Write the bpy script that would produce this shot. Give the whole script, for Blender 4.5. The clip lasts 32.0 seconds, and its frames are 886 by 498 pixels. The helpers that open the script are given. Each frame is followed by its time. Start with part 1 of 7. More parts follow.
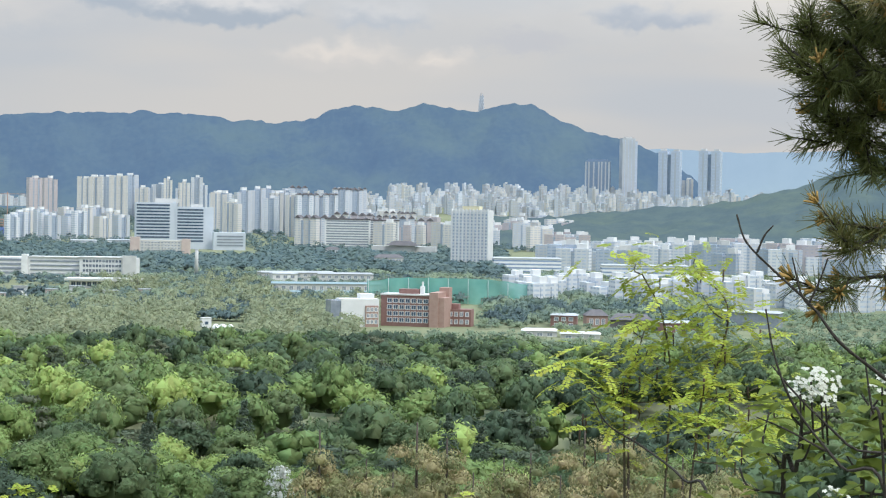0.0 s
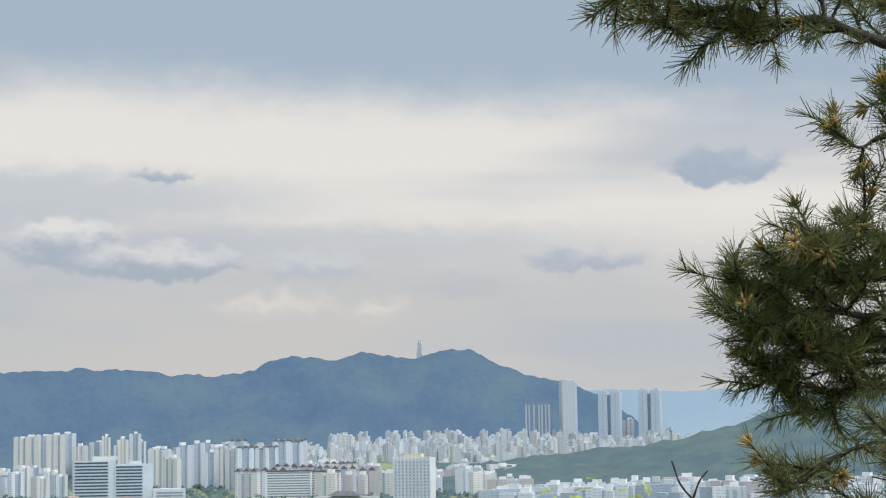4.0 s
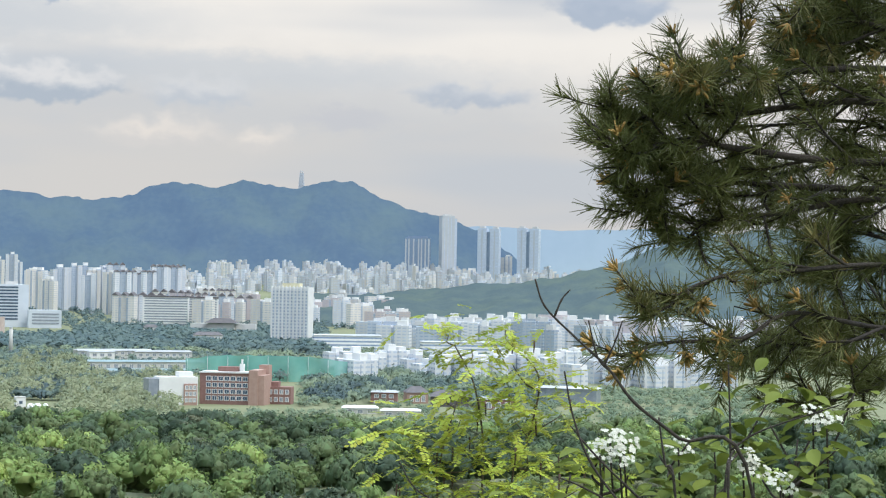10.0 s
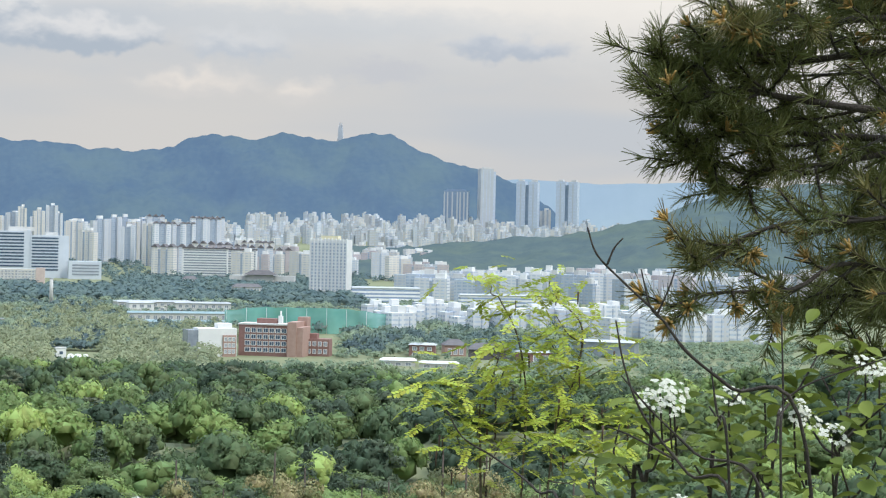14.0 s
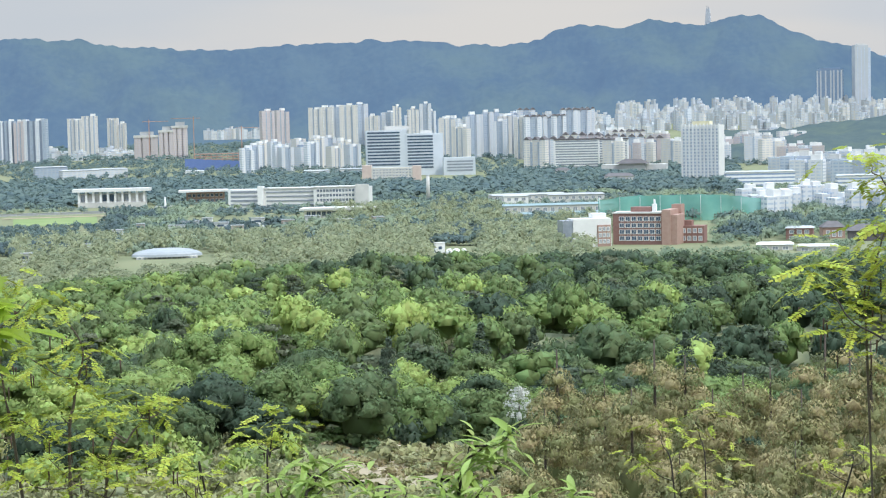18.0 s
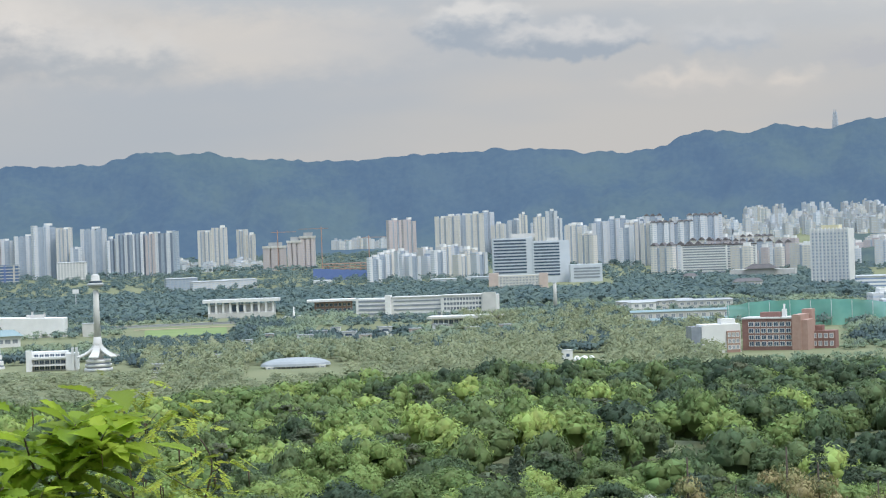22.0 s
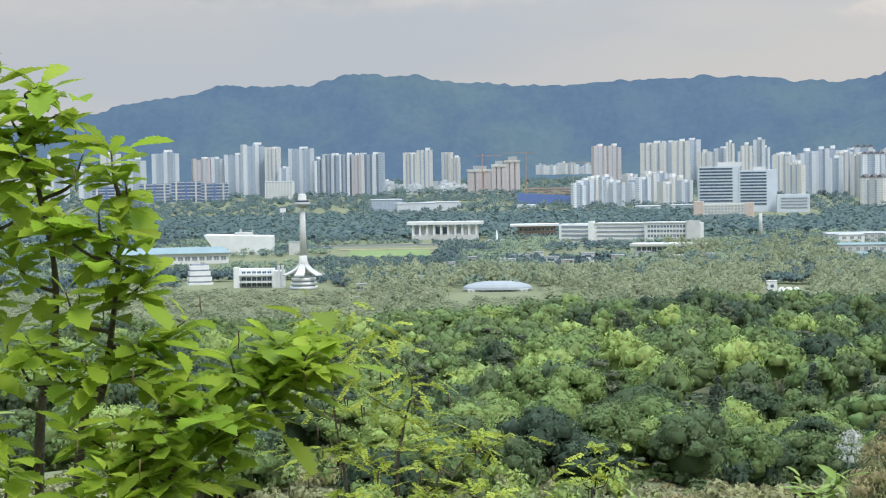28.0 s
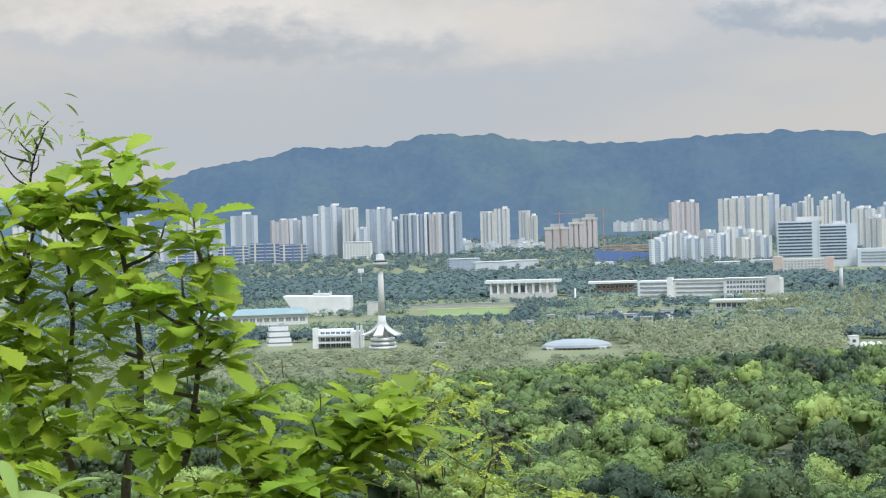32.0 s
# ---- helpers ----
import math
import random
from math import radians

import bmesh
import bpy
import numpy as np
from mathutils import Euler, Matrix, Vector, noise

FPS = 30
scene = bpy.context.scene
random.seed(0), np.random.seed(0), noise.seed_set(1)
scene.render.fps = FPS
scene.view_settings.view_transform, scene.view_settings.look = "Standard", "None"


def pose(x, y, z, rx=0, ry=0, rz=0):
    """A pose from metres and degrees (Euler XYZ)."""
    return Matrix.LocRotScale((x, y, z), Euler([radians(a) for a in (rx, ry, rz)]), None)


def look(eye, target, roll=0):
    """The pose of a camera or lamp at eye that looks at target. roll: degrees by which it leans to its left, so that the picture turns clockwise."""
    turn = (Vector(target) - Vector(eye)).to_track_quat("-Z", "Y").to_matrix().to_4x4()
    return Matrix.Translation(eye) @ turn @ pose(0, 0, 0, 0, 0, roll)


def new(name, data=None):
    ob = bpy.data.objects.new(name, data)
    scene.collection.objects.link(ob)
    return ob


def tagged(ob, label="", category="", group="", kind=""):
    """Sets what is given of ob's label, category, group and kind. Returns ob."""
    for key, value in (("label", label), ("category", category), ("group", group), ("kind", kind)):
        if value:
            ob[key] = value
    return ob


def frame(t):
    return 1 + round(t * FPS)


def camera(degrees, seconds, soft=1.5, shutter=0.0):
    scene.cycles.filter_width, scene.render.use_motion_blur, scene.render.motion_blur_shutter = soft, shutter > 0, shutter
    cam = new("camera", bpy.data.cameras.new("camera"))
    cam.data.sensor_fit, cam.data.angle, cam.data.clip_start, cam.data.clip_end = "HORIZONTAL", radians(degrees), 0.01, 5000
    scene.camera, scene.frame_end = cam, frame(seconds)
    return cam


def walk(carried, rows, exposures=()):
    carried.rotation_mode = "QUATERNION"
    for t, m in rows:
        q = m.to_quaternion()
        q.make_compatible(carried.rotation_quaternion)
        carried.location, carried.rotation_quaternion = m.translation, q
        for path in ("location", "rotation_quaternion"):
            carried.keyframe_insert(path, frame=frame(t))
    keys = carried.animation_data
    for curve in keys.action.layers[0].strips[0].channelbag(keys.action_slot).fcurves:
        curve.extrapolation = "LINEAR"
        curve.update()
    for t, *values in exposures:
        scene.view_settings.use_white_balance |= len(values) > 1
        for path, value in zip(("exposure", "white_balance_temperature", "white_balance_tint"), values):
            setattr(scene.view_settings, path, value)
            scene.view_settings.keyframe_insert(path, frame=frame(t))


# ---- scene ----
cam = camera(25.93, 32.0, soft=1.2)
EYE = 62.0  # height of the eye over the plain
PATH = [  # seconds, offset of the hand from its mean place (m), heading, pitch, roll (degrees)
    (0.0, 0.006, 0.092, 0.008, 7.573, -1.433, 1.032),
    (0.5, 0.005, 0.090, 0.009, 7.021, -0.759, 0.909),
    (1.0, 0.003, 0.087, 0.010, 6.504, 0.075, 0.605),
    (1.5, -0.000, 0.082, 0.012, 6.230, 1.104, 0.324),
    (2.0, -0.004, 0.072, 0.013, 6.400, 2.154, 0.049),
    (2.5, -0.005, 0.057, 0.014, 6.947, 3.242, -0.079),
    (3.0, -0.006, 0.037, 0.017, 7.780, 4.286, -0.258),
    (3.5, -0.007, 0.017, 0.020, 8.637, 5.162, -0.751),
    (4.5, -0.005, -0.002, 0.024, 10.032, 6.511, -0.737),
    (5.5, -0.002, -0.017, 0.027, 11.186, 7.244, -0.237),
    (6.0, 0.002, -0.025, 0.029, 11.802, 7.505, -0.244),
    (6.5, 0.004, -0.027, 0.029, 12.480, 7.759, -0.110),
    (7.0, 0.007, -0.024, 0.027, 12.928, 8.029, -0.138),
    (7.5, 0.011, -0.020, 0.026, 13.223, 8.074, 0.117),
    (8.0, 0.012, -0.017, 0.023, 13.405, 7.438, 0.120),
    (8.5, 0.011, -0.014, 0.015, 13.501, 6.112, 0.466),
    (9.0, 0.012, -0.006, 0.001, 13.463, 3.984, 0.723),
    (9.5, 0.015, 0.004, -0.010, 13.263, 2.130, 0.877),
    (10.0, 0.019, 0.007, -0.013, 12.880, 0.954, 0.998),
    (10.5, 0.021, 0.005, -0.013, 12.429, 0.562, 1.065),
    (11.0, 0.023, 0.004, -0.011, 12.085, 0.630, 1.070),
    (11.5, 0.027, 0.012, -0.009, 11.807, 0.892, 1.230),
    (12.0, 0.032, 0.022, -0.007, 11.685, 1.149, 1.200),
    (12.5, 0.033, 0.028, -0.006, 11.634, 1.326, 1.355),
    (13.0, 0.028, 0.029, -0.009, 11.838, 1.264, 1.422),
    (13.5, 0.017, 0.032, -0.015, 12.002, 0.686, 1.510),
    (14.0, 0.001, 0.034, -0.023, 11.761, -0.467, 1.263),
    (14.5, -0.012, 0.032, -0.030, 10.317, -1.705, 0.778),
    (15.0, -0.018, 0.027, -0.032, 8.050, -2.290, -0.341),
    (15.5, -0.019, 0.025, -0.030, 5.456, -2.147, -1.118),
    (16.5, -0.018, 0.024, -0.027, 2.085, -2.493, -1.758),
    (17.5, -0.016, 0.025, -0.025, 0.996, -3.374, -1.488),
    (18.0, -0.015, 0.025, -0.023, 0.684, -3.766, -1.355),
    (18.5, -0.014, 0.025, -0.022, 0.372, -3.858, -1.252),
    (19.0, -0.013, 0.025, -0.021, -0.000, -3.769, -1.105),
    (19.5, -0.012, 0.025, -0.020, -0.441, -3.560, -1.116),
    (20.0, -0.011, 0.025, -0.019, -0.888, -3.229, -1.184),
    (20.5, -0.010, 0.026, -0.018, -1.340, -2.710, -1.407),
    (21.0, -0.009, 0.026, -0.016, -1.836, -2.068, -1.669),
    (21.5, -0.008, 0.026, -0.015, -2.397, -1.268, -1.945),
    (22.0, -0.007, 0.026, -0.014, -3.000, -0.448, -2.070),
    (22.5, -0.006, 0.026, -0.013, -3.420, 0.019, -2.141),
    (23.0, -0.005, 0.027, -0.012, -3.639, 0.115, -2.061),
    (23.5, -0.003, 0.027, -0.011, -3.761, -0.057, -2.034),
    (24.0, -0.002, 0.027, -0.010, -3.988, -0.240, -2.165),
    (24.5, -0.001, 0.027, -0.009, -4.751, -0.335, -2.498),
    (25.0, -0.000, 0.027, -0.007, -6.100, -0.266, -2.968),
    (25.5, 0.001, 0.028, -0.006, -7.884, -0.119, -3.368),
    (26.5, 0.002, 0.028, -0.004, -9.565, -0.459, -3.189),
    (27.5, 0.000, 0.027, -0.004, -9.285, -1.737, -1.763),
    (28.0, -0.004, 0.023, -0.005, -9.109, -2.528, -0.915),
    (28.5, -0.009, 0.016, -0.007, -9.726, -3.161, -0.469),
    (29.0, -0.011, 0.007, -0.007, -10.779, -3.474, -0.404),
    (29.5, -0.009, -0.003, -0.005, -11.828, -3.504, -0.625),
    (30.0, -0.006, -0.012, -0.002, -12.186, -3.196, -1.062),
    (30.5, -0.004, -0.019, 0.001, -12.323, -2.665, -1.480),
    (31.0, -0.004, -0.022, 0.003, -12.494, -2.035, -1.695),
    (31.5, -0.003, -0.022, 0.004, -12.407, -1.387, -1.863),
    (32.0, 0.002, -0.020, 0.006, -11.389, -0.725, -1.678),
]


def stand(row):
    t, x, y, z, heading, pitch, roll = row
    return t, pose(x, y, EYE + z, 90 + pitch, 0, -heading) @ pose(0, 0, 0, 0, 0, roll)


walk(cam, [stand(row) for row in PATH], exposures=[(0.0, 0.15), (3.0, 0.05), (8.5, 0.03), (10.0, 0.21), (12.0, 0.17), (13.5, 0.14), (15.0, 0.32), (17.5, 0.3), (20.0, 0.2), (22.0, -0.04), (23.0, -0.1), (25.5, -0.05), (27.5, 0.05), (29.5, 0.22), (32.0, 0.1)])

# ---- world and light ----
SUN_AZ, SUN_EL = 132.0, 58.0  # the veiled sun stands behind the viewer's right shoulder


def node(tree, kind, **values):
    n = tree.nodes.new(kind)
    for k, v in values.items():
        if k in n.inputs:
            n.inputs[k].default_value = v
    return n


def math_node(tree, op, a, b=None, c=None, clamp=False):
    n = tree.nodes.new("ShaderNodeMath")
    n.operation, n.use_clamp = op, clamp
    for slot, v in zip(n.inputs, (a, b, c)):
        if v is None:
            continue
        if isinstance(v, (int, float)):
            slot.default_value = v
        else:
            tree.links.new(v, slot)
    return n.outputs[0]


def mix_color(tree, fac, a, b, blend="MIX"):
    n = tree.nodes.new("ShaderNodeMix")
    n.data_type, n.blend_type = "RGBA", blend
    for slot, v in ((n.inputs[0], fac), (n.inputs[6], a), (n.inputs[7], b)):
        if isinstance(v, (int, float)):
            slot.default_value = v
        elif isinstance(v, tuple):
            slot.default_value = (*v, 1.0)
        else:
            tree.links.new(v, slot)
    return n.outputs[2]


def smooth(tree, v, lo, hi):
    n = tree.nodes.new("ShaderNodeMapRange")
    n.interpolation_type = "SMOOTHSTEP"
    tree.links.new(v, n.inputs[0])
    n.inputs[1].default_value, n.inputs[2].default_value = lo, hi
    return n.outputs[0]


def cloudy_sky():
    world = bpy.data.worlds.new("overcast_sky")
    scene.world = world
    world.use_nodes = True
    tree = world.node_tree
    tree.nodes.clear()
    sky = tree.nodes.new("ShaderNodeTexSky")
    sky.sky_type, sky.sun_disc = "NISHITA", False
    sky.sun_elevation, sky.sun_rotation = radians(SUN_EL), radians(SUN_AZ)
    clear = node(tree, "ShaderNodeBackground", Strength=0.09)
    tree.links.new(sky.outputs[0], clear.inputs[0])

    way = tree.nodes.new("ShaderNodeTexCoord").outputs["Generated"]
    sep = tree.nodes.new("ShaderNodeSeparateXYZ")
    tree.links.new(way, sep.inputs[0])
    az = math_node(tree, "MULTIPLY", math_node(tree, "ARCTAN2", sep.outputs[0], sep.outputs[1]), 57.2958)
    el = math_node(tree, "MULTIPLY", math_node(tree, "ARCSINE", sep.outputs[2]), 57.2958)

    def field(sx, sy, scale, detail, rough=0.55, shift=0.0):
        v = tree.nodes.new("ShaderNodeCombineXYZ")
        tree.links.new(math_node(tree, "MULTIPLY", az, sx), v.inputs[0])
        tree.links.new(math_node(tree, "MULTIPLY", el, sy), v.inputs[1])
        v.inputs[2].default_value = shift
        n = node(tree, "ShaderNodeTexNoise", Scale=scale, Detail=detail, Roughness=rough)
        tree.links.new(v.outputs[0], n.inputs["Vector"])
        return n.outputs[0]

    broad = field(0.05, 0.28, 1.0, 3, 0.5, 3.1)
    puff = field(0.5, 0.9, 1.0, 5, 0.6, 7.7)
    fine = field(1.1, 2.2, 1.0, 4, 0.6, 1.2)
    wob = math_node(tree, "SUBTRACT", puff, 0.5)
    wob2 = math_node(tree, "SUBTRACT", fine, 0.5)
    heap = math_node(tree, "SUBTRACT", field(1.0, 1.3, 1.15, 3, 0.5, 4.4), 0.5)

    # the veil: warm pale light low down, a bright band, grey-blue above
    low, pale, grey = (0.58, 0.565, 0.555), (0.80, 0.765, 0.72), (0.385, 0.468, 0.56)
    tilt = math_node(tree, "ADD", el, math_node(tree, "ADD", math_node(tree, "MULTIPLY", wob, 1.2), math_node(tree, "MULTIPLY", az, 0.055)))
    col = mix_color(tree, smooth(tree, tilt, 5.0, 8.2), low, pale)
    streak = math_node(tree, "MULTIPLY", smooth(tree, broad, 0.46, 0.66), 0.75)
    col = mix_color(tree, streak, col, (0.46, 0.50, 0.56))
    col = mix_color(tree, smooth(tree, tilt, 9.7, 11.9), col, grey)

    def cloud(col, caz, cel, wide, high, shade, amount=0.9, soft=0.45, rag=1.0):
        dx = math_node(tree, "DIVIDE", math_node(tree, "ADD", math_node(tree, "SUBTRACT", az, caz), math_node(tree, "MULTIPLY", wob, 1.6 * rag)), wide)
        dy = math_node(tree, "DIVIDE", math_node(tree, "ADD", math_node(tree, "SUBTRACT", el, cel), math_node(tree, "MULTIPLY", wob2, 1.1 * rag)), high)
        r = math_node(tree, "SQRT", math_node(tree, "ADD", math_node(tree, "MULTIPLY", dx, dx), math_node(tree, "MULTIPLY", dy, dy)))
        body = math_node(tree, "MULTIPLY", math_node(tree, "SUBTRACT", 1.0, smooth(tree, r, 1.0 - soft, 1.0 + soft)), amount)
        return mix_color(tree, body, col, shade)

    def cumulus(col, caz, cel, wide, high, lit, shade, amount=0.95, soft=0.22):
        """A heaped cloud: a lumpy outline, pale on top and grey below."""
        dx = math_node(tree, "DIVIDE", math_node(tree, "ADD", math_node(tree, "SUBTRACT", az, caz), math_node(tree, "MULTIPLY", wob, 2.2)), wide)
        dy = math_node(tree, "DIVIDE", math_node(tree, "ADD", math_node(tree, "SUBTRACT", el, cel), math_node(tree, "MULTIPLY", heap, 1.15)), high)
        r = math_node(tree, "SQRT", math_node(tree, "ADD", math_node(tree, "MULTIPLY", dx, dx), math_node(tree, "MULTIPLY", dy, dy)))
        edge = math_node(tree, "ADD", r, math_node(tree, "MULTIPLY", dy, -0.12))
        under = math_node(tree, "SUBTRACT", 1.0, smooth(tree, dy, -0.9, 0.1))
        body = math_node(tree, "SUBTRACT", 1.0, smooth(tree, math_node(tree, "ADD", edge, math_node(tree, "MULTIPLY", under, 0.25)), 1.0 - soft, 1.0 + soft))
        body = math_node(tree, "MULTIPLY", body, amount)
        tone = smooth(tree, math_node(tree, "ADD", dy, math_node(tree, "MULTIPLY", wob2, 1.3)), -0.25, 0.95)
        return mix_color(tree, body, col, mix_color(tree, tone, shade, lit))

    dark, light = (0.33, 0.40, 0.51), (0.74, 0.70, 0.66)
    col = cloud(col, -4.5, 7.5, 9.0, 0.85, (0.49, 0.53, 0.58), 0.75, 0.5, 0.7)
    col = cloud(col, 6.0, 6.1, 8.0, 0.5, (0.50, 0.54, 0.59), 0.6, 0.6, 0.7)
    col = cloud(col, -10.0, 5.7, 6.0, 0.8, (0.74, 0.69, 0.64), 0.6, 0.7)
    col = cloud(col, 7.9, 5.1, 11.0, 0.75, (0.50, 0.53, 0.57), 0.4, 0.6)
    col = cloud(col, -17.0, 3.2, 12.0, 1.5, (0.45, 0.49, 0.545), 0.75, 0.7)
    col = cumulus(col, 17.65, 8.02, 1.75, 0.56, (0.40, 0.46, 0.56), dark, 0.85, 0.3)
    col = cumulus(col, 13.7, 5.45, 1.7, 0.36, (0.46, 0.51, 0.59), dark, 0.6, 0.5)
    col = cumulus(col, 1.1, 8.1, 0.7, 0.24, (0.45, 0.49, 0.55), dark, 0.75, 0.35)
    col = cumulus(col, -1.6, 5.95, 1.7, 0.85, (0.74, 0.73, 0.72), (0.40, 0.45, 0.52), 1.0, 0.24)
    col = cumulus(col, 0.9, 5.42, 2.3, 0.6, (0.66, 0.66, 0.67), (0.39, 0.44, 0.51), 1.0, 0.26)
    col = cumulus(col, 5.5, 5.3, 1.5, 0.5, (0.62, 0.63, 0.65), (0.47, 0.51, 0.57), 0.8, 0.45)
    col = cloud(col, 9.8, 4.75, 1.3, 0.28, (0.49, 0.50, 0.55), 0.5, 0.6)
    col = cumulus(col, 4.4, 4.1, 1.5, 0.46, (0.76, 0.70, 0.645), (0.60, 0.58, 0.57), 0.75, 0.5)
    col = cumulus(col, 7.4, 3.95, 0.85, 0.42, (0.76, 0.70, 0.645), (0.60, 0.58, 0.57), 0.75, 0.5)
    col = cumulus(col, -16.4, 5.75, 3.4, 1.15, (0.78, 0.745, 0.71), (0.44, 0.465, 0.505), 0.95, 0.35)
    col = cumulus(col, -22.0, 5.7, 2.6, 0.8, (0.76, 0.725, 0.69), (0.52, 0.535, 0.565), 0.85, 0.45)
    col = cumulus(col, -12.8, 5.3, 2.6, 0.8, (0.72, 0.70, 0.68), (0.46, 0.49, 0.53), 0.85, 0.4)
    col = cloud(col, -20.0, 7.1, 6.0, 0.5, light, 0.6, 0.6)

    veil = node(tree, "ShaderNodeBackground", Strength=1.0)
    # an overcast sky is about three times as bright overhead as at the horizon
    zenith = math_node(tree, "MULTIPLY", smooth(tree, el, 15.0, 65.0), 4.3)
    tree.links.new(math_node(tree, "ADD", zenith, 1.0), veil.inputs[1])
    tree.links.new(col, veil.inputs[0])
    both = node(tree, "ShaderNodeMixShader", Fac=0.93)
    tree.links.new(clear.outputs[0], both.inputs[1])
    tree.links.new(veil.outputs[0], both.inputs[2])
    out = tree.nodes.new("ShaderNodeOutputWorld")
    tree.links.new(both.outputs[0], out.inputs[0])


cloudy_sky()
sun = new("sun", bpy.data.lights.new("sun", "SUN"))
sun.data.energy, sun.data.angle, sun.data.color = 2.4, radians(18), (1.0, 0.95, 0.88)
sun.matrix_world = look((0, 0, 0), (-math.sin(radians(SUN_AZ)) * math.cos(radians(SUN_EL)), -math.cos(radians(SUN_AZ)) * math.cos(radians(SUN_EL)), -math.sin(radians(SUN_EL))))

# ---- materials ----
def surface(name, rough=0.8, metal=0.0):
    mat = bpy.data.materials.new(name)
    mat.use_nodes = True
    tree = mat.node_tree
    shader = tree.nodes["Principled BSDF"]
    shader.inputs["Roughness"].default_value, shader.inputs["Metallic"].default_value = rough, metal
    return mat, tree, shader


def coords(tree, kind="Object", scale=(1, 1, 1)):
    m = tree.nodes.new("ShaderNodeMapping")
    m.inputs["Scale"].default_value = scale
    tree.links.new(tree.nodes.new("ShaderNodeTexCoord").outputs[kind], m.inputs[0])
    return m.outputs[0]


def grain(tree, vec, scale, detail=3, rough=0.6):
    n = node(tree, "ShaderNodeTexNoise", Scale=scale, Detail=detail, Roughness=rough)
    tree.links.new(vec, n.inputs["Vector"])
    return n.outputs[0]


def weathered(name, a, b, scale=0.4, rough=0.8, bump=0.0, fine=6.0, vary=0.0, metal=0.0):
    """Two colours in blotches and grain; vary: how far whole objects differ."""
    mat, tree, shader = surface(name, rough, metal)
    vec = coords(tree)
    big, small = grain(tree, vec, scale), grain(tree, vec, scale * fine, 4)
    fac = math_node(tree, "ADD", math_node(tree, "MULTIPLY", smooth(tree, big, 0.3, 0.7), 0.6), math_node(tree, "MULTIPLY", small, 0.4))
    col = mix_color(tree, fac, a, b)
    if vary:
        rnd = tree.nodes.new("ShaderNodeObjectInfo").outputs["Random"]
        hsv = tree.nodes.new("ShaderNodeHueSaturation")
        tree.links.new(col, hsv.inputs["Color"])
        tree.links.new(math_node(tree, "ADD", math_node(tree, "MULTIPLY", rnd, 2 * vary), 1 - vary), hsv.inputs["Value"])
        col = hsv.outputs[0]
    tree.links.new(col, shader.inputs["Base Color"])
    if bump:
        n = node(tree, "ShaderNodeBump", Strength=bump, Distance=0.05)
        tree.links.new(small, n.inputs["Height"])
        tree.links.new(n.outputs[0], shader.inputs["Normal"])
    return mat


def foliage(name, *hues, by_object=False, through_light=0.3, rough=0.65, speckle=0.4):
    """Leaves: the hue differs from tree to tree and from leaf to leaf."""
    mat, tree, shader = surface(name, rough)
    shader.inputs["Specular IOR Level"].default_value = 0.15
    if by_object:
        tint = tree.nodes.new("ShaderNodeObjectInfo").outputs["Random"]
    else:
        at = tree.nodes.new("ShaderNodeAttribute")
        at.attribute_name = "tint"
        tint = at.outputs["Fac"]
    leaf = tree.nodes.new("ShaderNodeNewGeometry").outputs["Random Per Island"]
    ramp = tree.nodes.new("ShaderNodeValToRGB")
    tree.links.new(tint, ramp.inputs[0])
    ramp.color_ramp.elements[0].color, ramp.color_ramp.elements[1].color = (*hues[0], 1), (*hues[-1], 1)
    for k in range(1, len(hues) - 1):
        ramp.color_ramp.elements.new(k / (len(hues) - 1)).color = (*hues[k], 1)
    hsv = tree.nodes.new("ShaderNodeHueSaturation")
    tree.links.new(ramp.outputs[0], hsv.inputs["Color"])
    tree.links.new(math_node(tree, "ADD", math_node(tree, "MULTIPLY", leaf, speckle), 1 - speckle / 2), hsv.inputs["Value"])
    tree.links.new(math_node(tree, "ADD", math_node(tree, "MULTIPLY", leaf, 0.03), 0.485), hsv.inputs["Hue"])
    tree.links.new(hsv.outputs[0], shader.inputs["Base Color"])
    if through_light:
        thin = tree.nodes.new("ShaderNodeBsdfTranslucent")
        tree.links.new(hsv.outputs[0], thin.inputs[0])
        mix = node(tree, "ShaderNodeMixShader", Fac=through_light)
        tree.links.new(shader.outputs[0], mix.inputs[1])
        tree.links.new(thin.outputs[0], mix.inputs[2])
        tree.links.new(mix.outputs[0], tree.nodes["Material Output"].inputs[0])
    return mat


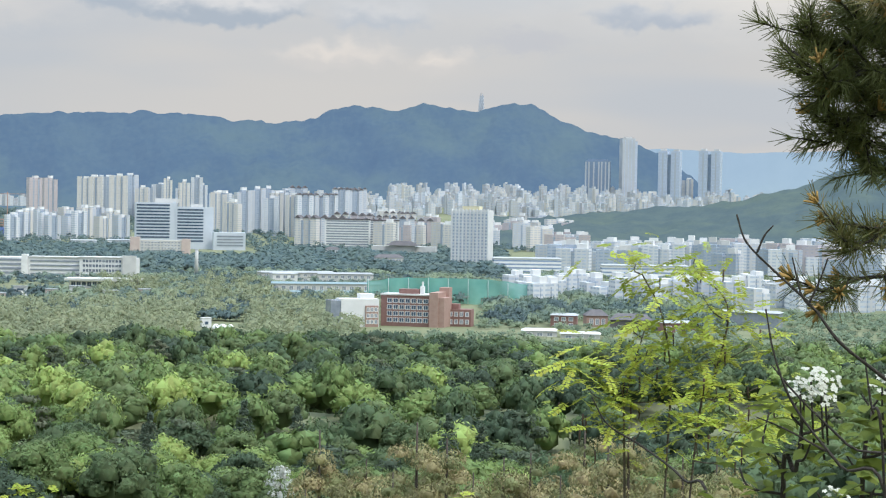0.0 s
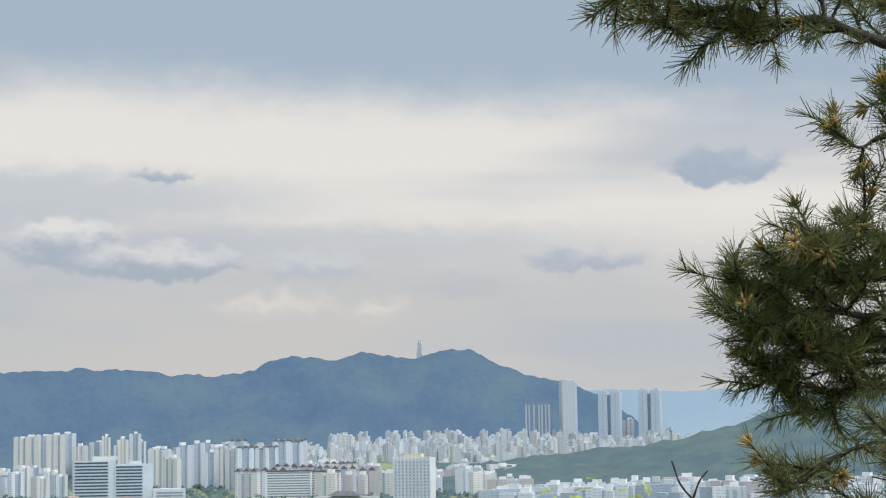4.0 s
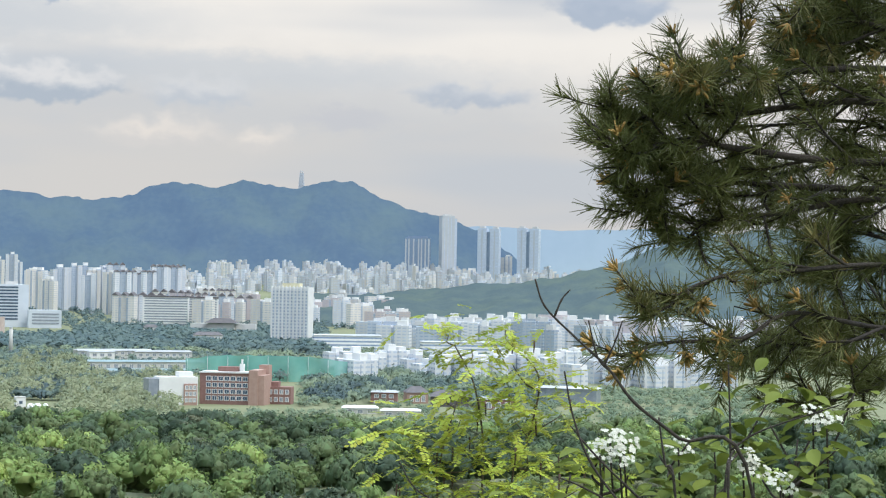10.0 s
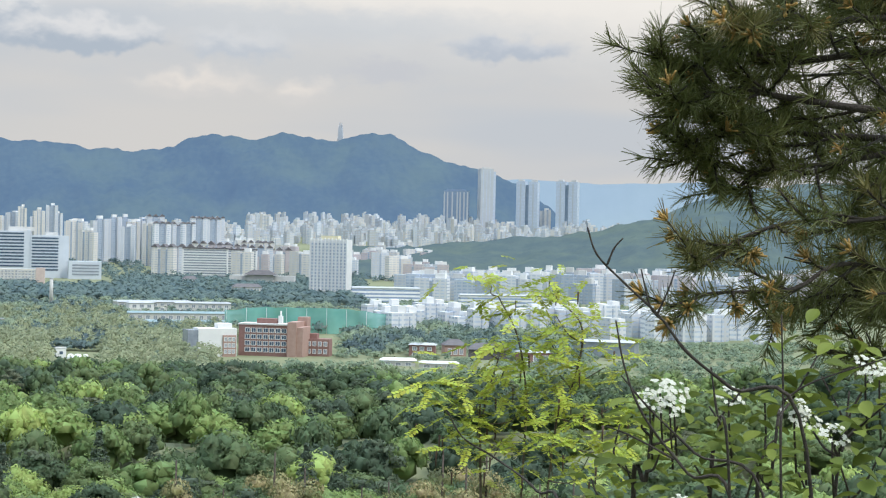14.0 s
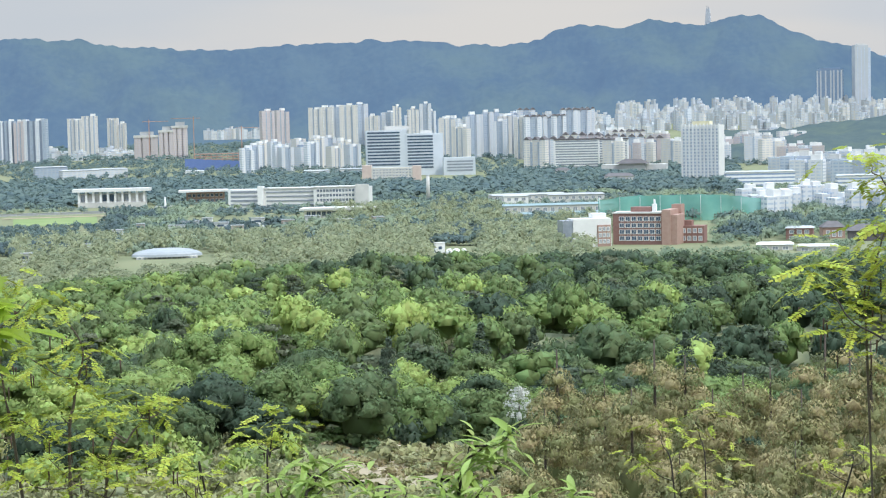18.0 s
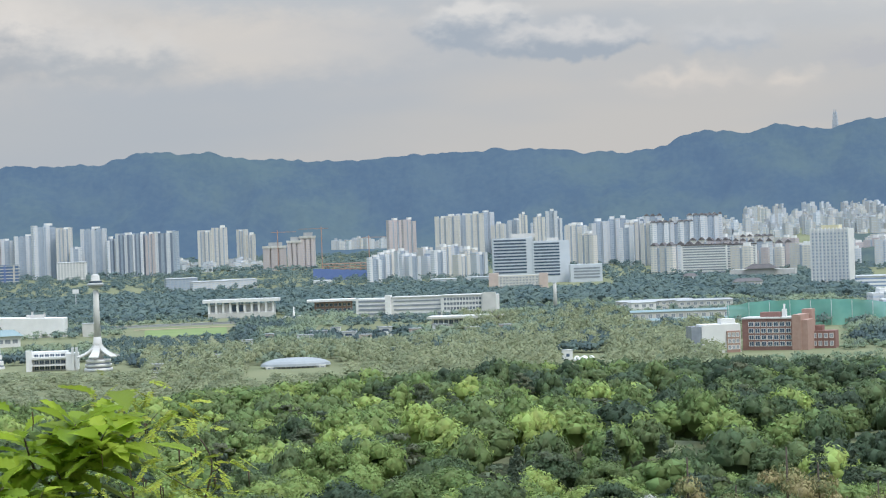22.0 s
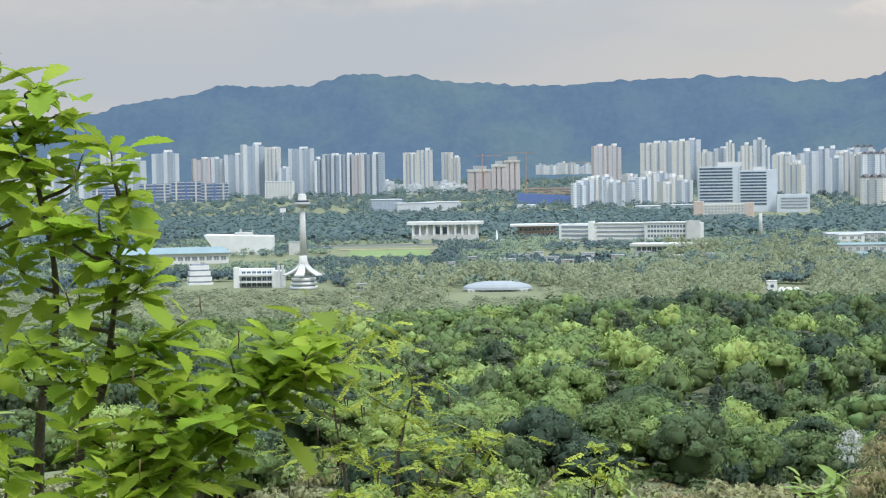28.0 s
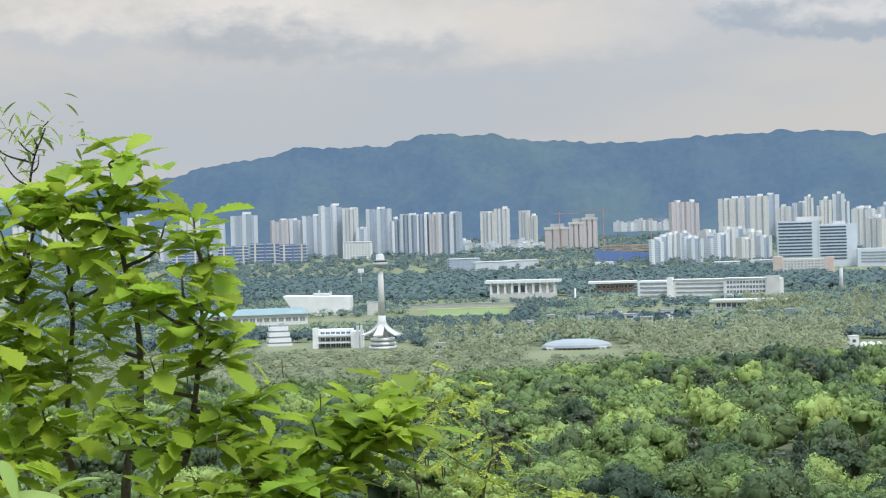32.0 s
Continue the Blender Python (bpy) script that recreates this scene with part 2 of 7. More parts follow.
def storeys(name, wall, glass, floor_h=3.0, bay=3.4, open_z=0.5, open_x=0.62, vary=0.12, rough=0.6, island=False):
    """A far facade: wall with rows of windows, one to each bay and storey, and rain streaks."""
    mat, tree, shader = surface(name, rough)
    pos = tree.nodes.new("ShaderNodeSeparateXYZ")
    tree.links.new(tree.nodes.new("ShaderNodeTexCoord").outputs["Object"], pos.inputs[0])
    run = math_node(tree, "ADD", pos.outputs[0], pos.outputs[1])
    fz = math_node(tree, "FRACT", math_node(tree, "DIVIDE", pos.outputs[2], floor_h))
    fx = math_node(tree, "FRACT", math_node(tree, "DIVIDE", run, bay))
    inz = math_node(tree, "LESS_THAN", math_node(tree, "ABSOLUTE", math_node(tree, "SUBTRACT", fz, 0.55)), open_z / 2)
    inx = math_node(tree, "LESS_THAN", math_node(tree, "ABSOLUTE", math_node(tree, "SUBTRACT", fx, 0.5)), open_x / 2)
    up = tree.nodes.new("ShaderNodeSeparateXYZ")
    tree.links.new(tree.nodes.new("ShaderNodeNewGeometry").outputs["Normal"], up.inputs[0])
    side = math_node(tree, "LESS_THAN", math_node(tree, "ABSOLUTE", up.outputs[2]), 0.5)
    fac = math_node(tree, "MULTIPLY", math_node(tree, "MULTIPLY", inz, inx), side)
    streak = grain(tree, coords(tree, "Object", (0.5, 0.5, 0.06)), 1.0, 4)
    rnd = tree.nodes.new("ShaderNodeNewGeometry").outputs["Random Per Island"] if island else tree.nodes.new("ShaderNodeObjectInfo").outputs["Random"]
    hsv = tree.nodes.new("ShaderNodeHueSaturation")
    if island:  # many houses in one mesh: pale grey-blue to cream
        tree.links.new(mix_color(tree, math_node(tree, "FRACT", math_node(tree, "MULTIPLY", rnd, 7.3)), wall, (wall[0] * 1.12, wall[1], wall[2] * 0.84)), hsv.inputs["Color"])
    else:
        hsv.inputs["Color"].default_value = (*wall, 1)
    bright = math_node(tree, "ADD", math_node(tree, "MULTIPLY", rnd, vary), math_node(tree, "MULTIPLY", streak, 0.25))
    tree.links.new(math_node(tree, "ADD", bright, 0.9 - vary / 2), hsv.inputs["Value"])
    pane = grain(tree, coords(tree, "Object", (0.3, 0.3, 0.33)), 1.0, 1)
    glaze = mix_color(tree, pane, glass, tuple(min(1, g * 2.2) for g in glass))
    tree.links.new(mix_color(tree, fac, hsv.outputs[0], glaze), shader.inputs["Base Color"])
    tree.links.new(math_node(tree, "SUBTRACT", rough, math_node(tree, "MULTIPLY", fac, rough - 0.25)), shader.inputs["Roughness"])
    return mat


def see_through(mat, share):
    tree = mat.node_tree
    shader = tree.nodes["Principled BSDF"]
    mix = node(tree, "ShaderNodeMixShader", Fac=share)
    tree.links.new(shader.outputs[0], mix.inputs[1])
    tree.links.new(tree.nodes.new("ShaderNodeBsdfTransparent").outputs[0], mix.inputs[2])
    tree.links.new(mix.outputs[0], tree.nodes["Material Output"].inputs[0])


M = {}
M["grass"] = weathered("meadow_and_earth", (0.12, 0.14, 0.068), (0.19, 0.195, 0.105), 0.02, 0.95, 0.4, 30)
M["field"] = weathered("mown_field", (0.13, 0.2, 0.06), (0.2, 0.25, 0.1), 0.03, 0.95)
M["earth"] = weathered("bare_earth", (0.22, 0.20, 0.12), (0.38, 0.30, 0.21), 0.12, 0.95, 0.4, 9)
M["asphalt"] = weathered("asphalt", (0.06, 0.06, 0.065), (0.11, 0.11, 0.11), 0.1, 0.9)
# apartment walls: haze put into the glass colours, drawn close to the wall's
M["white_wall"] = storeys("white_apartment_wall", (0.57, 0.58, 0.60), (0.30, 0.34, 0.40), 2.9, 5.2, 0.42, 0.72, 0.3)
M["cream_wall"] = storeys("cream_apartment_wall", (0.58, 0.555, 0.51), (0.32, 0.33, 0.36), 2.9, 5.6, 0.42, 0.7, 0.3)
M["pink_wall"] = storeys("pale_pink_apartment_wall", (0.47, 0.415, 0.41), (0.29, 0.28, 0.31), 2.9, 4.8, 0.4, 0.7, 0.25)
# also stands for recess shade on set-back bays and columns
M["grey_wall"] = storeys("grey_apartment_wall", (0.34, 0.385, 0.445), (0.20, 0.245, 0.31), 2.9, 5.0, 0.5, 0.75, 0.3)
# far tower wall: haze put into its blue-grey and its pale window rows
M["blue_wall"] = storeys("hazed_blue_tower_wall", (0.40, 0.45, 0.52), (0.30, 0.35, 0.43), 3.2, 30.0, 0.4, 1.0)
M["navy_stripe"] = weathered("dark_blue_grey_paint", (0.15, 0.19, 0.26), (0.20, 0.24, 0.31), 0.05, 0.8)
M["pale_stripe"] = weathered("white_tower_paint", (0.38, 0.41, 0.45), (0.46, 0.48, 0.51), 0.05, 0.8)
# haze over the far city is put into these blue-grey walls
M["far_wall"] = storeys("distant_hazed_walls", (0.46, 0.49, 0.53), (0.28, 0.32, 0.38), 2.9, 5.2, 0.42, 0.72, 0.6, 0.8, True)
# dark glazing, blued and lightened by painted-in haze
M["navy_haze"] = storeys("hazed_dark_tower_glass", (0.16, 0.22, 0.30), (0.12, 0.17, 0.25), 3.2, 30.0, 0.5, 1.0)
M["band_wall"] = storeys("banded_wall", (0.70, 0.71, 0.72), (0.16, 0.21, 0.30), 3.2, 60.0, 0.45, 1.0)
M["slit"] = storeys("stacked_windows", (0.66, 0.67, 0.68), (0.26, 0.30, 0.36), 3.0, 50.0, 0.55, 1.0)
M["plain_white"] = weathered("white_paint", (0.66, 0.66, 0.66), (0.76, 0.76, 0.75), 0.15, 0.6, 0, 5, 0.06)
M["blue_plain"] = weathered("pale_blue_grey_panels", (0.50, 0.55, 0.61), (0.58, 0.62, 0.67), 0.1, 0.6, 0, 6)
# far tower grey with haze in the colour, no gloss
M["hazy_grey"] = weathered("hazed_grey_cladding", (0.40, 0.43, 0.47), (0.44, 0.47, 0.50), 0.05, 1.0)
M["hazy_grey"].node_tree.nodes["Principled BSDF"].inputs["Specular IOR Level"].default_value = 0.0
M["concrete"] = weathered("pale_concrete", (0.46, 0.46, 0.45), (0.60, 0.59, 0.57), 0.12, 0.85, 0, 6, 0.08)
M["roof_grey"] = weathered("grey_roofing", (0.30, 0.32, 0.34), (0.45, 0.46, 0.47), 0.1, 0.8, 0, 6, 0.1)
M["pink_plain"] = weathered("pale_pink_render", (0.50, 0.40, 0.37), (0.58, 0.48, 0.44), 0.2, 0.8)
M["roof_pale"] = weathered("pale_sheet_roof", (0.25, 0.28, 0.30), (0.31, 0.33, 0.35), 0.15, 0.6, 0, 5)
M["roof_dark"] = weathered("dark_brown_tiles", (0.085, 0.08, 0.085), (0.14, 0.13, 0.135), 0.3, 0.8)
M["roof_teal"] = weathered("teal_sheet_roof", (0.17, 0.245, 0.265), (0.22, 0.30, 0.315), 0.1, 0.6)
M["roof_yellow"] = weathered("ochre_tank", (0.55, 0.50, 0.33), (0.65, 0.6, 0.42), 0.3, 0.7)
M["brick_red"] = weathered("red_brick", (0.21, 0.11, 0.098), (0.28, 0.16, 0.14), 0.5, 0.85, 0.2, 10)
M["brick_orange"] = weathered("orange_brick", (0.34, 0.215, 0.18), (0.41, 0.28, 0.235), 0.5, 0.85)
M["glass_dark"] = weathered("dark_window_glass", (0.05, 0.08, 0.13), (0.10, 0.14, 0.2), 0.25, 0.15, 0, 4)
M["glass_blue"] = weathered("blue_curtain_glass", (0.09, 0.15, 0.27), (0.14, 0.21, 0.36), 0.15, 0.12, 0, 4)
M["glass_grey"] = weathered("grey_window_glass", (0.20, 0.23, 0.28), (0.32, 0.35, 0.39), 0.2, 0.2, 0, 4)
M["net"] = weathered("green_golf_net", (0.12, 0.40, 0.34), (0.22, 0.52, 0.45), 0.06, 0.9, 0, 3)
see_through(M["net"], 0.3)
# glass of the far towers, paled to carry haze
M["glass_haze"] = weathered("hazed_blue_glass", (0.17, 0.24, 0.33), (0.24, 0.31, 0.40), 0.1, 0.25)
M["steel"] = weathered("painted_steel", (0.4, 0.42, 0.42), (0.5, 0.52, 0.52), 0.5, 0.5)
M["hoarding"] = weathered("blue_hoarding", (0.09, 0.15, 0.36), (0.14, 0.21, 0.44), 0.06, 0.6)
M["orange_steel"] = weathered("orange_steel", (0.36, 0.21, 0.17), (0.42, 0.28, 0.23), 0.3, 0.7)
M["bark"] = weathered("bark", (0.045, 0.035, 0.028), (0.10, 0.08, 0.065), 6.0, 0.95, 0.6)

# ---- helpers for building ----
def at(az, d, z=0.0):
    return Vector((d * math.sin(radians(az)), d * math.cos(radians(az)), z))


def lerp(x, table):
    return float(np.interp(x, [p[0] for p in table], [p[1] for p in table]))


def ease(x, lo, hi):
    s = min(1.0, max(0.0, (x - lo) / (hi - lo)))
    return s * s * (3 - 2 * s)


def link(name, me, material, parent=None, label="", pos=None):
    ob = new(name, me)
    if material is not None and not me.materials:
        me.materials.append(material)
    if parent is not None:
        ob.parent = parent
    if pos is not None:
        ob.location = pos
    return tagged(ob, label) if label else ob


def part(name, bm, material, parent, label="", pos=None):
    me = bpy.data.meshes.new(name)
    bm.to_mesh(me)
    bm.free()
    return link(name, me, material, parent, label, pos)


def box(bm, x0, x1, y0, y1, z0, z1):
    v = [bm.verts.new(p) for p in ((x0, y0, z0), (x1, y0, z0), (x1, y1, z0), (x0, y1, z0), (x0, y0, z1), (x1, y0, z1), (x1, y1, z1), (x0, y1, z1))]
    for f in ((3, 2, 1, 0), (4, 5, 6, 7), (0, 1, 5, 4), (1, 2, 6, 5), (2, 3, 7, 6), (3, 0, 4, 7)):
        bm.faces.new([v[i] for i in f])


def boxes(*dims):
    bm = bmesh.new()
    for d in dims:
        box(bm, *d)
    return bm


def lathe(rings, sides=20):
    """A turned body from (radius, height) pairs."""
    bm = bmesh.new()
    loops = []
    for r, z in rings:
        loops.append([bm.verts.new((r * math.cos(2 * math.pi * i / sides), r * math.sin(2 * math.pi * i / sides), z)) for i in range(sides)])
    for a, b in zip(loops[:-1], loops[1:]):
        for i in range(sides):
            bm.faces.new((a[i], a[(i + 1) % sides], b[(i + 1) % sides], b[i])).smooth = True
    bm.faces.new(loops[0][::-1])
    bm.faces.new(loops[-1])
    return bm


def sheet(name, verts, faces, material, smooth_on=True):
    me = bpy.data.meshes.new(name)
    me.from_pydata([tuple(v) for v in verts], [], faces)
    me.materials.append(material)
    if smooth_on:
        me.polygons.foreach_set("use_smooth", [True] * len(me.polygons))
    return new(name, me)


def facets_mesh(name, verts, material, tint=None, soft=None):
    """A mesh of loose facets from an array of n x corners x 3 places; soft: the rounded crown's normals at the corners."""
    n, c = verts.shape[:2]
    me = bpy.data.meshes.new(name)
    me.vertices.add(c * n)
    me.vertices.foreach_set("co", verts.astype(np.float32).ravel())
    me.loops.add(c * n)
    me.loops.foreach_set("vertex_index", np.arange(c * n, dtype=np.int32))
    me.polygons.add(n)
    me.polygons.foreach_set("loop_start", np.arange(0, c * n, c, dtype=np.int32))
    if tint is not None:
        me.attributes.new("tint", "FLOAT", "FACE").data.foreach_set("value", tint.astype(np.float32))
    me.update(calc_edges=True)
    if soft is not None:
        me.polygons.foreach_set("use_smooth", np.ones(n, bool))
        me.attributes.new("custom_normal", "FLOAT_VECTOR", "POINT").data.foreach_set("vector", soft.astype(np.float32).ravel())
    me.materials.append(material)
    return me


# ---- ground ----
def ground_z(x, y):
    d, az = math.hypot(x, y), math.degrees(math.atan2(x, y))
    front = ease(abs(az), 80, 40)
    z = lerp(d, ((0, 60.4), (3, 59.9), (8, 58.2), (20, 54.5), (60, 46.5), (150, 34), (250, 24), (380, 20), (460, 20), (540, 15), (640, 4), (720, 0), (2300, 0), (3000, 7), (4400, 22), (6000, 40)))
    z += 38 * ease(d, 2400, 4300) * ease(az, -3, 9) * ease(-az, -60, -30)
    z += 3.0 * math.exp(-((d - 470) / 60) ** 2) * ease(az, -9, 0) - 3.0 * ease(-az, 7, 14) * ease(d, 250, 400) * ease(-d, -720, -560)
    z += 6.5 * math.exp(-((d - 285 - 2.2 * az) / 30) ** 2) * ease(az, -11, -4) - 8.0 * math.exp(-((d - 345 - 2.2 * az) / 28) ** 2) * ease(-az, -6, 0)
    z += 3.5 * math.exp(-((d - 205 - 3.0 * az) / 18) ** 2) * ease(-az, 0, 3)
    if d < 2000:
        z += (3.0 * noise.noise((x / 150 + y / 260, y / 85 - x / 300, 1)) + 0.8 * noise.noise((x / 18, y / 18, 5))) * ease(d, 40, 160) * ease(-d, -700, -600)
        z += 0.12 * noise.noise((x / 2.2, y / 2.2, 9)) * ease(-d, -60, -30)
    back = 60.4 + 0.12 * min(d, 300)  # the slope goes on up behind the viewer
    return z * front + back * (1 - front)


def make_ground():
    azs = list(np.arange(-180, -30, 7.5)) + list(np.arange(-30, 30, 0.3)) + list(np.arange(30, 180, 7.5))
    rad = [0.4 * 1.125 ** i for i in range(81)]
    rad = [r for r in rad if r < 4700] + [4900]
    verts = [(0, 0, ground_z(0, 0.01))]
    for r in rad:
        for a in azs:
            p = at(a, r)
            verts.append((p.x, p.y, ground_z(p.x, p.y)))
    n = len(azs)
    faces = [(0, 1 + (i + 1) % n, 1 + i) for i in range(n)]
    for k in range(len(rad) - 1):
        for i in range(n):
            a, b = 1 + k * n + i, 1 + k * n + (i + 1) % n
            faces.append((a, b, b + n, a + n))
    return tagged(sheet("ground", verts, faces, M["grass"]), "grassy earth falling away to a wide wooded plain", "ground", kind="structure")


make_ground()

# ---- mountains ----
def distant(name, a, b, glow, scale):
    """Far woods seen through much air: a backdrop whose haze is put in as a blue emission."""
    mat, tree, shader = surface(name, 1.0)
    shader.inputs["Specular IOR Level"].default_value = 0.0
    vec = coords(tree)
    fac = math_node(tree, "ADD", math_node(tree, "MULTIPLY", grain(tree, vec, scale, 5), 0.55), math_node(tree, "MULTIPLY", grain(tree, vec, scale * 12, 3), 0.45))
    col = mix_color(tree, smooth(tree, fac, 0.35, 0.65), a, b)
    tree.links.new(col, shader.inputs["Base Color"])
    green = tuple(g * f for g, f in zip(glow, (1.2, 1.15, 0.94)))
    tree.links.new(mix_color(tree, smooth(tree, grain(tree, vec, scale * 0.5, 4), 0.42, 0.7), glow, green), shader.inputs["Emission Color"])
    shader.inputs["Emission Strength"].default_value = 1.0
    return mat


def ridge(name, label, crest, d_foot, d_top, foot_z, material, spur=0.0, bumps=1.0, step=0.06, rows=26, scale=150.0):
    """A range whose skyline follows crest: (heading, elevation angle) pairs."""
    a0, a1 = crest[0][0], crest[-1][0]
    n = int((a1 - a0) / step) + 1
    verts, faces = [], []
    for k in range(rows + 1):
        s = k / rows
        d = d_foot + (d_top - d_foot) * s
        for i in range(n):
            a = a0 + (a1 - a0) * i / (n - 1)
            top = EYE + d_top * math.tan(radians(lerp(a, crest)))
            p = at(a, d)
            gully = spur * (noise.noise((a * 0.55 + s * 1.1, s * 1.3, 3.3)) + 0.5 * noise.noise((a * 1.7 - s * 1.5, s * 2.6, 8.1))) * math.sin(math.pi * s)
            tops = bumps * 4.0 * (noise.noise((p.x / 45, p.y / 45, 2.2)) + 0.7 * noise.noise((p.x / 17, p.y / 17, 4.2)))
            z = foot_z + (top - foot_z) * (s ** 1.15) + gully * scale + tops * min(1.0, 3 * s)
            verts.append((p.x, p.y, z))
    for k in range(rows):
        for i in range(n - 1):
            q = k * n + i
            faces.append((q, q + 1, q + n + 1, q + n))
    return tagged(sheet(name, verts, faces, material), label, "mountain", kind="structure")


CREST = ((-40, 0.6), (-30, 0.7), (-24, 0.95), (-22.4, 1.19), (-19.6, 1.57), (-18.3, 1.9), (-16.6, 2.16), (-15.45, 2.41), (-14.3, 2.35), (-13.0, 2.38), (-12.1, 2.64), (-11.4, 2.69),
         (-9.9, 2.65), (-8.8, 2.44), (-7.1, 2.32), (-5.4, 2.26), (-3.7, 2.38), (-2.1, 2.44), (-0.4, 2.47), (1.4, 2.24), (2.7, 2.24), (3.7, 2.4), (4.2, 2.63), (4.9, 2.75), (6.2, 2.64),
         (6.9, 2.86), (7.9, 2.69), (8.5, 2.66), (9.4, 2.87), (10.1, 2.95), (10.9, 2.47), (12.1, 2.1), (12.8, 1.94), (13.9, 1.5), (14.6, 1.01), (15.5, 0.36), (16.5, 0.0))
# haze as glow, strongest on the far range, whose base colour is blued too
far_blue = distant("hazed_far_range", (0.10, 0.14, 0.17), (0.12, 0.16, 0.19), (0.235, 0.315, 0.415), 0.002)
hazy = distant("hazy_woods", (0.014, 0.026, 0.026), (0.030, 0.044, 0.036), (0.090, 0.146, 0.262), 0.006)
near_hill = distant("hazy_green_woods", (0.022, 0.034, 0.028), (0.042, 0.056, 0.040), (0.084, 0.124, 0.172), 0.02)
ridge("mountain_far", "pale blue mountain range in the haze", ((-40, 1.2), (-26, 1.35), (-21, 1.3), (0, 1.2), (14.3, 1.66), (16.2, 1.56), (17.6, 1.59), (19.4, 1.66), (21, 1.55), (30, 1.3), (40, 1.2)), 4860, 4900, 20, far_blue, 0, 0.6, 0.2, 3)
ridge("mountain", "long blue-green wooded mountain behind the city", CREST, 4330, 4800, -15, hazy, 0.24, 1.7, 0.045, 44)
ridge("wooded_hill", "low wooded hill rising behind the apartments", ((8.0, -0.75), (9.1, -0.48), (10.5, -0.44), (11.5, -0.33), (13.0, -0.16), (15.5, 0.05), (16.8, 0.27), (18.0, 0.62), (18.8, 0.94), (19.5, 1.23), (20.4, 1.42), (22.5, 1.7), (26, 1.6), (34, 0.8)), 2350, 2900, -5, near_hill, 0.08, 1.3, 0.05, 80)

# ---- city ----
def place(name, az, d, z, yaw, label, category, group="", kind=""):
    """An Empty at a building's base, its front turned towards the viewer and then by yaw."""
    ob = new(name)
    p = at(az, d, z)
    ob.matrix_world = pose(p.x, p.y, p.z, 0, 0, -az + yaw)
    ob.empty_display_size = 2
    return tagged(ob, label, category, group, kind)


def apartment(rng, az, d, w, h, wall, z=None, yaw=0.0, deep=12.0, strips=3, label="white high-rise apartment block with window bays", group="apartment blocks", stripe="grey_wall", peaked=False, tank=0.0):
    """A slab or tower of pale bays with set-back dark columns between them, and stair heads on its roof."""
    p = at(az, d)
    z = ground_z(p.x, p.y) - 1 if z is None else z
    head = "concrete" if wall == "grey_wall" else "plain_white"
    ob = place("apartment_block", az, d, z, yaw, label, "apartment block", group)
    bays = strips + 1
    gap = min(3.4, w * 0.09)
    bw = (w - gap * strips) / bays
    bm = bmesh.new()
    tops = []
    for i in range(bays):
        x0 = -w / 2 + i * (bw + gap)
        hh = h - 2.9 * rng.choice((0, 0, 0, 1)) * (not peaked)
        back = 1.9 * (i % 2)
        if i % 2 == 0:
            box(bm, x0, x0 + bw, back, deep + back, -3, hh)
        else:
            # on striped white blocks the set-back bay's shade is put into a greyer wall
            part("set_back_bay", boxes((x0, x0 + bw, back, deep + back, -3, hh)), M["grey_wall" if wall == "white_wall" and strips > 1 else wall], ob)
        tops.append((x0, hh, back))
    part("wall", bm, M[wall], ob)
    for i in range(strips):
        x0 = -w / 2 + i * (bw + gap) + bw
        # the default grey stripe puts the gap's shade into the column's colour
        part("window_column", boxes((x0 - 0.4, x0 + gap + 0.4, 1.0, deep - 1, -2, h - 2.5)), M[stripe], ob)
    for i, (x0, hh, back) in enumerate(tops):
        if peaked:
            bm = bmesh.new()
            e = 0.5
            a = [bm.verts.new(q) for q in ((x0 - e, back - e, hh), (x0 + bw + e, back - e, hh), (x0 + bw + e, back + deep + e, hh), (x0 - e, back + deep + e, hh))]
            r = [bm.verts.new(q) for q in ((x0 + bw / 2, back, hh + 0.5 * bw), (x0 + bw / 2, back + deep, hh + 0.5 * bw))]
            for f in ((a[0], a[1], r[0]), (a[1], a[2], r[1], r[0]), (a[2], a[3], r[1]), (a[3], a[0], r[0], r[1]), (a[3], a[2], a[1], a[0])):
                bm.faces.new(f)
            part("roof", bm, M["roof_dark"], ob, "dark pitched roof")
        elif i == bays // 2:
            rx = x0 + bw * 0.15
            part("stair_head", boxes((rx, rx + max(5.0, w * 0.3), back + 2, back + deep - 2, hh - 0.5, hh + 2.4 + 1.6 * rng.random() + tank)), M[head], ob)
    return ob


rng = random.Random(11)
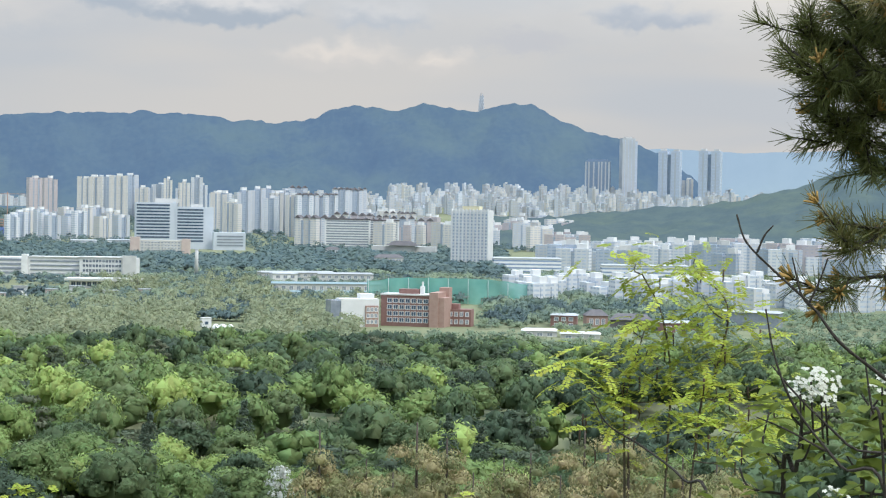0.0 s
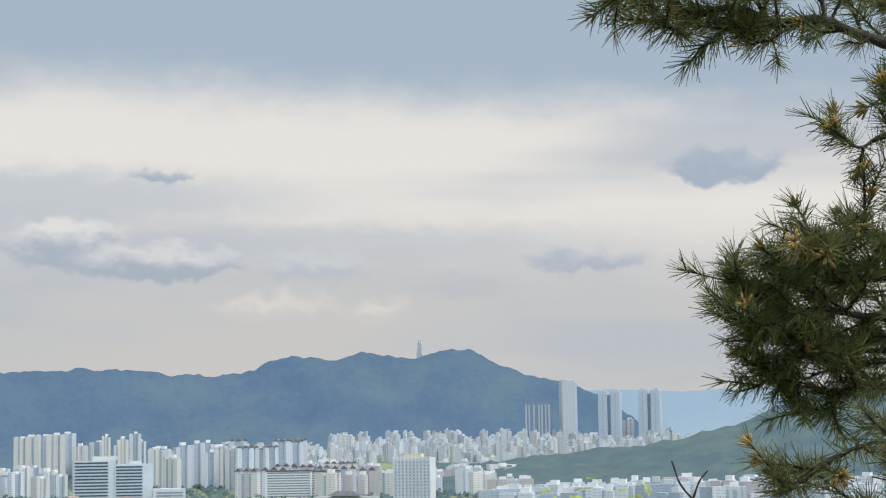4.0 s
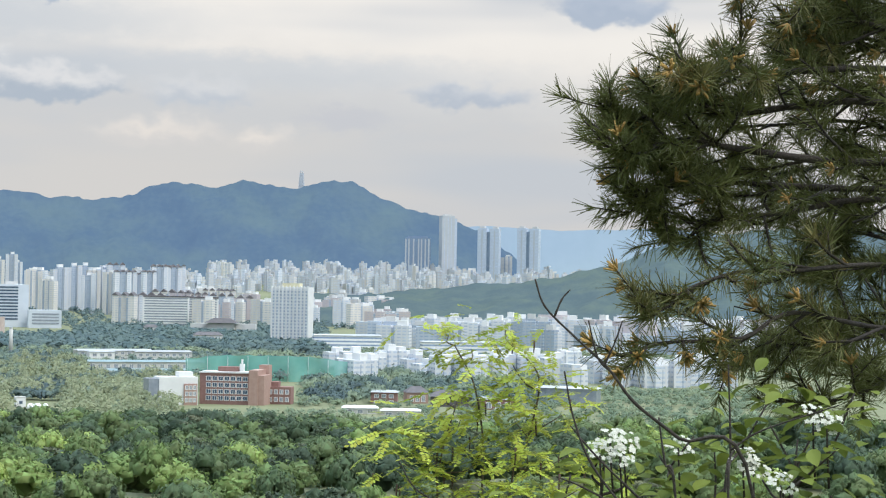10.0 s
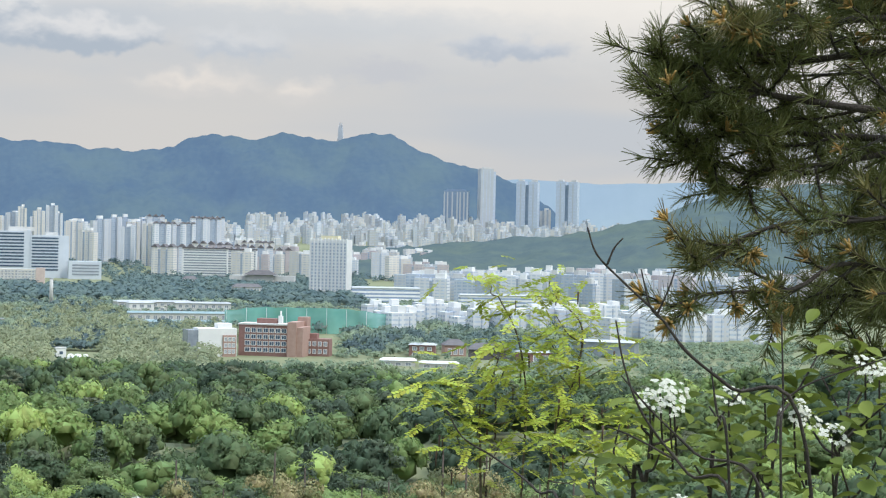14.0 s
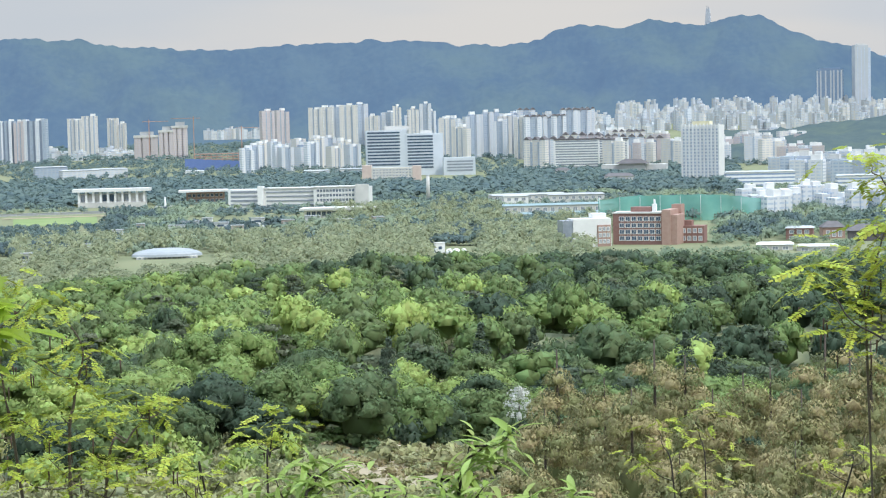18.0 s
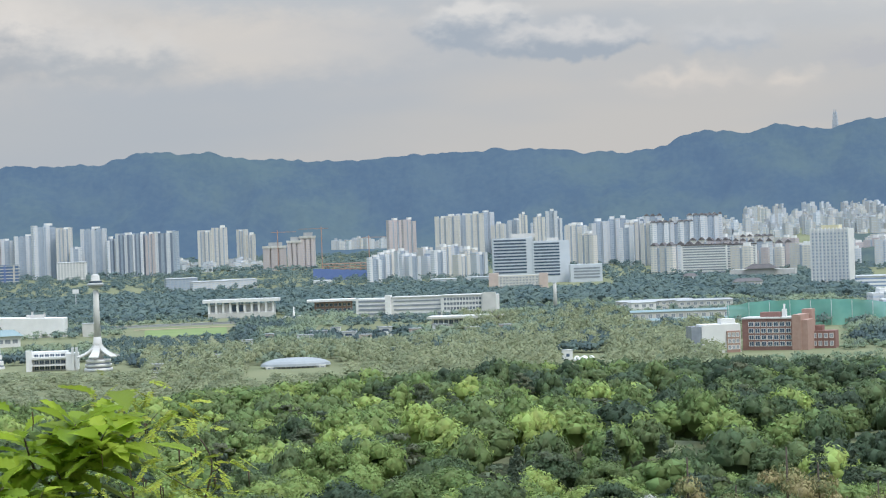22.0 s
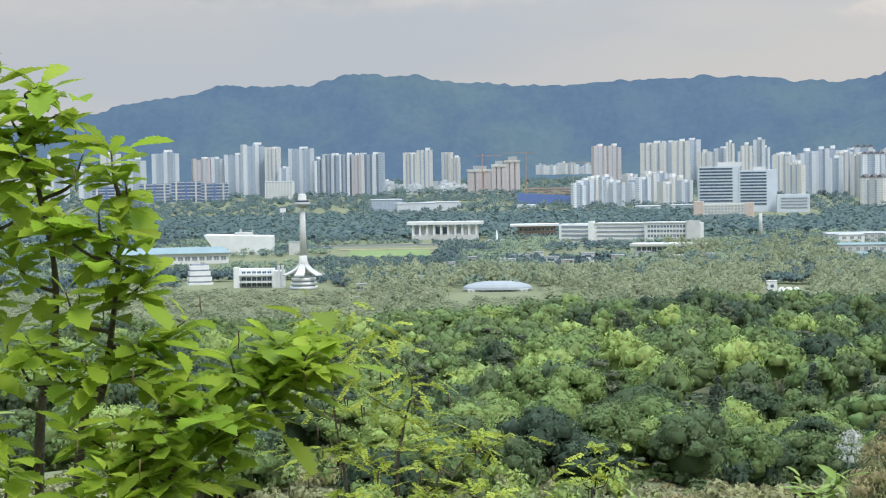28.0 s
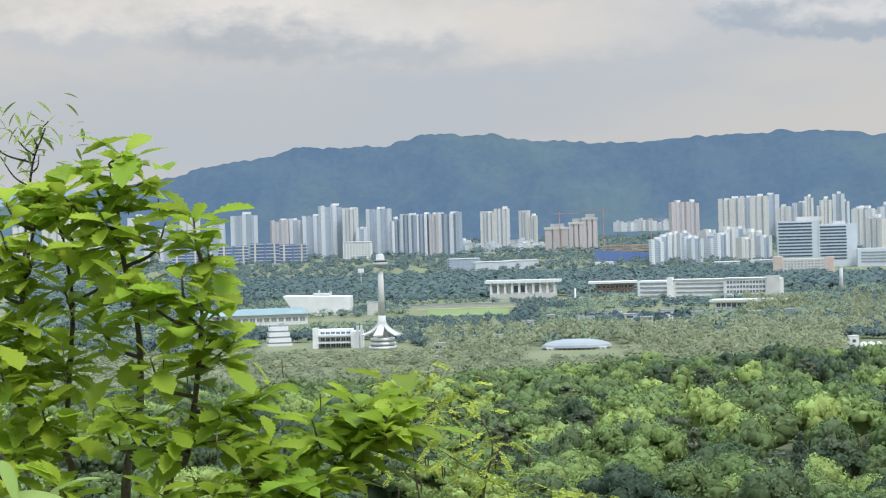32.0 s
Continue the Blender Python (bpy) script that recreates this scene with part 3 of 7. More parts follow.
# tower blocks in the north-west, each with its own place, width and height
for az, d, w, top, wall, label in (
        (-17.27, 3300, 46, 90, "white_wall", "white high-rise apartment block with stepped top"), (-16.2, 3320, 30, 78, "pink_wall", "pale pink high-rise apartment slab"), (-15.75, 3330, 22, 80, "white_wall", "plain white apartment slab"),
        (-15.25, 3320, 34, 84, "white_wall", "white apartment slab with grey bays"), (-14.67, 3260, 38, 100, "white_wall", "tall white stepped apartment tower"), (-14.15, 3240, 24, 95, "cream_wall", "plain cream apartment tower"),
        (-13.80, 3220, 18, 62, "white_wall", "lower white apartment slab"), (-13.29, 3250, 42, 92, "white_wall", "white apartment tower with grey window bands"), (-12.75, 3240, 16, 74, "grey_wall", "narrow grey apartment slab"),
        (-12.42, 3230, 28, 82, "grey_wall", "apartment tower with dark vertical bands"), (-11.95, 3230, 26, 81, "grey_wall", "apartment tower with dark vertical bands"), (-11.65, 3225, 16, 80, "pink_wall", "tall salmon-sided apartment tower"),
        (-11.21, 3220, 38, 83, "grey_wall", "grey and white apartment tower"), (-10.05, 3500, 26, 84, "cream_wall", "cream stepped apartment tower"), (-9.62, 3500, 28, 88, "cream_wall", "cream stepped apartment tower"),
        (-8.98, 3600, 18, 84, "cream_wall", "tall yellowish apartment tower"), (-8.72, 3600, 14, 74, "cream_wall", "tall yellowish apartment tower")):
    p = at(az, d)
    g = ground_z(p.x, p.y) - 1
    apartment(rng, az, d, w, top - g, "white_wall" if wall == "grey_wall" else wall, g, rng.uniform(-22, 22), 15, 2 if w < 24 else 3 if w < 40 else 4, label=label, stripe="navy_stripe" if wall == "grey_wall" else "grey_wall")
# apartment estates: heading range, distance range, count, height range, width range, walls, turn, depth, height of roof tanks
for a0, a1, d0, d1, n, h0, h1, w0, w1, walls, peaked, label, turn, deep, tank in (
        (-5.1, -1.7, 2480, 2700, 18, 33, 43, 15, 20, ("white_wall", "cream_wall"), False, "white apartment block with pointed stair heads", (15, 40), 13, 0.5),
        (-4.65, -3.75, 3500, 3600, 2, 76, 80, 24, 28, ("pink_wall",), False, "tall brown-sided apartment tower", (10, 25), 14, 0),
        (-3.2, -1.6, 3400, 3600, 5, 74, 88, 26, 38, ("cream_wall", "white_wall"), False, "cream high-rise apartment slab", (-20, 20), 13, 0),
        (-1.5, 0.6, 3400, 3700, 8, 60, 84, 14, 26, ("white_wall", "cream_wall"), False, "slim pale apartment tower", (-25, 25), 13, 0),
        (0.7, 3.4, 2700, 3200, 19, 50, 68, 15, 26, ("white_wall", "cream_wall"), False, "cream high-rise apartment slab", (-35, 35), 12, 0.5),
        (3.2, 5.2, 2650, 2900, 11, 52, 72, 18, 26, ("white_wall",), True, "white apartment tower with dark pitched roof", (-25, 25), 13, 0),
        (3.3, 7.0, 2380, 2600, 13, 32, 42, 20, 32, ("white_wall", "pink_wall", "cream_wall"), True, "white apartment block with dark pitched roof", (-30, 30), 11, 0),
        (5.0, 11.6, 2300, 3000, 56, 20, 36, 18, 32, ("white_wall", "pink_wall", "cream_wall"), False, "pale apartment slab with white roof boxes", (-30, 30), 11, 0.6),
        (10.6, 21.5, 1720, 2150, 72, 17, 26, 18, 34, ("white_wall", "white_wall", "grey_wall"), False, "white slab block with rooftop stair box", (-30, 10), 11, 1.4),
        (9.6, 21.5, 1150, 1300, 44, 14, 18, 9, 12, ("white_wall",), False, "low white slab block of an old estate", (8, 30), 15, 0),
        (-24.0, -17.9, 3200, 3500, 9, 60, 88, 28, 44, ("white_wall", "cream_wall"), False, "white high-rise apartment slab", (-12, 12), 13, 0),
        (16.0, 27.0, 1750, 2150, 26, 22, 31, 22, 36, ("pink_wall", "white_wall"), False, "pale slab block with rooftop stair box", (-30, 10), 11, 1.4)):
    for i in range(n):
        az = a0 + (a1 - a0) * (i + 0.2 + 0.6 * rng.random()) / n
        w = rng.uniform(w0, w1)
        apartment(rng, az, rng.uniform(d0, d1), w, rng.uniform(h0, h1), rng.choice(walls), None, rng.uniform(*turn), deep, 1 if n > 20 or w < 14 else 2, label=label, peaked=peaked, tank=tank)
# the carpet of small blocks at the mountain's foot: heading range, distance range, count, heights, widths, height of the ground
bm = bmesh.new()
for a0, a1, d0, d1, n, h0, h1, w0, w1, z0 in (
        (5.2, 15.6, 3400, 3900, 190, 14, 40, 9, 20, None), (6.0, 16.0, 3950, 4380, 190, 16, 46, 9, 20, None), (1.2, 5.6, 3700, 4200, 44, 20, 44, 10, 22, None),
        (-6.2, -4.4, 3900, 4050, 14, 12, 24, 10, 24, 40), (-11.0, -8.4, 3300, 3700, 24, 10, 22, 14, 28, 12), (15.4, 18.8, 4380, 4450, 26, 14, 32, 11, 24, None)):
    for i in range(n):
        az, d = a0 + (a1 - a0) * (i + rng.random()) / n, rng.uniform(d0, d1)
        p = at(az, d)
        w, h, deep = rng.uniform(w0, w1), h0 + (h1 - h0) * rng.random() ** 1.8, rng.uniform(9, 16)
        m = pose(p.x, p.y, ground_z(p.x, p.y) - 1 if z0 is None else z0, 0, 0, -az + rng.uniform(-40, 40))
        first = len(bm.verts)
        x, c = rng.uniform(-0.35, 0.0) * w, rng.uniform(-0.2, 0.25) * w
        for q in ((-w / 2, c, 0, deep, -3, h), (c + 0.05, w / 2, 1.8, deep + 1, -3, h * rng.uniform(0.8, 1.0)), (x, x + w * 0.3, 3, deep - 2, h - 1, h + rng.uniform(1.5, 4))):
            box(bm, *q)
        bm.verts.ensure_lookup_table()
        for v in bm.verts[first:]:
            v.co = m @ v.co
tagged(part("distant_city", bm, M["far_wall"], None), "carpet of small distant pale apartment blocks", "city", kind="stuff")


def facade_bands(ob, x0, x1, y, z0, z1, floors, glass, name="window_band", tall=0.5):
    step = (z1 - z0) / floors
    for i in range(floors):
        part(name, boxes((x0, x1, y - 0.3, y + 0.2, z0 + step * (i + 0.28), z0 + step * (i + 0.28 + tall))), M[glass], ob)


def facade_windows(ob, x0, x1, y, z0, z1, cols, floors, glass, wide=0.55, tall=0.55, frame_mat="plain_white"):
    """Single windows with a pale surround; alike panes share one mesh."""
    dx, dz = (x1 - x0) / cols, (z1 - z0) / floors
    fr = pn = None
    for i in range(cols):
        for k in range(floors):
            pos = Vector((x0 + dx * (i + 0.5), y, z0 + dz * (k + 0.5)))
            if fr is None:
                w, h = dx * wide / 2, dz * tall / 2
                o = part("window", boxes((-w - 0.25, w + 0.25, -0.18, 0.1, -h - 0.22, -h), (-w - 0.25, w + 0.25, -0.18, 0.1, h, h + 0.22), (-w - 0.25, -w, -0.18, 0.1, -h, h), (w, w + 0.25, -0.18, 0.1, -h, h), (-0.06, 0.06, -0.16, 0.1, -h, h)), M[frame_mat], ob, pos=pos)
                p = part("pane", boxes((-w, w, -0.05, 0.1, -h, h)), M[glass], o)
                fr, pn = o.data, p.data
            else:
                o = link("window", fr, None, ob, pos=pos)
                link("pane", pn, None, o)


# the hospital-like office block with dark window bands
ob = place("office_building", -0.4, 2260, 0, 4, "large pale office block with dark window bands", "office building")
part("wall", boxes((-44, -1, 0, 26, -2, 54), (-1, 2.5, 1, 24, -2, 55.5), (2.5, 46, 0, 26, -2, 49.5)), M["blue_plain"], ob)
part("penthouse", boxes((-22, 6, 6, 20, 54, 59), (20, 34, 8, 18, 49.5, 53)), M["concrete"], ob)
facade_bands(ob, -43, -5, 0, 12, 53, 11, "glass_dark")
facade_bands(ob, 4, 34, 0, 8, 48, 11, "glass_dark")
ob = place("office_annex", 1.25, 2240, 0, 4, "low pale annex beside the office block", "office building")
part("wall", boxes((-19, 18, 0, 20, -2, 21)), M["blue_plain"], ob)
facade_bands(ob, -15, 15, 0, 4, 18, 4, "glass_grey")
ob = place("low_block", -0.78, 2060, 0, -3, "low cream block with pink gable ends", "office building")
part("wall", boxes((-22, 22, 0, 12, -1, 15)), M["cream_wall"], ob)
part("gable", boxes((-32, -22.02, -1, 13, -1, 18)), M["pink_plain"], ob, "pink-brown gable block")
part("gable", boxes((22.02, 31, -1, 13, -1, 16.5)), M["pink_plain"], ob, "pink-brown gable block")
facade_windows(ob, -21, 21, -0.02, 2, 14, 12, 4, "glass_grey")

for az, d, w, h in ((4.72, 2330, 54, 37), (5.75, 2350, 40, 36)):
    ob = place("slab_block", az, d, 0, -4, "wide white slab block with grey storey bands", "apartment block")
    part("wall", boxes((-w / 2, w / 2, 0, 14, -2, h)), M["plain_white"], ob)
    facade_bands(ob, -w / 2 + 1.5, w / 2 - 1.5, 0, 3, h, 11, "glass_grey", tall=0.42)
    part("roof_edge", boxes((-w / 2 - 0.5, w / 2 + 0.5, -0.5, 14.5, h, h + 1.6)), M["roof_dark"], ob, "dark roof edge")
ob = place("pavilion", 6.35, 2080, 0, -8, "low pale hall under a dark curved hip roof", "hall")
part("wall", boxes((-34, 36, 4, 20, -2, 12), (-14, 14, 0, 4, -2, 13)), M["concrete"], ob)
bm = bmesh.new()
a = [bm.verts.new(q) for q in ((-18, -3, 13), (18, -3, 13), (18, 10, 13), (-18, 10, 13))]
r = [bm.verts.new(q) for q in ((-9, 2, 18), (9, 2, 18), (9, 6, 18), (-9, 6, 18))]
for f in ((0, 1), (1, 2), (2, 3), (3, 0)):
    bm.faces.new((a[f[0]], a[f[1]], r[f[1]], r[f[0]]))
bm.faces.new(r)
part("roof", bm, M["roof_dark"], ob, "dark hip roof")

# white slab tower with upright fins
ob = place("slab_tower", 8.36, 1782, 0, -22, "white slab tower with upright fins and ochre roof tank", "tower block")
part("wall", boxes((-18, 18, 0, 14, -2, 54)), M["plain_white"], ob)
part("roof_tank", boxes((-9, 8, 3, 11, 54, 57.5)), M["roof_yellow"], ob, "ochre roof tank")
for i in range(11):
    x = -18 + 36 * i / 10
    part("fin", boxes((x - 0.55, x + 0.55, -0.9, 0, -2, 55)), M["plain_white"], ob)
for i in range(10):
    part("window_column", boxes((-18 + 36 * (i + 0.3) / 10, -18 + 36 * (i + 0.72) / 10, -0.2, 0.1, 2, 52)), M["slit"], ob)

# red brick college building with its pale wing
ob = place("brick_building", 6.45, 945, 0, -16, "red brick building with rows of white-framed windows", "college building")
part("wall", boxes((-12, 13, 0, 13, -2, 15.2)), M["brick_red"], ob)
part("stair_tower", boxes((13.02, 17.5, -1.5, 14, -2, 17.0), (17.5, 20.5, -0.5, 14, -2, 14.5)), M["brick_orange"], ob, "plain orange brick stair tower")
part("rear_tower", boxes((14, 19, 14.02, 20, -2, 19)), M["brick_orange"], ob, "orange brick tower at the back")
part("cornice", boxes((-12.3, 13.0, -0.5, 13.3, 15.2, 15.9)), M["concrete"], ob)
part("roof_house", boxes((-4, 6, 4, 10, 15.9, 18.2)), M["brick_red"], ob)
part("roof_spire", boxes((6.6, 8.6, 5, 7, 15.9, 19.6), (7.2, 8.0, 5.6, 6.4, 19.6, 22.0)), M["plain_white"], ob, "small white roof spire")
facade_windows(ob, -9, 12.5, -0.02, 1.5, 14.2, 7, 4, "glass_dark", 0.7, 0.58)
ob = place("college_wing", 5.05, 935, 0, 14, "pale grey wing with a dark slate end wall", "college building")
part("wall", boxes((-8, 11, 0, 12, -2, 13.6), (2, 9, 2, 9, 13.6, 16)), M["plain_white"], ob)
part("end_wall", boxes((-13, -8.02, 0.5, 12, -2, 12.8)), M["glass_grey"], ob, "dark grey end wall")
part("corner_bay", boxes((4, 10.5, -0.8, -0.02, -2, 10.4)), M["brick_orange"], ob, "orange brick corner bay")
facade_windows(ob, 4.3, 10.2, -0.82, 1, 10, 3, 3, "glass_grey")
ob = place("brick_annex", 8.05, 950, 0, -10, "low red brick annex beside the college", "college building")
part("wall", boxes((-6, 6.5, 0, 9, -2, 8.5), (-6, 0, 2, 8, 8.5, 11)), M["brick_red"], ob)
facade_windows(ob, -5, 6, -0.02, 0.5, 8, 4, 2, "glass_grey", 0.5, 0.5)

# golf range net
ob = place("golf_net", 7.75, 1157, 0, 3, "tall green golf range net on steel posts", "net fence")
net_rng = random.Random(6)
bm = bmesh.new()
cols = []
for i in range(49):
    x = -48 + 96 * i / 48
    top = 15.8 - 3.4 * max(0.0, (x - 10) / 38) ** 2 - 2.5 * max(0.0, (-x - 30) / 18) - 0.5 * abs(math.sin(i * math.pi / 6)) + net_rng.uniform(-0.15, 0.15)
    cols.append([bm.verts.new((x, 1.6 * math.sin(i * math.pi / 6) * (1 - k / 5) + net_rng.uniform(-0.3, 0.3), -1 + (top + 1) * k / 5)) for k in range(6)])
for u, v in zip(cols[:-1], cols[1:]):
    for k in range(5):
        bm.faces.new((u[k], v[k], v[k + 1], u[k + 1])).smooth = True
part("net", bm, M["net"], ob)
part("side_net", boxes((-48.2, -48, 0, 60, -1, 12)), M["net"], ob)
for i in range(9):
    x = -48 + 12 * i
    part("post", lathe(((0.16, -2), (0.12, 15.2 - 3.4 * max(0.0, (x - 10) / 38) ** 2)), 8), M["steel"], ob, pos=(x, -0.4, 0))

# long grey buildings, sheds and low workshops
for az, d, w, h, deep, name, wall, roof, label in (
        (10.1, 1700, 60, 13.5, 14, "school_building", "band_wall", "roof_grey", "long grey school building with window bands"),
        (13.6, 1640, 74, 11, 14, "school_building", "band_wall", "roof_grey", "long flat grey school building"),
        (3.3, 1440, 56, 7.5, 18, "shed", "concrete", "roof_grey", "long low shed with grey roof"),
        (4.7, 1400, 40, 8.5, 16, "shed", "concrete", "roof_grey", "pale gabled shed with grey roof"),
        (2.9, 1380, 18, 9, 12, "shed", "plain_white", "roof_grey", "white gabled shed with grey roof"),
        (4.2, 1290, 78, 6.0, 20, "shed", "concrete", "roof_teal", "long low shed with grey-teal sheet roof"),
        (4.6, 1215, 66, 4.0, 18, "shed", "concrete", "roof_teal", "long low shed with grey-teal sheet roof"),
        (10.5, 892, 16, 3.6, 10, "workshop", "concrete", "plain_white", "low white workshop with flat roof"),
        (11.7, 885, 18, 3.0, 9, "workshop", "concrete", "concrete", "low white workshop with flat roof"),
        (11.2, 960, 13, 7, 9, "brick_house", "brick_red", "roof_grey", "red brick house with flat roof"),
        (12.2, 972, 11, 6.5, 9, "brick_house", "brick_orange", "roof_dark", "orange brick house with dark roof"),
        (13.2, 950, 20, 6, 12, "brick_house", "roof_dark", "roof_dark", "dark brown low brick house"),
        (14.6, 935, 16, 6, 12, "brick_house", "brick_red", "roof_grey", "red brick house with flat roof"),
        (16.6, 990, 32, 9, 12, "office_building", "glass_grey", "roof_grey", "low dark glazed office building"),
        (6.0, 1800, 26, 9, 14, "hall", "cream_wall", "roof_dark", "pale hall with dark pitched roof"),
        (4.3, 2050, 15, 9, 8, "shop", "plain_white", "roof_dark", "small white shop with dark roof"),
        (-1.9, 2300, 34, 10, 12, "workshop", "white_wall", "roof_grey", "low white flat-roofed workshop"),
        (-3.0, 2300, 30, 9, 12, "workshop", "white_wall", "roof_grey", "low white flat-roofed workshop"),
        (-13.95, 3150, 46, 30, 20, "office_building", "plain_white", "roof_grey", "plain white office box building"),
        (-6.6, 2500, 24, 6, 12, "workshop", "plain_white", "roof_grey", "low white workshop by the hoarding"),
        (-9.9, 2420, 46, 13, 20, "workshop", "white_wall", "roof_grey", "low pale roofs of a depot"),
        (-10.75, 2450, 40, 17, 20, "workshop", "grey_wall", "roof_grey", "low grey depot building"),
        (-9.05, 2480, 44, 12, 20, "workshop", "white_wall", "roof_grey", "low pale depot roofs")):
    p = at(az, d)
    ob = place(name, az, d, ground_z(p.x, p.y) - 1, rng.uniform(-14, 14), label, name.replace("_", " "))
    part("wall", boxes((-w / 2, w / 2, 0, deep, -2, h)), M[wall], ob)
    bm = bmesh.new()
    rise = 1.0 if roof != "roof_dark" else 3.0
    a = [bm.verts.new(q) for q in ((-w / 2 - 0.6, -0.6, h), (w / 2 + 0.6, -0.6, h), (w / 2 + 0.6, deep + 0.6, h), (-w / 2 - 0.6, deep + 0.6, h))]
    r = [bm.verts.new(q) for q in ((-w / 2 + rise, deep / 2, h + rise), (w / 2 - rise, deep / 2, h + rise))]
    for f in ((a[0], a[1], r[1], r[0]), (a[1], a[2], r[1]), (a[2], a[3], r[0], r[1]), (a[3], a[0], r[0]), (a[3], a[2], a[1], a[0])):
        bm.faces.new(f)
    part("roof", bm, M[roof], ob)
    if wall in ("plain_white", "concrete", "brick_red", "brick_orange"):
        facade_windows(ob, -w / 2 + 1, w / 2 - 1, -0.02, 0.6, h - 0.3, max(3, int(w / 5)), max(1, int(h / 3.4)), "glass_grey", 0.5, 0.5)

# control tower with flared foot
ob = place("observation_tower", -13.27, 973, 0, 0, "slender white concrete tower with flared foot", "tower")
for k in range(6):
    ca, sa = math.cos(k * math.pi / 3 + 0.3), math.sin(k * math.pi / 3 + 0.3)
    bm = bmesh.new()
    prev = None
    for i in range(9):
        u = i / 8
        r = 1.2 + 9.3 * u ** 2.4
        z = 19.0 - 12.0 * u ** 0.55
        w = 0.9 + 1.5 * u
        ring = [bm.verts.new((r * ca - sa * e * w, r * sa + ca * e * w, z + h)) for e, h in ((-1, 0), (1, 0), (1, 1.1 - 0.5 * u), (-1, 1.1 - 0.5 * u))]
        if prev:
            for j in range(4):
                bm.faces.new((prev[j], prev[(j + 1) % 4], ring[(j + 1) % 4], ring[j]))
        else:
            bm.faces.new(ring)
        prev = ring
    bm.faces.new(prev[::-1])
    part("leg", bm, M["concrete"], ob, "curved white concrete leg")
part("foot", lathe(((2.6, 6), (2.3, 12), (1.9, 17)), 16), M["concrete"], ob)
part("shaft", lathe(((1.8, 17), (1.5, 30), (1.35, 40.6)), 16), M["concrete"], ob)
part("gallery", lathe(((1.8, 41.0), (3.6, 42.4), (4.0, 42.6), (4.0, 43.5), (3.4, 43.9)), 24), M["roof_grey"], ob, "round grey lookout gallery")
part("gallery_glass", lathe(((3.3, 43.9), (3.3, 44.9)), 24), M["glass_dark"], ob)
part("cap", lathe(((3.5, 44.9), (2.2, 45.2), (2.0, 47.4), (1.1, 48.2)), 16), M["concrete"], ob)
for k, (r, z0, z1) in enumerate(((7.0, 0, 1.6), (6.6, 2.3, 3.6), (6.2, 4.4, 5.8))):
    part("drum_ring", lathe(((r, z0), (r, z1)), 24), M["plain_white"], ob)
part("drum_glass", lathe(((5.9, 0), (5.9, 5.7)), 24), M["glass_grey"], ob)

# white buildings round the tower
ob = place("museum", -15.15, 1365, 0, -6, "white ship-shaped hall with blank curved walls", "hall")
bm = bmesh.new()
a = [bm.verts.new(q) for q in ((-14, 0, -2), (23, 0, -2), (23, 22, -2), (-14, 22, -2))]
b = [bm.verts.new(q) for q in ((-25, -1, 14.5), (23, 0, 13.0), (23, 22, 13.0), (-25, 23, 14.5))]
for f in ((a[3], a[2], a[1], a[0]), (b[0], b[1], b[2], b[3]), (a[0], a[1], b[1], b[0]), (a[1], a[2], b[2], b[1]), (a[2], a[3], b[3], b[2]), (a[3], a[0], b[0], b[3])):
    bm.faces.new(f)
part("wall", bm, M["plain_white"], ob)
part("roof_house", boxes((-4, 8, 6, 16, 13.5, 15.6), (-0.5, 0.8, 8, 9, 15.6, 18), (8, 9, 8, 9, 14, 17)), M["concrete"], ob)
ob = place("gymnasium", -16.75, 1250, 0, 6, "long white hall with teal sheet roof", "hall")
part("wall", boxes((-40, 28, 0, 26, -2, 7)), M["plain_white"], ob)
bm = bmesh.new()
v = [bm.verts.new(q) for q in ((-42, -2, 7), (30, -2, 7), (26, 14, 10.5), (-38, 14, 10.5), (30, 28, 7), (-42, 28, 7))]
for f in ((0, 1, 2, 3), (3, 2, 4, 5), (1, 4, 2), (5, 0, 3)):
    bm.faces.new([v[i] for i in f])
part("roof", bm, M["roof_teal"], ob, "pale teal sheet roof")
facade_windows(ob, -38, 27, -0.02, 1, 6, 14, 1, "glass_grey", 0.7, 0.5)
ob = place("stepped_building", -16.3, 1025, 0, 8, "small white stepped building", "office building")
for k in range(4):
    part("tier", boxes((-6.5 + 0.5 * k, 6.5 - 0.5 * k, 1.2 * k, 10, -1 + 3 * k, 1.1 + 3 * k)), M["plain_white"], ob)
    part("tier_glass", boxes((-6 + 0.5 * k, 6 - 0.5 * k, 1.6 + 1.2 * k, 9.5, 1.1 + 3 * k, 2.0 + 3 * k)), M["glass_grey"], ob)
ob = place("white_building", -14.6, 990, 0, -8, "modern white building with open dark bays", "office building")
part("wall", boxes((-13, 7, 3, 12, -1, 9.6), (-13, -10, 0, 3, -1, 10.6), (7.02, 12.5, -1, 10, -1, 8.6)), M["plain_white"], ob)
part("canopy", boxes((-10, 7, -0.5, 3, 6.2, 7.2), (-10, 7, -0.5, 3, 2.6, 3.3)), M["plain_white"], ob)
part("mast_wall", boxes((10, 11.2, -2, -1.05, -1, 11.6), (12, 13.2, -2, -1.05, -1, 11.6)), M["plain_white"], ob)
facade_windows(ob, -9.5, 6.5, 2.98, 0, 9, 6, 3, "glass_dark", 0.75, 0.6)
ob = place("white_building", -13.5, 1350, 0, 0, "plain pale grey box behind the tower", "office building")
part("wall", boxes((-4.6, 4.6, 0, 8, -1, 8.7)), M["concrete"], ob)
part("roof", boxes((-4.8, 4.8, -0.2, 8.2, 8.7, 9.1)), M["roof_grey"], ob)

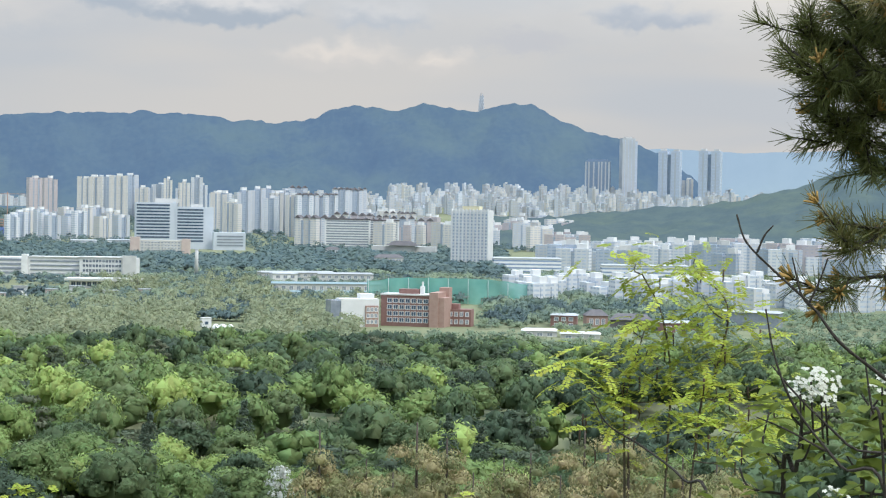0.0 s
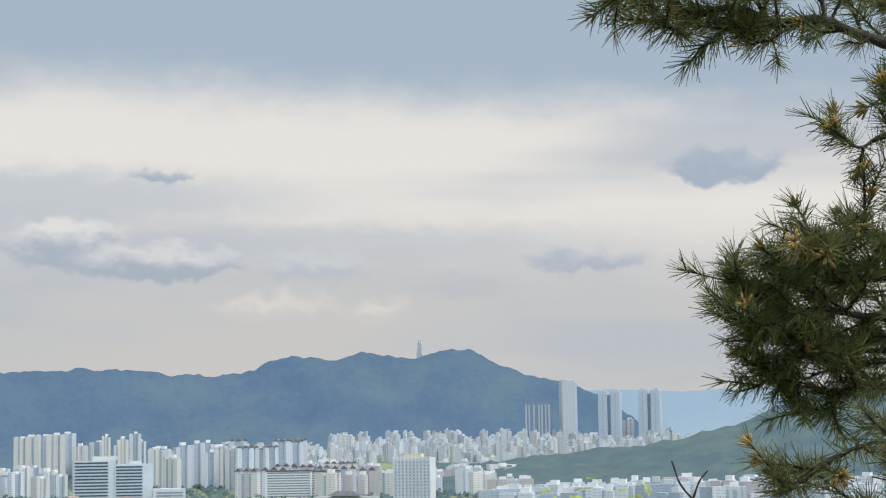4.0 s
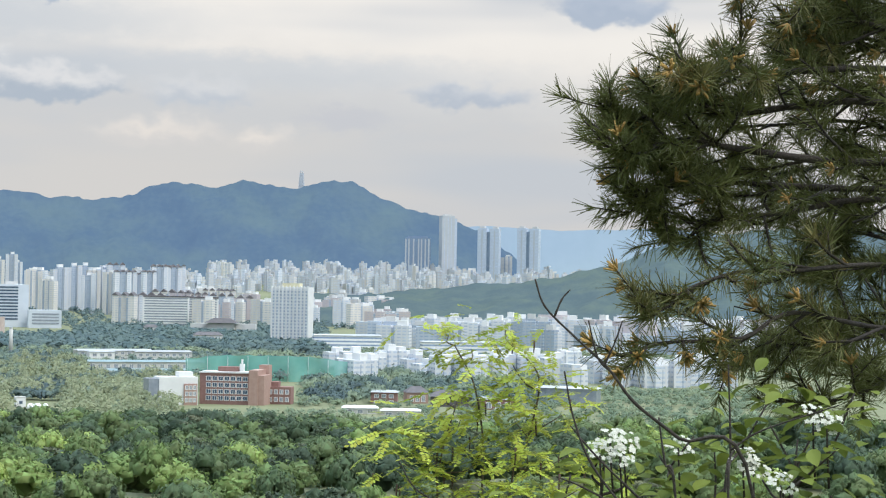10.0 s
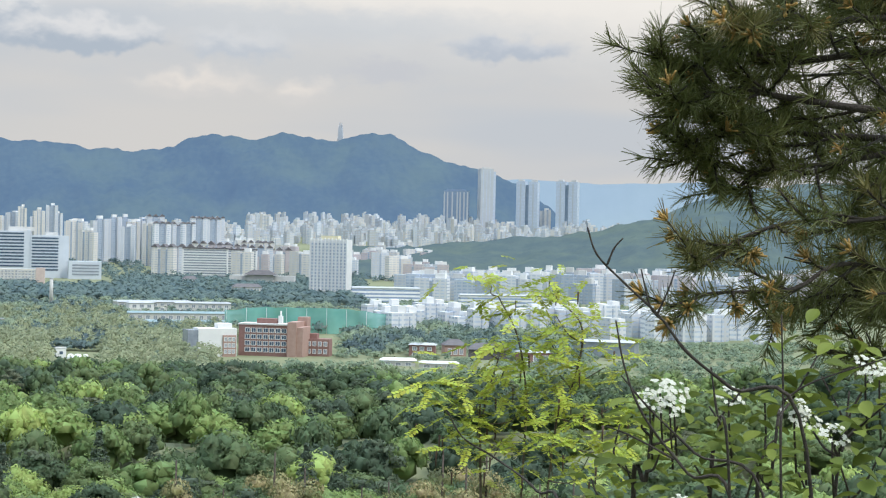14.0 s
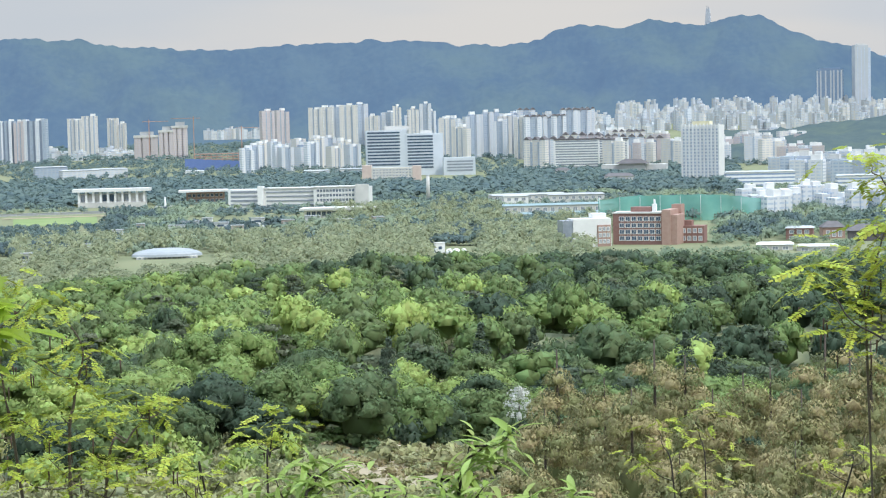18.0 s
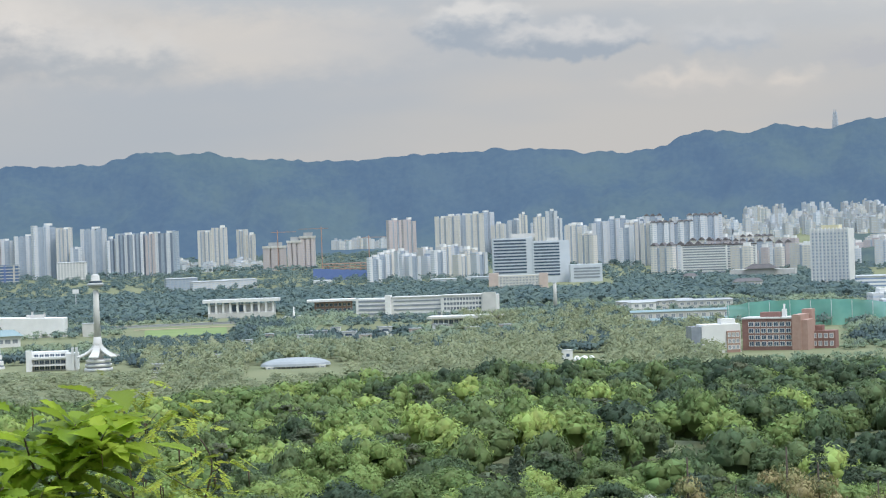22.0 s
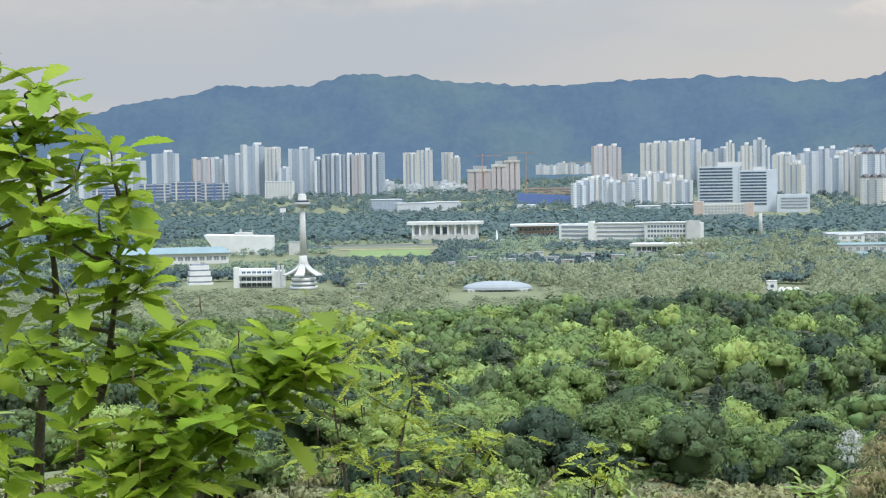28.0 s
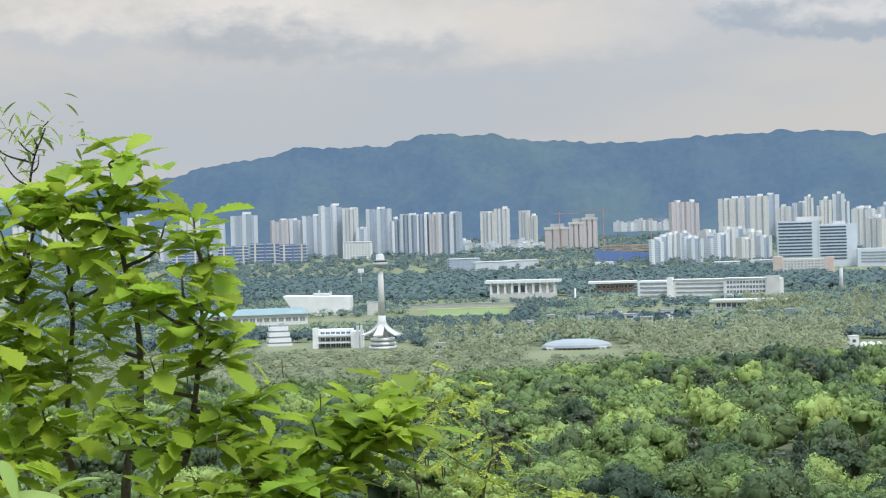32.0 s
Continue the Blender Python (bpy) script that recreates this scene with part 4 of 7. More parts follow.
# grandstand and playing field
ob = place("grandstand", -9.05, 1571, 0, -6, "white grandstand with broad flat roof", "grandstand")
part("roof", boxes((-31, 31, -2.6, 14, 12.6, 15.0)), M["plain_white"], ob)
part("wall", boxes((-27, 27, 2, 12, -2, 11)), M["plain_white"], ob)
part("stand", boxes((-27, 27, -2, 2, -2, 4)), M["concrete"], ob)
for i in range(10):
    x = -26 + 52 * i / 9
    part("column", boxes((x - 0.8, x + 0.8, -1.2, 0.4, -2, 12.6)), M["plain_white"], ob)
for i in range(9):
    x = -26 + 52 * (i + 0.5) / 9
    part("window", boxes((x - 1.7, x + 1.7, 1.7, 2.1, 5, 10.4)), M["glass_dark" if i in (3, 4) else "concrete" if i % 3 else "glass_grey"], ob)


def lawn(name, az0, az1, d0, d1, z, material, label, cat):
    n = 16
    verts, faces = [], []
    for i in range(n + 1):
        for d in (d0, d1):
            p = at(az0 + (az1 - az0) * i / n, d)
            verts.append((p.x, p.y, ground_z(p.x, p.y) + z))
    for i in range(n):
        faces.append((2 * i, 2 * i + 2, 2 * i + 3, 2 * i + 1))
    return tagged(sheet(name, verts, faces, M[material]), label, cat, kind="structure")


lawn("playing_field", -11.9, -9.5, 1290, 1400, 0.35, "field", "pale green mown playing field", "field")
lawn("running_track", -12.2, -9.2, 1406, 1420, 0.35, "earth", "sandy track beside the field", "track")
for i in range(9):
    ob = place("retaining_wall", -12.7 + 0.62 * i, 1460, 0, 0, "low grey wall behind the playing field", "wall", "walls round the field")
    part("coping", boxes((-7.7, 7.7, -0.2, 1.2, 1.5, 1.8)), M["roof_grey"], ob)
    part("wall", boxes((-7.7, 7.7, 0, 1, -1, 1.5)), M["roof_grey"], ob)
ob = place("arched_monument", -7.5, 1448, 0, 0, "white spire between two low arches", "monument")
part("spire", lathe(((1.3, -1), (0.9, 5), (0.35, 11.5)), 10), M["plain_white"], ob)
for s in (-1, 1):
    bm = bmesh.new()
    for i in range(10):
        a0, a1 = math.pi * i / 10, math.pi * (i + 1) / 10
        c0, z0, c1, z1 = s * (5 + 4.4 * math.cos(a0)), 4 * math.sin(a0), s * (5 + 4.4 * math.cos(a1)), 4 * math.sin(a1)
        v = [bm.verts.new(q) for q in ((c0, 0, z0), (c1, 0, z1), (c1, 0, z1 + 0.8), (c0, 0, z0 + 0.8), (c0, 1.4, z0), (c1, 1.4, z1), (c1, 1.4, z1 + 0.8), (c0, 1.4, z0 + 0.8))]
        for f in ((0, 1, 2, 3), (7, 6, 5, 4), (3, 2, 6, 7), (4, 5, 1, 0)):
            bm.faces.new([v[j] for j in f])
    part("arch", bm, M["plain_white"], ob)

# long college building in several joined wings
ob = place("college_building", -3.6, 1450, 0, -10, "long white college building with rows of windows", "college building")
part("wing", boxes((-56, -30, 14, 30, -2, 14.5)), M["plain_white"], ob)
part("wing", boxes((-30, 12, 6, 24, -2, 14.8)), M["plain_white"], ob)
part("wing", boxes((12.02, 54, 2, 20, -2, 15.2)), M["plain_white"], ob)
part("stair_tower", boxes((-31, -27, 2, 10, -2, 17)), M["plain_white"], ob)
part("stair_tower", boxes((44, 54, -1, 1.98, -2, 17.2)), M["concrete"], ob)
part("roof_edge", boxes((12, 44, 1.4, 20.5, 15.2, 15.9), (-27, 12, 5.4, 24.5, 14.8, 15.4)), M["concrete"], ob)
facade_bands(ob, -54, -32, 14, 1, 14, 4, "glass_grey")
facade_bands(ob, -25, 11, 6, 1, 14, 4, "glass_grey", tall=0.35)
facade_windows(ob, 14, 43, 1.98, 0.5, 14.6, 12, 4, "glass_dark", 0.7, 0.55)
ob = place("college_hall", -6.3, 1575, 0, 0, "pavilion with wide white roof and brown wall", "hall")
part("roof", boxes((-22, 18, -6, 16, 10.2, 11.8)), M["plain_white"], ob)
part("wall", boxes((-16, 15, 0, 14, -2, 10.2)), M["brick_orange"], ob)
facade_windows(ob, -15, 14, -0.02, 1, 9.5, 8, 2, "glass_dark", 0.6, 0.5)
ob = place("canteen", -2.45, 1295, 0, -8, "low building with broad pale flat roof", "hall")
part("roof", boxes((-25, 25, -3, 20, 5.0, 6.4)), M["concrete"], ob)
part("wall", boxes((-22, 22, 0, 18, -1, 5.0)), M["plain_white"], ob)
facade_windows(ob, -21, 21, -0.02, 0.5, 4.8, 12, 1, "glass_dark", 0.75, 0.7)

# domed sports hall, white hut and tents
ob = place("domed_hall", -7.5, 925, 0, 0, "low white domed sports hall", "sports hall")
bm = bmesh.new()
cols, rows = 20, 5
grid = []
for k in range(rows + 1):
    s = math.pi / 2 * k / rows
    grid.append([bm.verts.new((17.2 * math.cos(2 * math.pi * i / cols) * math.cos(s) ** 0.8, 10 + 10 * math.sin(2 * math.pi * i / cols) * math.cos(s) ** 0.8, 0.9 + 3.9 * math.sin(s))) for i in range(cols)])
for g, g2 in zip(grid[:-1], grid[1:]):
    for i in range(cols):
        bm.faces.new((g[i], g[(i + 1) % cols], g2[(i + 1) % cols], g2[i]))
part("roof", bm, M["roof_pale"], ob, "pale grey shallow domed roof")
part("wall", boxes((-14.5, 14.5, 2.5, 17.5, -2, 1.2)), M["concrete"], ob)
facade_windows(ob, -14, 14, 2.48, -0.6, 1.2, 12, 1, "glass_grey", 0.6, 0.5)
ob = place("hut", 0.6, 915, 0, 10, "small white cube hut with window", "hut")
part("wall", boxes((-2.3, 2.3, 0, 4, -1, 4.6)), M["plain_white"], ob)
part("roof", boxes((-2.5, 2.5, -0.2, 4.2, 4.6, 4.8)), M["concrete"], ob)
part("window", boxes((-0.8, 0.8, -0.08, 0.1, 1.6, 3)), M["glass_dark"], ob)
for az, r in ((0.88, 2.0), (1.08, 2.2), (1.3, 1.6)):
    ob = place("tent", az, 905, 0, 0, "white domed tent on the grass", "tent", "white tents")
    part("canopy", lathe([(r * math.cos(s * 0.19), 0.2 + 2.4 * math.sin(s * 0.19)) for s in range(8)], 14), M["plain_white"], ob)
    part("door_flap", boxes((-0.5, 0.5, -r - 0.05, -r + 0.15, 0, 1.4)), M["glass_grey"], ob)
for az, d, w in ((-9.9, 960, 6), (-5.4, 1100, 7), (-11.6, 905, 5), (-4.8, 1180, 8), (-6.3, 1200, 6), (-7.2, 1120, 9), (-8.3, 1150, 7), (-6.8, 1165, 10), (-3.9, 1150, 7), (-3.2, 1190, 9), (-2.2, 1140, 8), (-5.9, 1140, 8), (-8.9, 1090, 6), (-1.2, 1160, 7), (0.2, 1010, 6)):
    ob = place("hut", az, d, 2.6, rng.uniform(-20, 20), "small white hut among trees", "hut", "huts in the park")
    part("wall", boxes((-w / 2, w / 2, 0, 4, -4, 3.4)), M["plain_white" if w != 7 else "pink_plain"], ob)
    part("roof", boxes((-w / 2 - 0.4, w / 2 + 0.4, -0.4, 4.4, 3.4, 3.8)), M["roof_grey"], ob)
    part("window", boxes((-w / 4, w / 4, -0.08, 0.1, 1.2, 2.4)), M["glass_dark"], ob)
ob = place("chimney", 0.28, 1500, 0, 0, "slender pale concrete chimney", "chimney")
part("shaft", lathe(((1.6, -1), (1.4, 12), (1.3, 20.5)), 12), M["concrete"], ob)
part("rim", lathe(((1.5, 20.5), (1.5, 21.2)), 12), M["roof_grey"], ob)

# building site with cranes
for az, w, top in ((-8.0, 40, 56), (-7.42, 24, 64), (-7.02, 26, 71)):
    ob = place("unfinished_tower", az, 3300, 4, rng.uniform(-8, 8), "raw concrete tower under construction", "building site", "towers under construction")
    part("shell", boxes((-w / 2, -w * 0.2, 0, 18, -6, top - 12), (-w * 0.2 + 2, w * 0.15, 0, 18, -6, top - 12), (w * 0.15 + 2, w / 2, 0, 18, -6, top - 12), (-w / 2 + 1, w / 2 - 1, 3, 17, -6, top - 12)), M["pink_wall"], ob)
    part("unclad_storey", boxes((-w / 2 - 0.8, w / 2 + 0.8, -0.8, 18.8, top - 12, top - 8)), M["concrete"], ob)
    part("core", boxes((-w / 4, w / 3, 4, 14, top - 8, top - 2)), M["roof_grey"], ob)
for az, h, reach, side in ((-7.9, 74, 34, 1), (-6.6, 78, 40, -1), (-5.2, 60, 30, 1)):
    ob = place("tower_crane", az, 3260, 4, 20 * side, "orange tower crane over a building site", "crane", "tower cranes")
    part("mast", boxes((-0.55, 0.55, -0.55, 0.55, -5, h)), M["orange_steel"], ob)
    part("jib", boxes((-12 * side if side > 0 else -reach, reach if side > 0 else 12, -0.4, 0.4, h - 3.6, h - 2.8)), M["orange_steel"], ob)
ob = place("site_frame", -5.9, 2850, 1, 0, "orange steel frame of a new building", "building site")
for k in range(3):
    part("floor_frame", boxes((-36, 30, 0, 20, 14 + 4 * k, 15.2 + 4 * k)), M["orange_steel"], ob)
for i in range(9):
    part("column", boxes((-35 + 8 * i, -34 + 8 * i, 0, 1, -2, 22)), M["orange_steel"], ob)
for i in range(6):
    ob = place("hoarding", -6.75 + 0.27 * i, 2670, 0, 5, "blue site hoarding with white foot", "fence", "site hoardings")
    part("sheet", boxes((-6.3, 6.3, 0, 0.4, 3, 20 - 0.8 * i)), M["hoarding"], ob)
    part("base", boxes((-6.3, 6.3, -0.2, 0.5, -1, 3)), M["plain_white"], ob)

# blue glazed offices
for az, w, h in ((-17.6, 46, 38), (-16.68, 46, 41), (-15.85, 42, 38), (-19.0, 44, 36)):
    ob = place("glass_office", az, 3060, 0, rng.uniform(-6, 6), "blue glazed office block with white floor edges", "office building", "glazed offices")
    part("glazing", boxes((-w / 2, w / 2, 0, 24, -2, h)), M["glass_blue"], ob, "blue curtain glazing")
    for k in range(8):
        part("floor_edge", boxes((-w / 2 - 0.4, w / 2 + 0.4, -0.5, 24.4, 2 + (h - 4) * k / 7, 3.2 + (h - 4) * k / 7)), M["concrete"], ob)
    for i in range(3):
        x = -w / 2 + w * (i + 0.5) / 3
        part("pier", boxes((x - 1.4, x + 1.4, -0.8, 0, -2, h)), M["hoarding" if i % 2 else "concrete"], ob)

# tall towers at the far edge
for az, el, label, body in (
        (12.12, 1.32, "dark glazed high-rise with white upright bands", "glazed"), (13.06, 1.95, "very tall pale slab tower", "slab"),
        (14.22, 1.60, "tall blue-grey twin-bodied residential tower", "twin"), (15.40, 1.62, "tall blue-grey twin-bodied residential tower", "twin")):
    top = EYE + 4250 * math.tan(radians(el)) - 40
    ob = place("skyscraper", az, 4250, 40, -6 if body == "glazed" else 24 if body == "slab" else -12, label, "skyscraper", "tall towers")
    if body == "glazed":
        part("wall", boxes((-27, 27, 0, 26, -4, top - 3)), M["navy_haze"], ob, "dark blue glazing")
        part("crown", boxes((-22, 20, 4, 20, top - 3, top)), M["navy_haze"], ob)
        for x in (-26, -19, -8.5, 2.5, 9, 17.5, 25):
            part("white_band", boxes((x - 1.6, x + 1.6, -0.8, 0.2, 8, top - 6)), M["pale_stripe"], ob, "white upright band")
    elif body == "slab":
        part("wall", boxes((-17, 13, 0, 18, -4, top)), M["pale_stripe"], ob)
        # right-hand face of the slab, a separate box in greyer blue
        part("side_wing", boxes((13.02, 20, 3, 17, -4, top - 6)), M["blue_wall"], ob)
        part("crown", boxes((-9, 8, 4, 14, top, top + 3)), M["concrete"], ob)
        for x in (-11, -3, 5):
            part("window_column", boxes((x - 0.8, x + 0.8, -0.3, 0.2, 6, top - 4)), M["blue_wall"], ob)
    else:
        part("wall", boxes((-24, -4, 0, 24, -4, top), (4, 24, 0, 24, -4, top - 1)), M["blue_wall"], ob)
        # the groove's shade is put into its darker colour
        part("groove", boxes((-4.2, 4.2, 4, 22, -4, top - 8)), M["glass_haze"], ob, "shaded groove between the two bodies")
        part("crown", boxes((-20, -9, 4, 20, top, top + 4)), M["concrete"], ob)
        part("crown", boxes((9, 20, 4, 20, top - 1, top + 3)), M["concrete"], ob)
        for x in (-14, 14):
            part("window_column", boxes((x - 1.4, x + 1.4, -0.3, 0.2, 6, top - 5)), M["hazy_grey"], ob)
for az, d, h, w in ((14.72, 4300, 75, 34), (12.62, 4200, 40, 40), (13.6, 4220, 45, 40), (16.1, 4300, 40, 36)):
    apartment(rng, az, d, w, h, "cream_wall", 45, 0, 14, 3, label="distant cream apartment tower")
ob = place("supertall_tower", 8.64, 4890, 200, 0, "tapering supertall tower rising behind the mountain", "skyscraper")
bm = bmesh.new()
sides = [[bm.verts.new((r * math.cos(i * math.pi / 2 + 0.6), r * math.sin(i * math.pi / 2 + 0.6), z)) for i in range(4)] for r, z in ((13, -40), (11, 60), (9, 100), (6, 130))]
for lo, hi in zip(sides[:-1], sides[1:]):
    for i in range(4):
        bm.faces.new((lo[i], lo[(i + 1) % 4], hi[(i + 1) % 4], hi[i]))
bm.faces.new(sides[-1])
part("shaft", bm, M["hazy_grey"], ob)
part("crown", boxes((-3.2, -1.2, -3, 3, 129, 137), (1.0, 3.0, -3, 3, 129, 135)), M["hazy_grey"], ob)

# white flag-like plane parked on a stand among the trees
ob = place("signboard", -13.85, 1900, 0, 0, "small white board above the trees", "sign")
part("board", boxes((-3, 3, 0, 0.6, 17, 21)), M["plain_white"], ob)
part("pole", boxes((-0.4, 0.4, 0, 0.6, -1, 17)), M["steel"], ob)

# ---- woods ----
def facets(rs, pos, nor, size):
    """An uneven triangle at each place, square to its normal."""
    n = len(pos)
    a = np.cross(nor, rs.normal(size=(n, 3)))
    a /= np.linalg.norm(a, axis=1)[:, None]
    b = np.cross(nor, a)
    turn = np.array([0.0, 2.1, 4.2])[None, :] + rs.uniform(-0.5, 0.5, (n, 3))
    r = size * rs.uniform(0.6, 1.35, (n, 1)) * rs.uniform(0.7, 1.2, (n, 3))
    return pos[:, None, :] + (np.cos(turn) * r)[..., None] * a[:, None, :] + (np.sin(turn) * r)[..., None] * b[:, None, :]


def ico(level):
    bm = bmesh.new()
    bmesh.ops.create_icosphere(bm, subdivisions=level, radius=1.0)
    tri = np.array([[v.co[:] for v in f.verts] for f in bm.faces])
    bm.free()
    return tri


ICO = {1: ico(1), 2: ico(2)}


def facing(tri, want):
    """Turns each facet so that its front looks the way its corners' normals do."""
    n = np.cross(tri[:, 1] - tri[:, 0], tri[:, 2] - tri[:, 0])
    back = (n * want.sum(axis=1)).sum(axis=1) < 0
    tri[back] = tri[back][:, ::-1]
    want[back] = want[back][:, ::-1]
    return tri, want


def unit(v):
    return v / np.linalg.norm(v, axis=-1, keepdims=True)


def crown(rs, rx, rz, n, size, lumps=13, level=1, solid=0.86, reach=0.66, flat=0.8, calm=0.0):
    """A rounded crown of boughs set round a dome, each a dense leafy lump with loose leaf clumps on it; base at z = 0.
    flat: height of a bough to its width; calm: how far the leaves all turn to the sky.
    Gives the facets, the normals at their corners and a number from 0 to 1 for each bough."""
    up = np.array([0, 0, 1.0])
    k = np.arange(lumps)
    ct = 1.0 - 1.12 * (k + 0.25) / lumps
    st = np.sqrt(np.clip(1 - ct * ct, 0, 1))
    ang = k * 2.4 + rs.uniform(-0.45, 0.45, lumps)
    out = reach * rs.uniform(0.82, 1.12, lumps)
    cen = np.stack([rx * out * st * np.cos(ang), rx * out * st * np.sin(ang), rz * (0.40 + 0.40 * ct + rs.uniform(-0.06, 0.06, lumps))], 1)
    dome = rx * rs.uniform(0.30, 0.46, lumps) * (13 / max(lumps, 5)) ** 0.33
    heart = np.array([0, 0, rz * 0.3])
    which = rs.integers(0, lumps, n)
    v = rs.normal(size=(n, 3))
    v[:, 2] = np.abs(v[:, 2]) - 0.35 * rs.uniform(0, 1, n)
    v = unit(v)
    squash = np.array([1, 1, flat])
    pos = cen[which] + v * squash * (dome[which] * rs.uniform(0.86, 1.12, n))[:, None]
    leaves = facets(rs, pos, unit(0.9 * v + rs.normal(size=(n, 3)) * 0.4 + up * 0.3), size)
    around = unit((leaves - heart) / np.array([rx, rx, rz]))
    soft = [unit(0.8 * v[:, None, :] + 0.3 * around + rs.normal(size=(n, 1, 3)) * (0.22 if calm == 0 else 0.15) + calm * up)]
    tri, bough = [leaves], [which]
    ball = ICO[level]
    ball = ball[ball[:, :, 2].mean(axis=1) > (-0.4 if calm == 0 else 0.1)]
    for i, (c, r) in enumerate(zip(cen, dome)):
        t = ball.copy()
        shift = np.array([noise.noise(Vector(p) * 2.3 + Vector(c) * 3.0) for p in t.reshape(-1, 3)]).reshape(t.shape[0], 3, 1)
        tri.append(c + t * r * (solid + 0.42 * shift) * squash)
        soft.append(unit(0.8 * t + 0.3 * unit((tri[-1] - heart) / np.array([rx, rx, rz])) + rs.normal(size=(len(t), 1, 3)) * 0.2 + calm * up))
        bough.append(np.full(len(t), i))
    core = ICO[1] if calm == 0 else ICO[1][ICO[1][:, :, 2].mean(axis=1) > 0.1]
    tri.append(np.array([0, 0, rz * 0.34]) + core * np.array([rx * 0.68, rx * 0.68, rz * 0.38]) * solid)
    soft.append(unit(core + calm * up))
    bough.append(np.zeros(len(core)))
    tri, soft = facing(np.concatenate(tri), np.concatenate(soft))
    return tri, soft, (np.concatenate(bough) * 0.618) % 1.0


def conifer(rs, rx, h, n, size):
    tier = (np.floor(rs.uniform(0, 1, n) ** 1.2 * 9) + 0.3) / 9.3
    r = rx * (1 - tier) * np.sqrt(rs.uniform(0.15, 1, n)) + 0.03
    ang = rs.uniform(0, 2 * np.pi, n)
    pos = np.stack([r * np.cos(ang), r * np.sin(ang), h * (0.1 + 0.88 * tier) - 0.3 * r + rs.normal(size=n) * 0.22], 1)
    nor = np.stack([np.cos(ang) * 0.5, np.sin(ang) * 0.5, np.full(n, 0.8)], 1) + rs.normal(size=(n, 3)) * 0.3
    nor /= np.linalg.norm(nor, axis=1)[:, None]
    return facets(rs, pos, nor, size)


SPRING = ((0.060, 0.090, 0.058), (0.088, 0.130, 0.064), (0.134, 0.178, 0.076), (0.148, 0.214, 0.078), (0.210, 0.285, 0.095), (0.320, 0.400, 0.120))
M["wood_leaf"] = foliage("woodland_leaves", *SPRING)
M["wood_leaf_near"] = foliage("near_woodland_leaves", *SPRING, by_object=True)
# trees of the plain: leaf colours paled and blued to carry the haze
M["hazed_pale_leaf"] = foliage("pale_hazed_poplar_leaves", (0.23, 0.265, 0.17), (0.28, 0.31, 0.19), (0.33, 0.355, 0.22), through_light=0.4, speckle=0.2)
M["hazed_dark_leaf"] = foliage("dark_hazed_plain_trees", (0.085, 0.132, 0.140), (0.112, 0.160, 0.152), (0.140, 0.190, 0.170), speckle=0.12)
M["hazed_park_leaf"] = foliage("hazed_park_trees", (0.086, 0.125, 0.132), (0.110, 0.158, 0.146), (0.155, 0.210, 0.172), (0.180, 0.230, 0.170), (0.240, 0.295, 0.195), speckle=0.15)
M["hazed_mid_leaf"] = foliage("hazed_green_town_trees", (0.15, 0.20, 0.14), (0.19, 0.25, 0.165), (0.25, 0.30, 0.19), through_light=0.4, speckle=0.2)
M["fir_leaf"] = foliage("dark_conifer_needles", (0.085, 0.115, 0.078), (0.105, 0.135, 0.085), (0.15, 0.165, 0.105))
M["brown_pine"] = foliage("brown_flowering_pine", (0.16, 0.175, 0.08), (0.34, 0.29, 0.15), (0.20, 0.22, 0.095), (0.40, 0.325, 0.175), (0.26, 0.265, 0.125))
M["blossom"] = foliage("white_blossom", (0.55, 0.57, 0.52), (0.6, 0.6, 0.57), (0.66, 0.66, 0.62), by_object=True)


def woods(name, label, spots, material, n, size, seed, lift=0.3, lumps=13, level=1, flat=0.8, calm=0.0, tall=1.15, solid=0.64):
    """One object of many trees: spots are (x, y, crown radius, crown height, tint)."""
    rs = np.random.default_rng(seed)
    kinds = [crown(rs, 1.0, tall, n, size, lumps + k % 3, level, solid, flat=flat, calm=calm) for k in range(10)]
    out, around, tint = [], [], []
    for x, y, r, h, tn in spots:
        q, soft, bough = kinds[int(rs.integers(0, 10))]
        a = rs.uniform(0, 6.28)
        turn = np.array([[math.cos(a), math.sin(a), 0], [-math.sin(a), math.cos(a), 0], [0, 0, 1]])
        out.append((q @ turn) * np.array([r, r, h / tall]) + np.array([x, y, ground_z(x, y) + lift]))
        around.append(soft @ turn)
        tint.append(np.clip(tn + 0.14 * (bough - 0.5), 0, 1))
    me = facets_mesh(name, np.concatenate(out), material, np.concatenate(tint), np.concatenate(around))
    return tagged(new(name, me), label, "woods", kind="stuff")


def scatter(rs, a0, a1, d0, d1, gap):
    """Places about gap metres apart, on a shaken grid."""
    out = []
    d = d0
    while d < d1:
        k = max(1, int(radians(a1 - a0) * d / gap))
        for i in range(k):
            a = a0 + (a1 - a0) * (i + rs.uniform(0, 1)) / k
            r = d + gap * rs.uniform(-0.5, 0.5)
            out.append((r * math.sin(radians(a)), r * math.cos(radians(a)), a, r))
        d += gap
    return out


def patch(x, y, size, shift):
    return 0.5 + 0.7 * noise.noise((x / size, y / size, shift))


def wooded(a, d):
    """Whether the slope carries trees there: the near hollow is open scrub."""
    return d > 150 + 45 * ease(a, -8, 2) * ease(-a, -9, -3) + 8 * math.sin(a * 1.3)


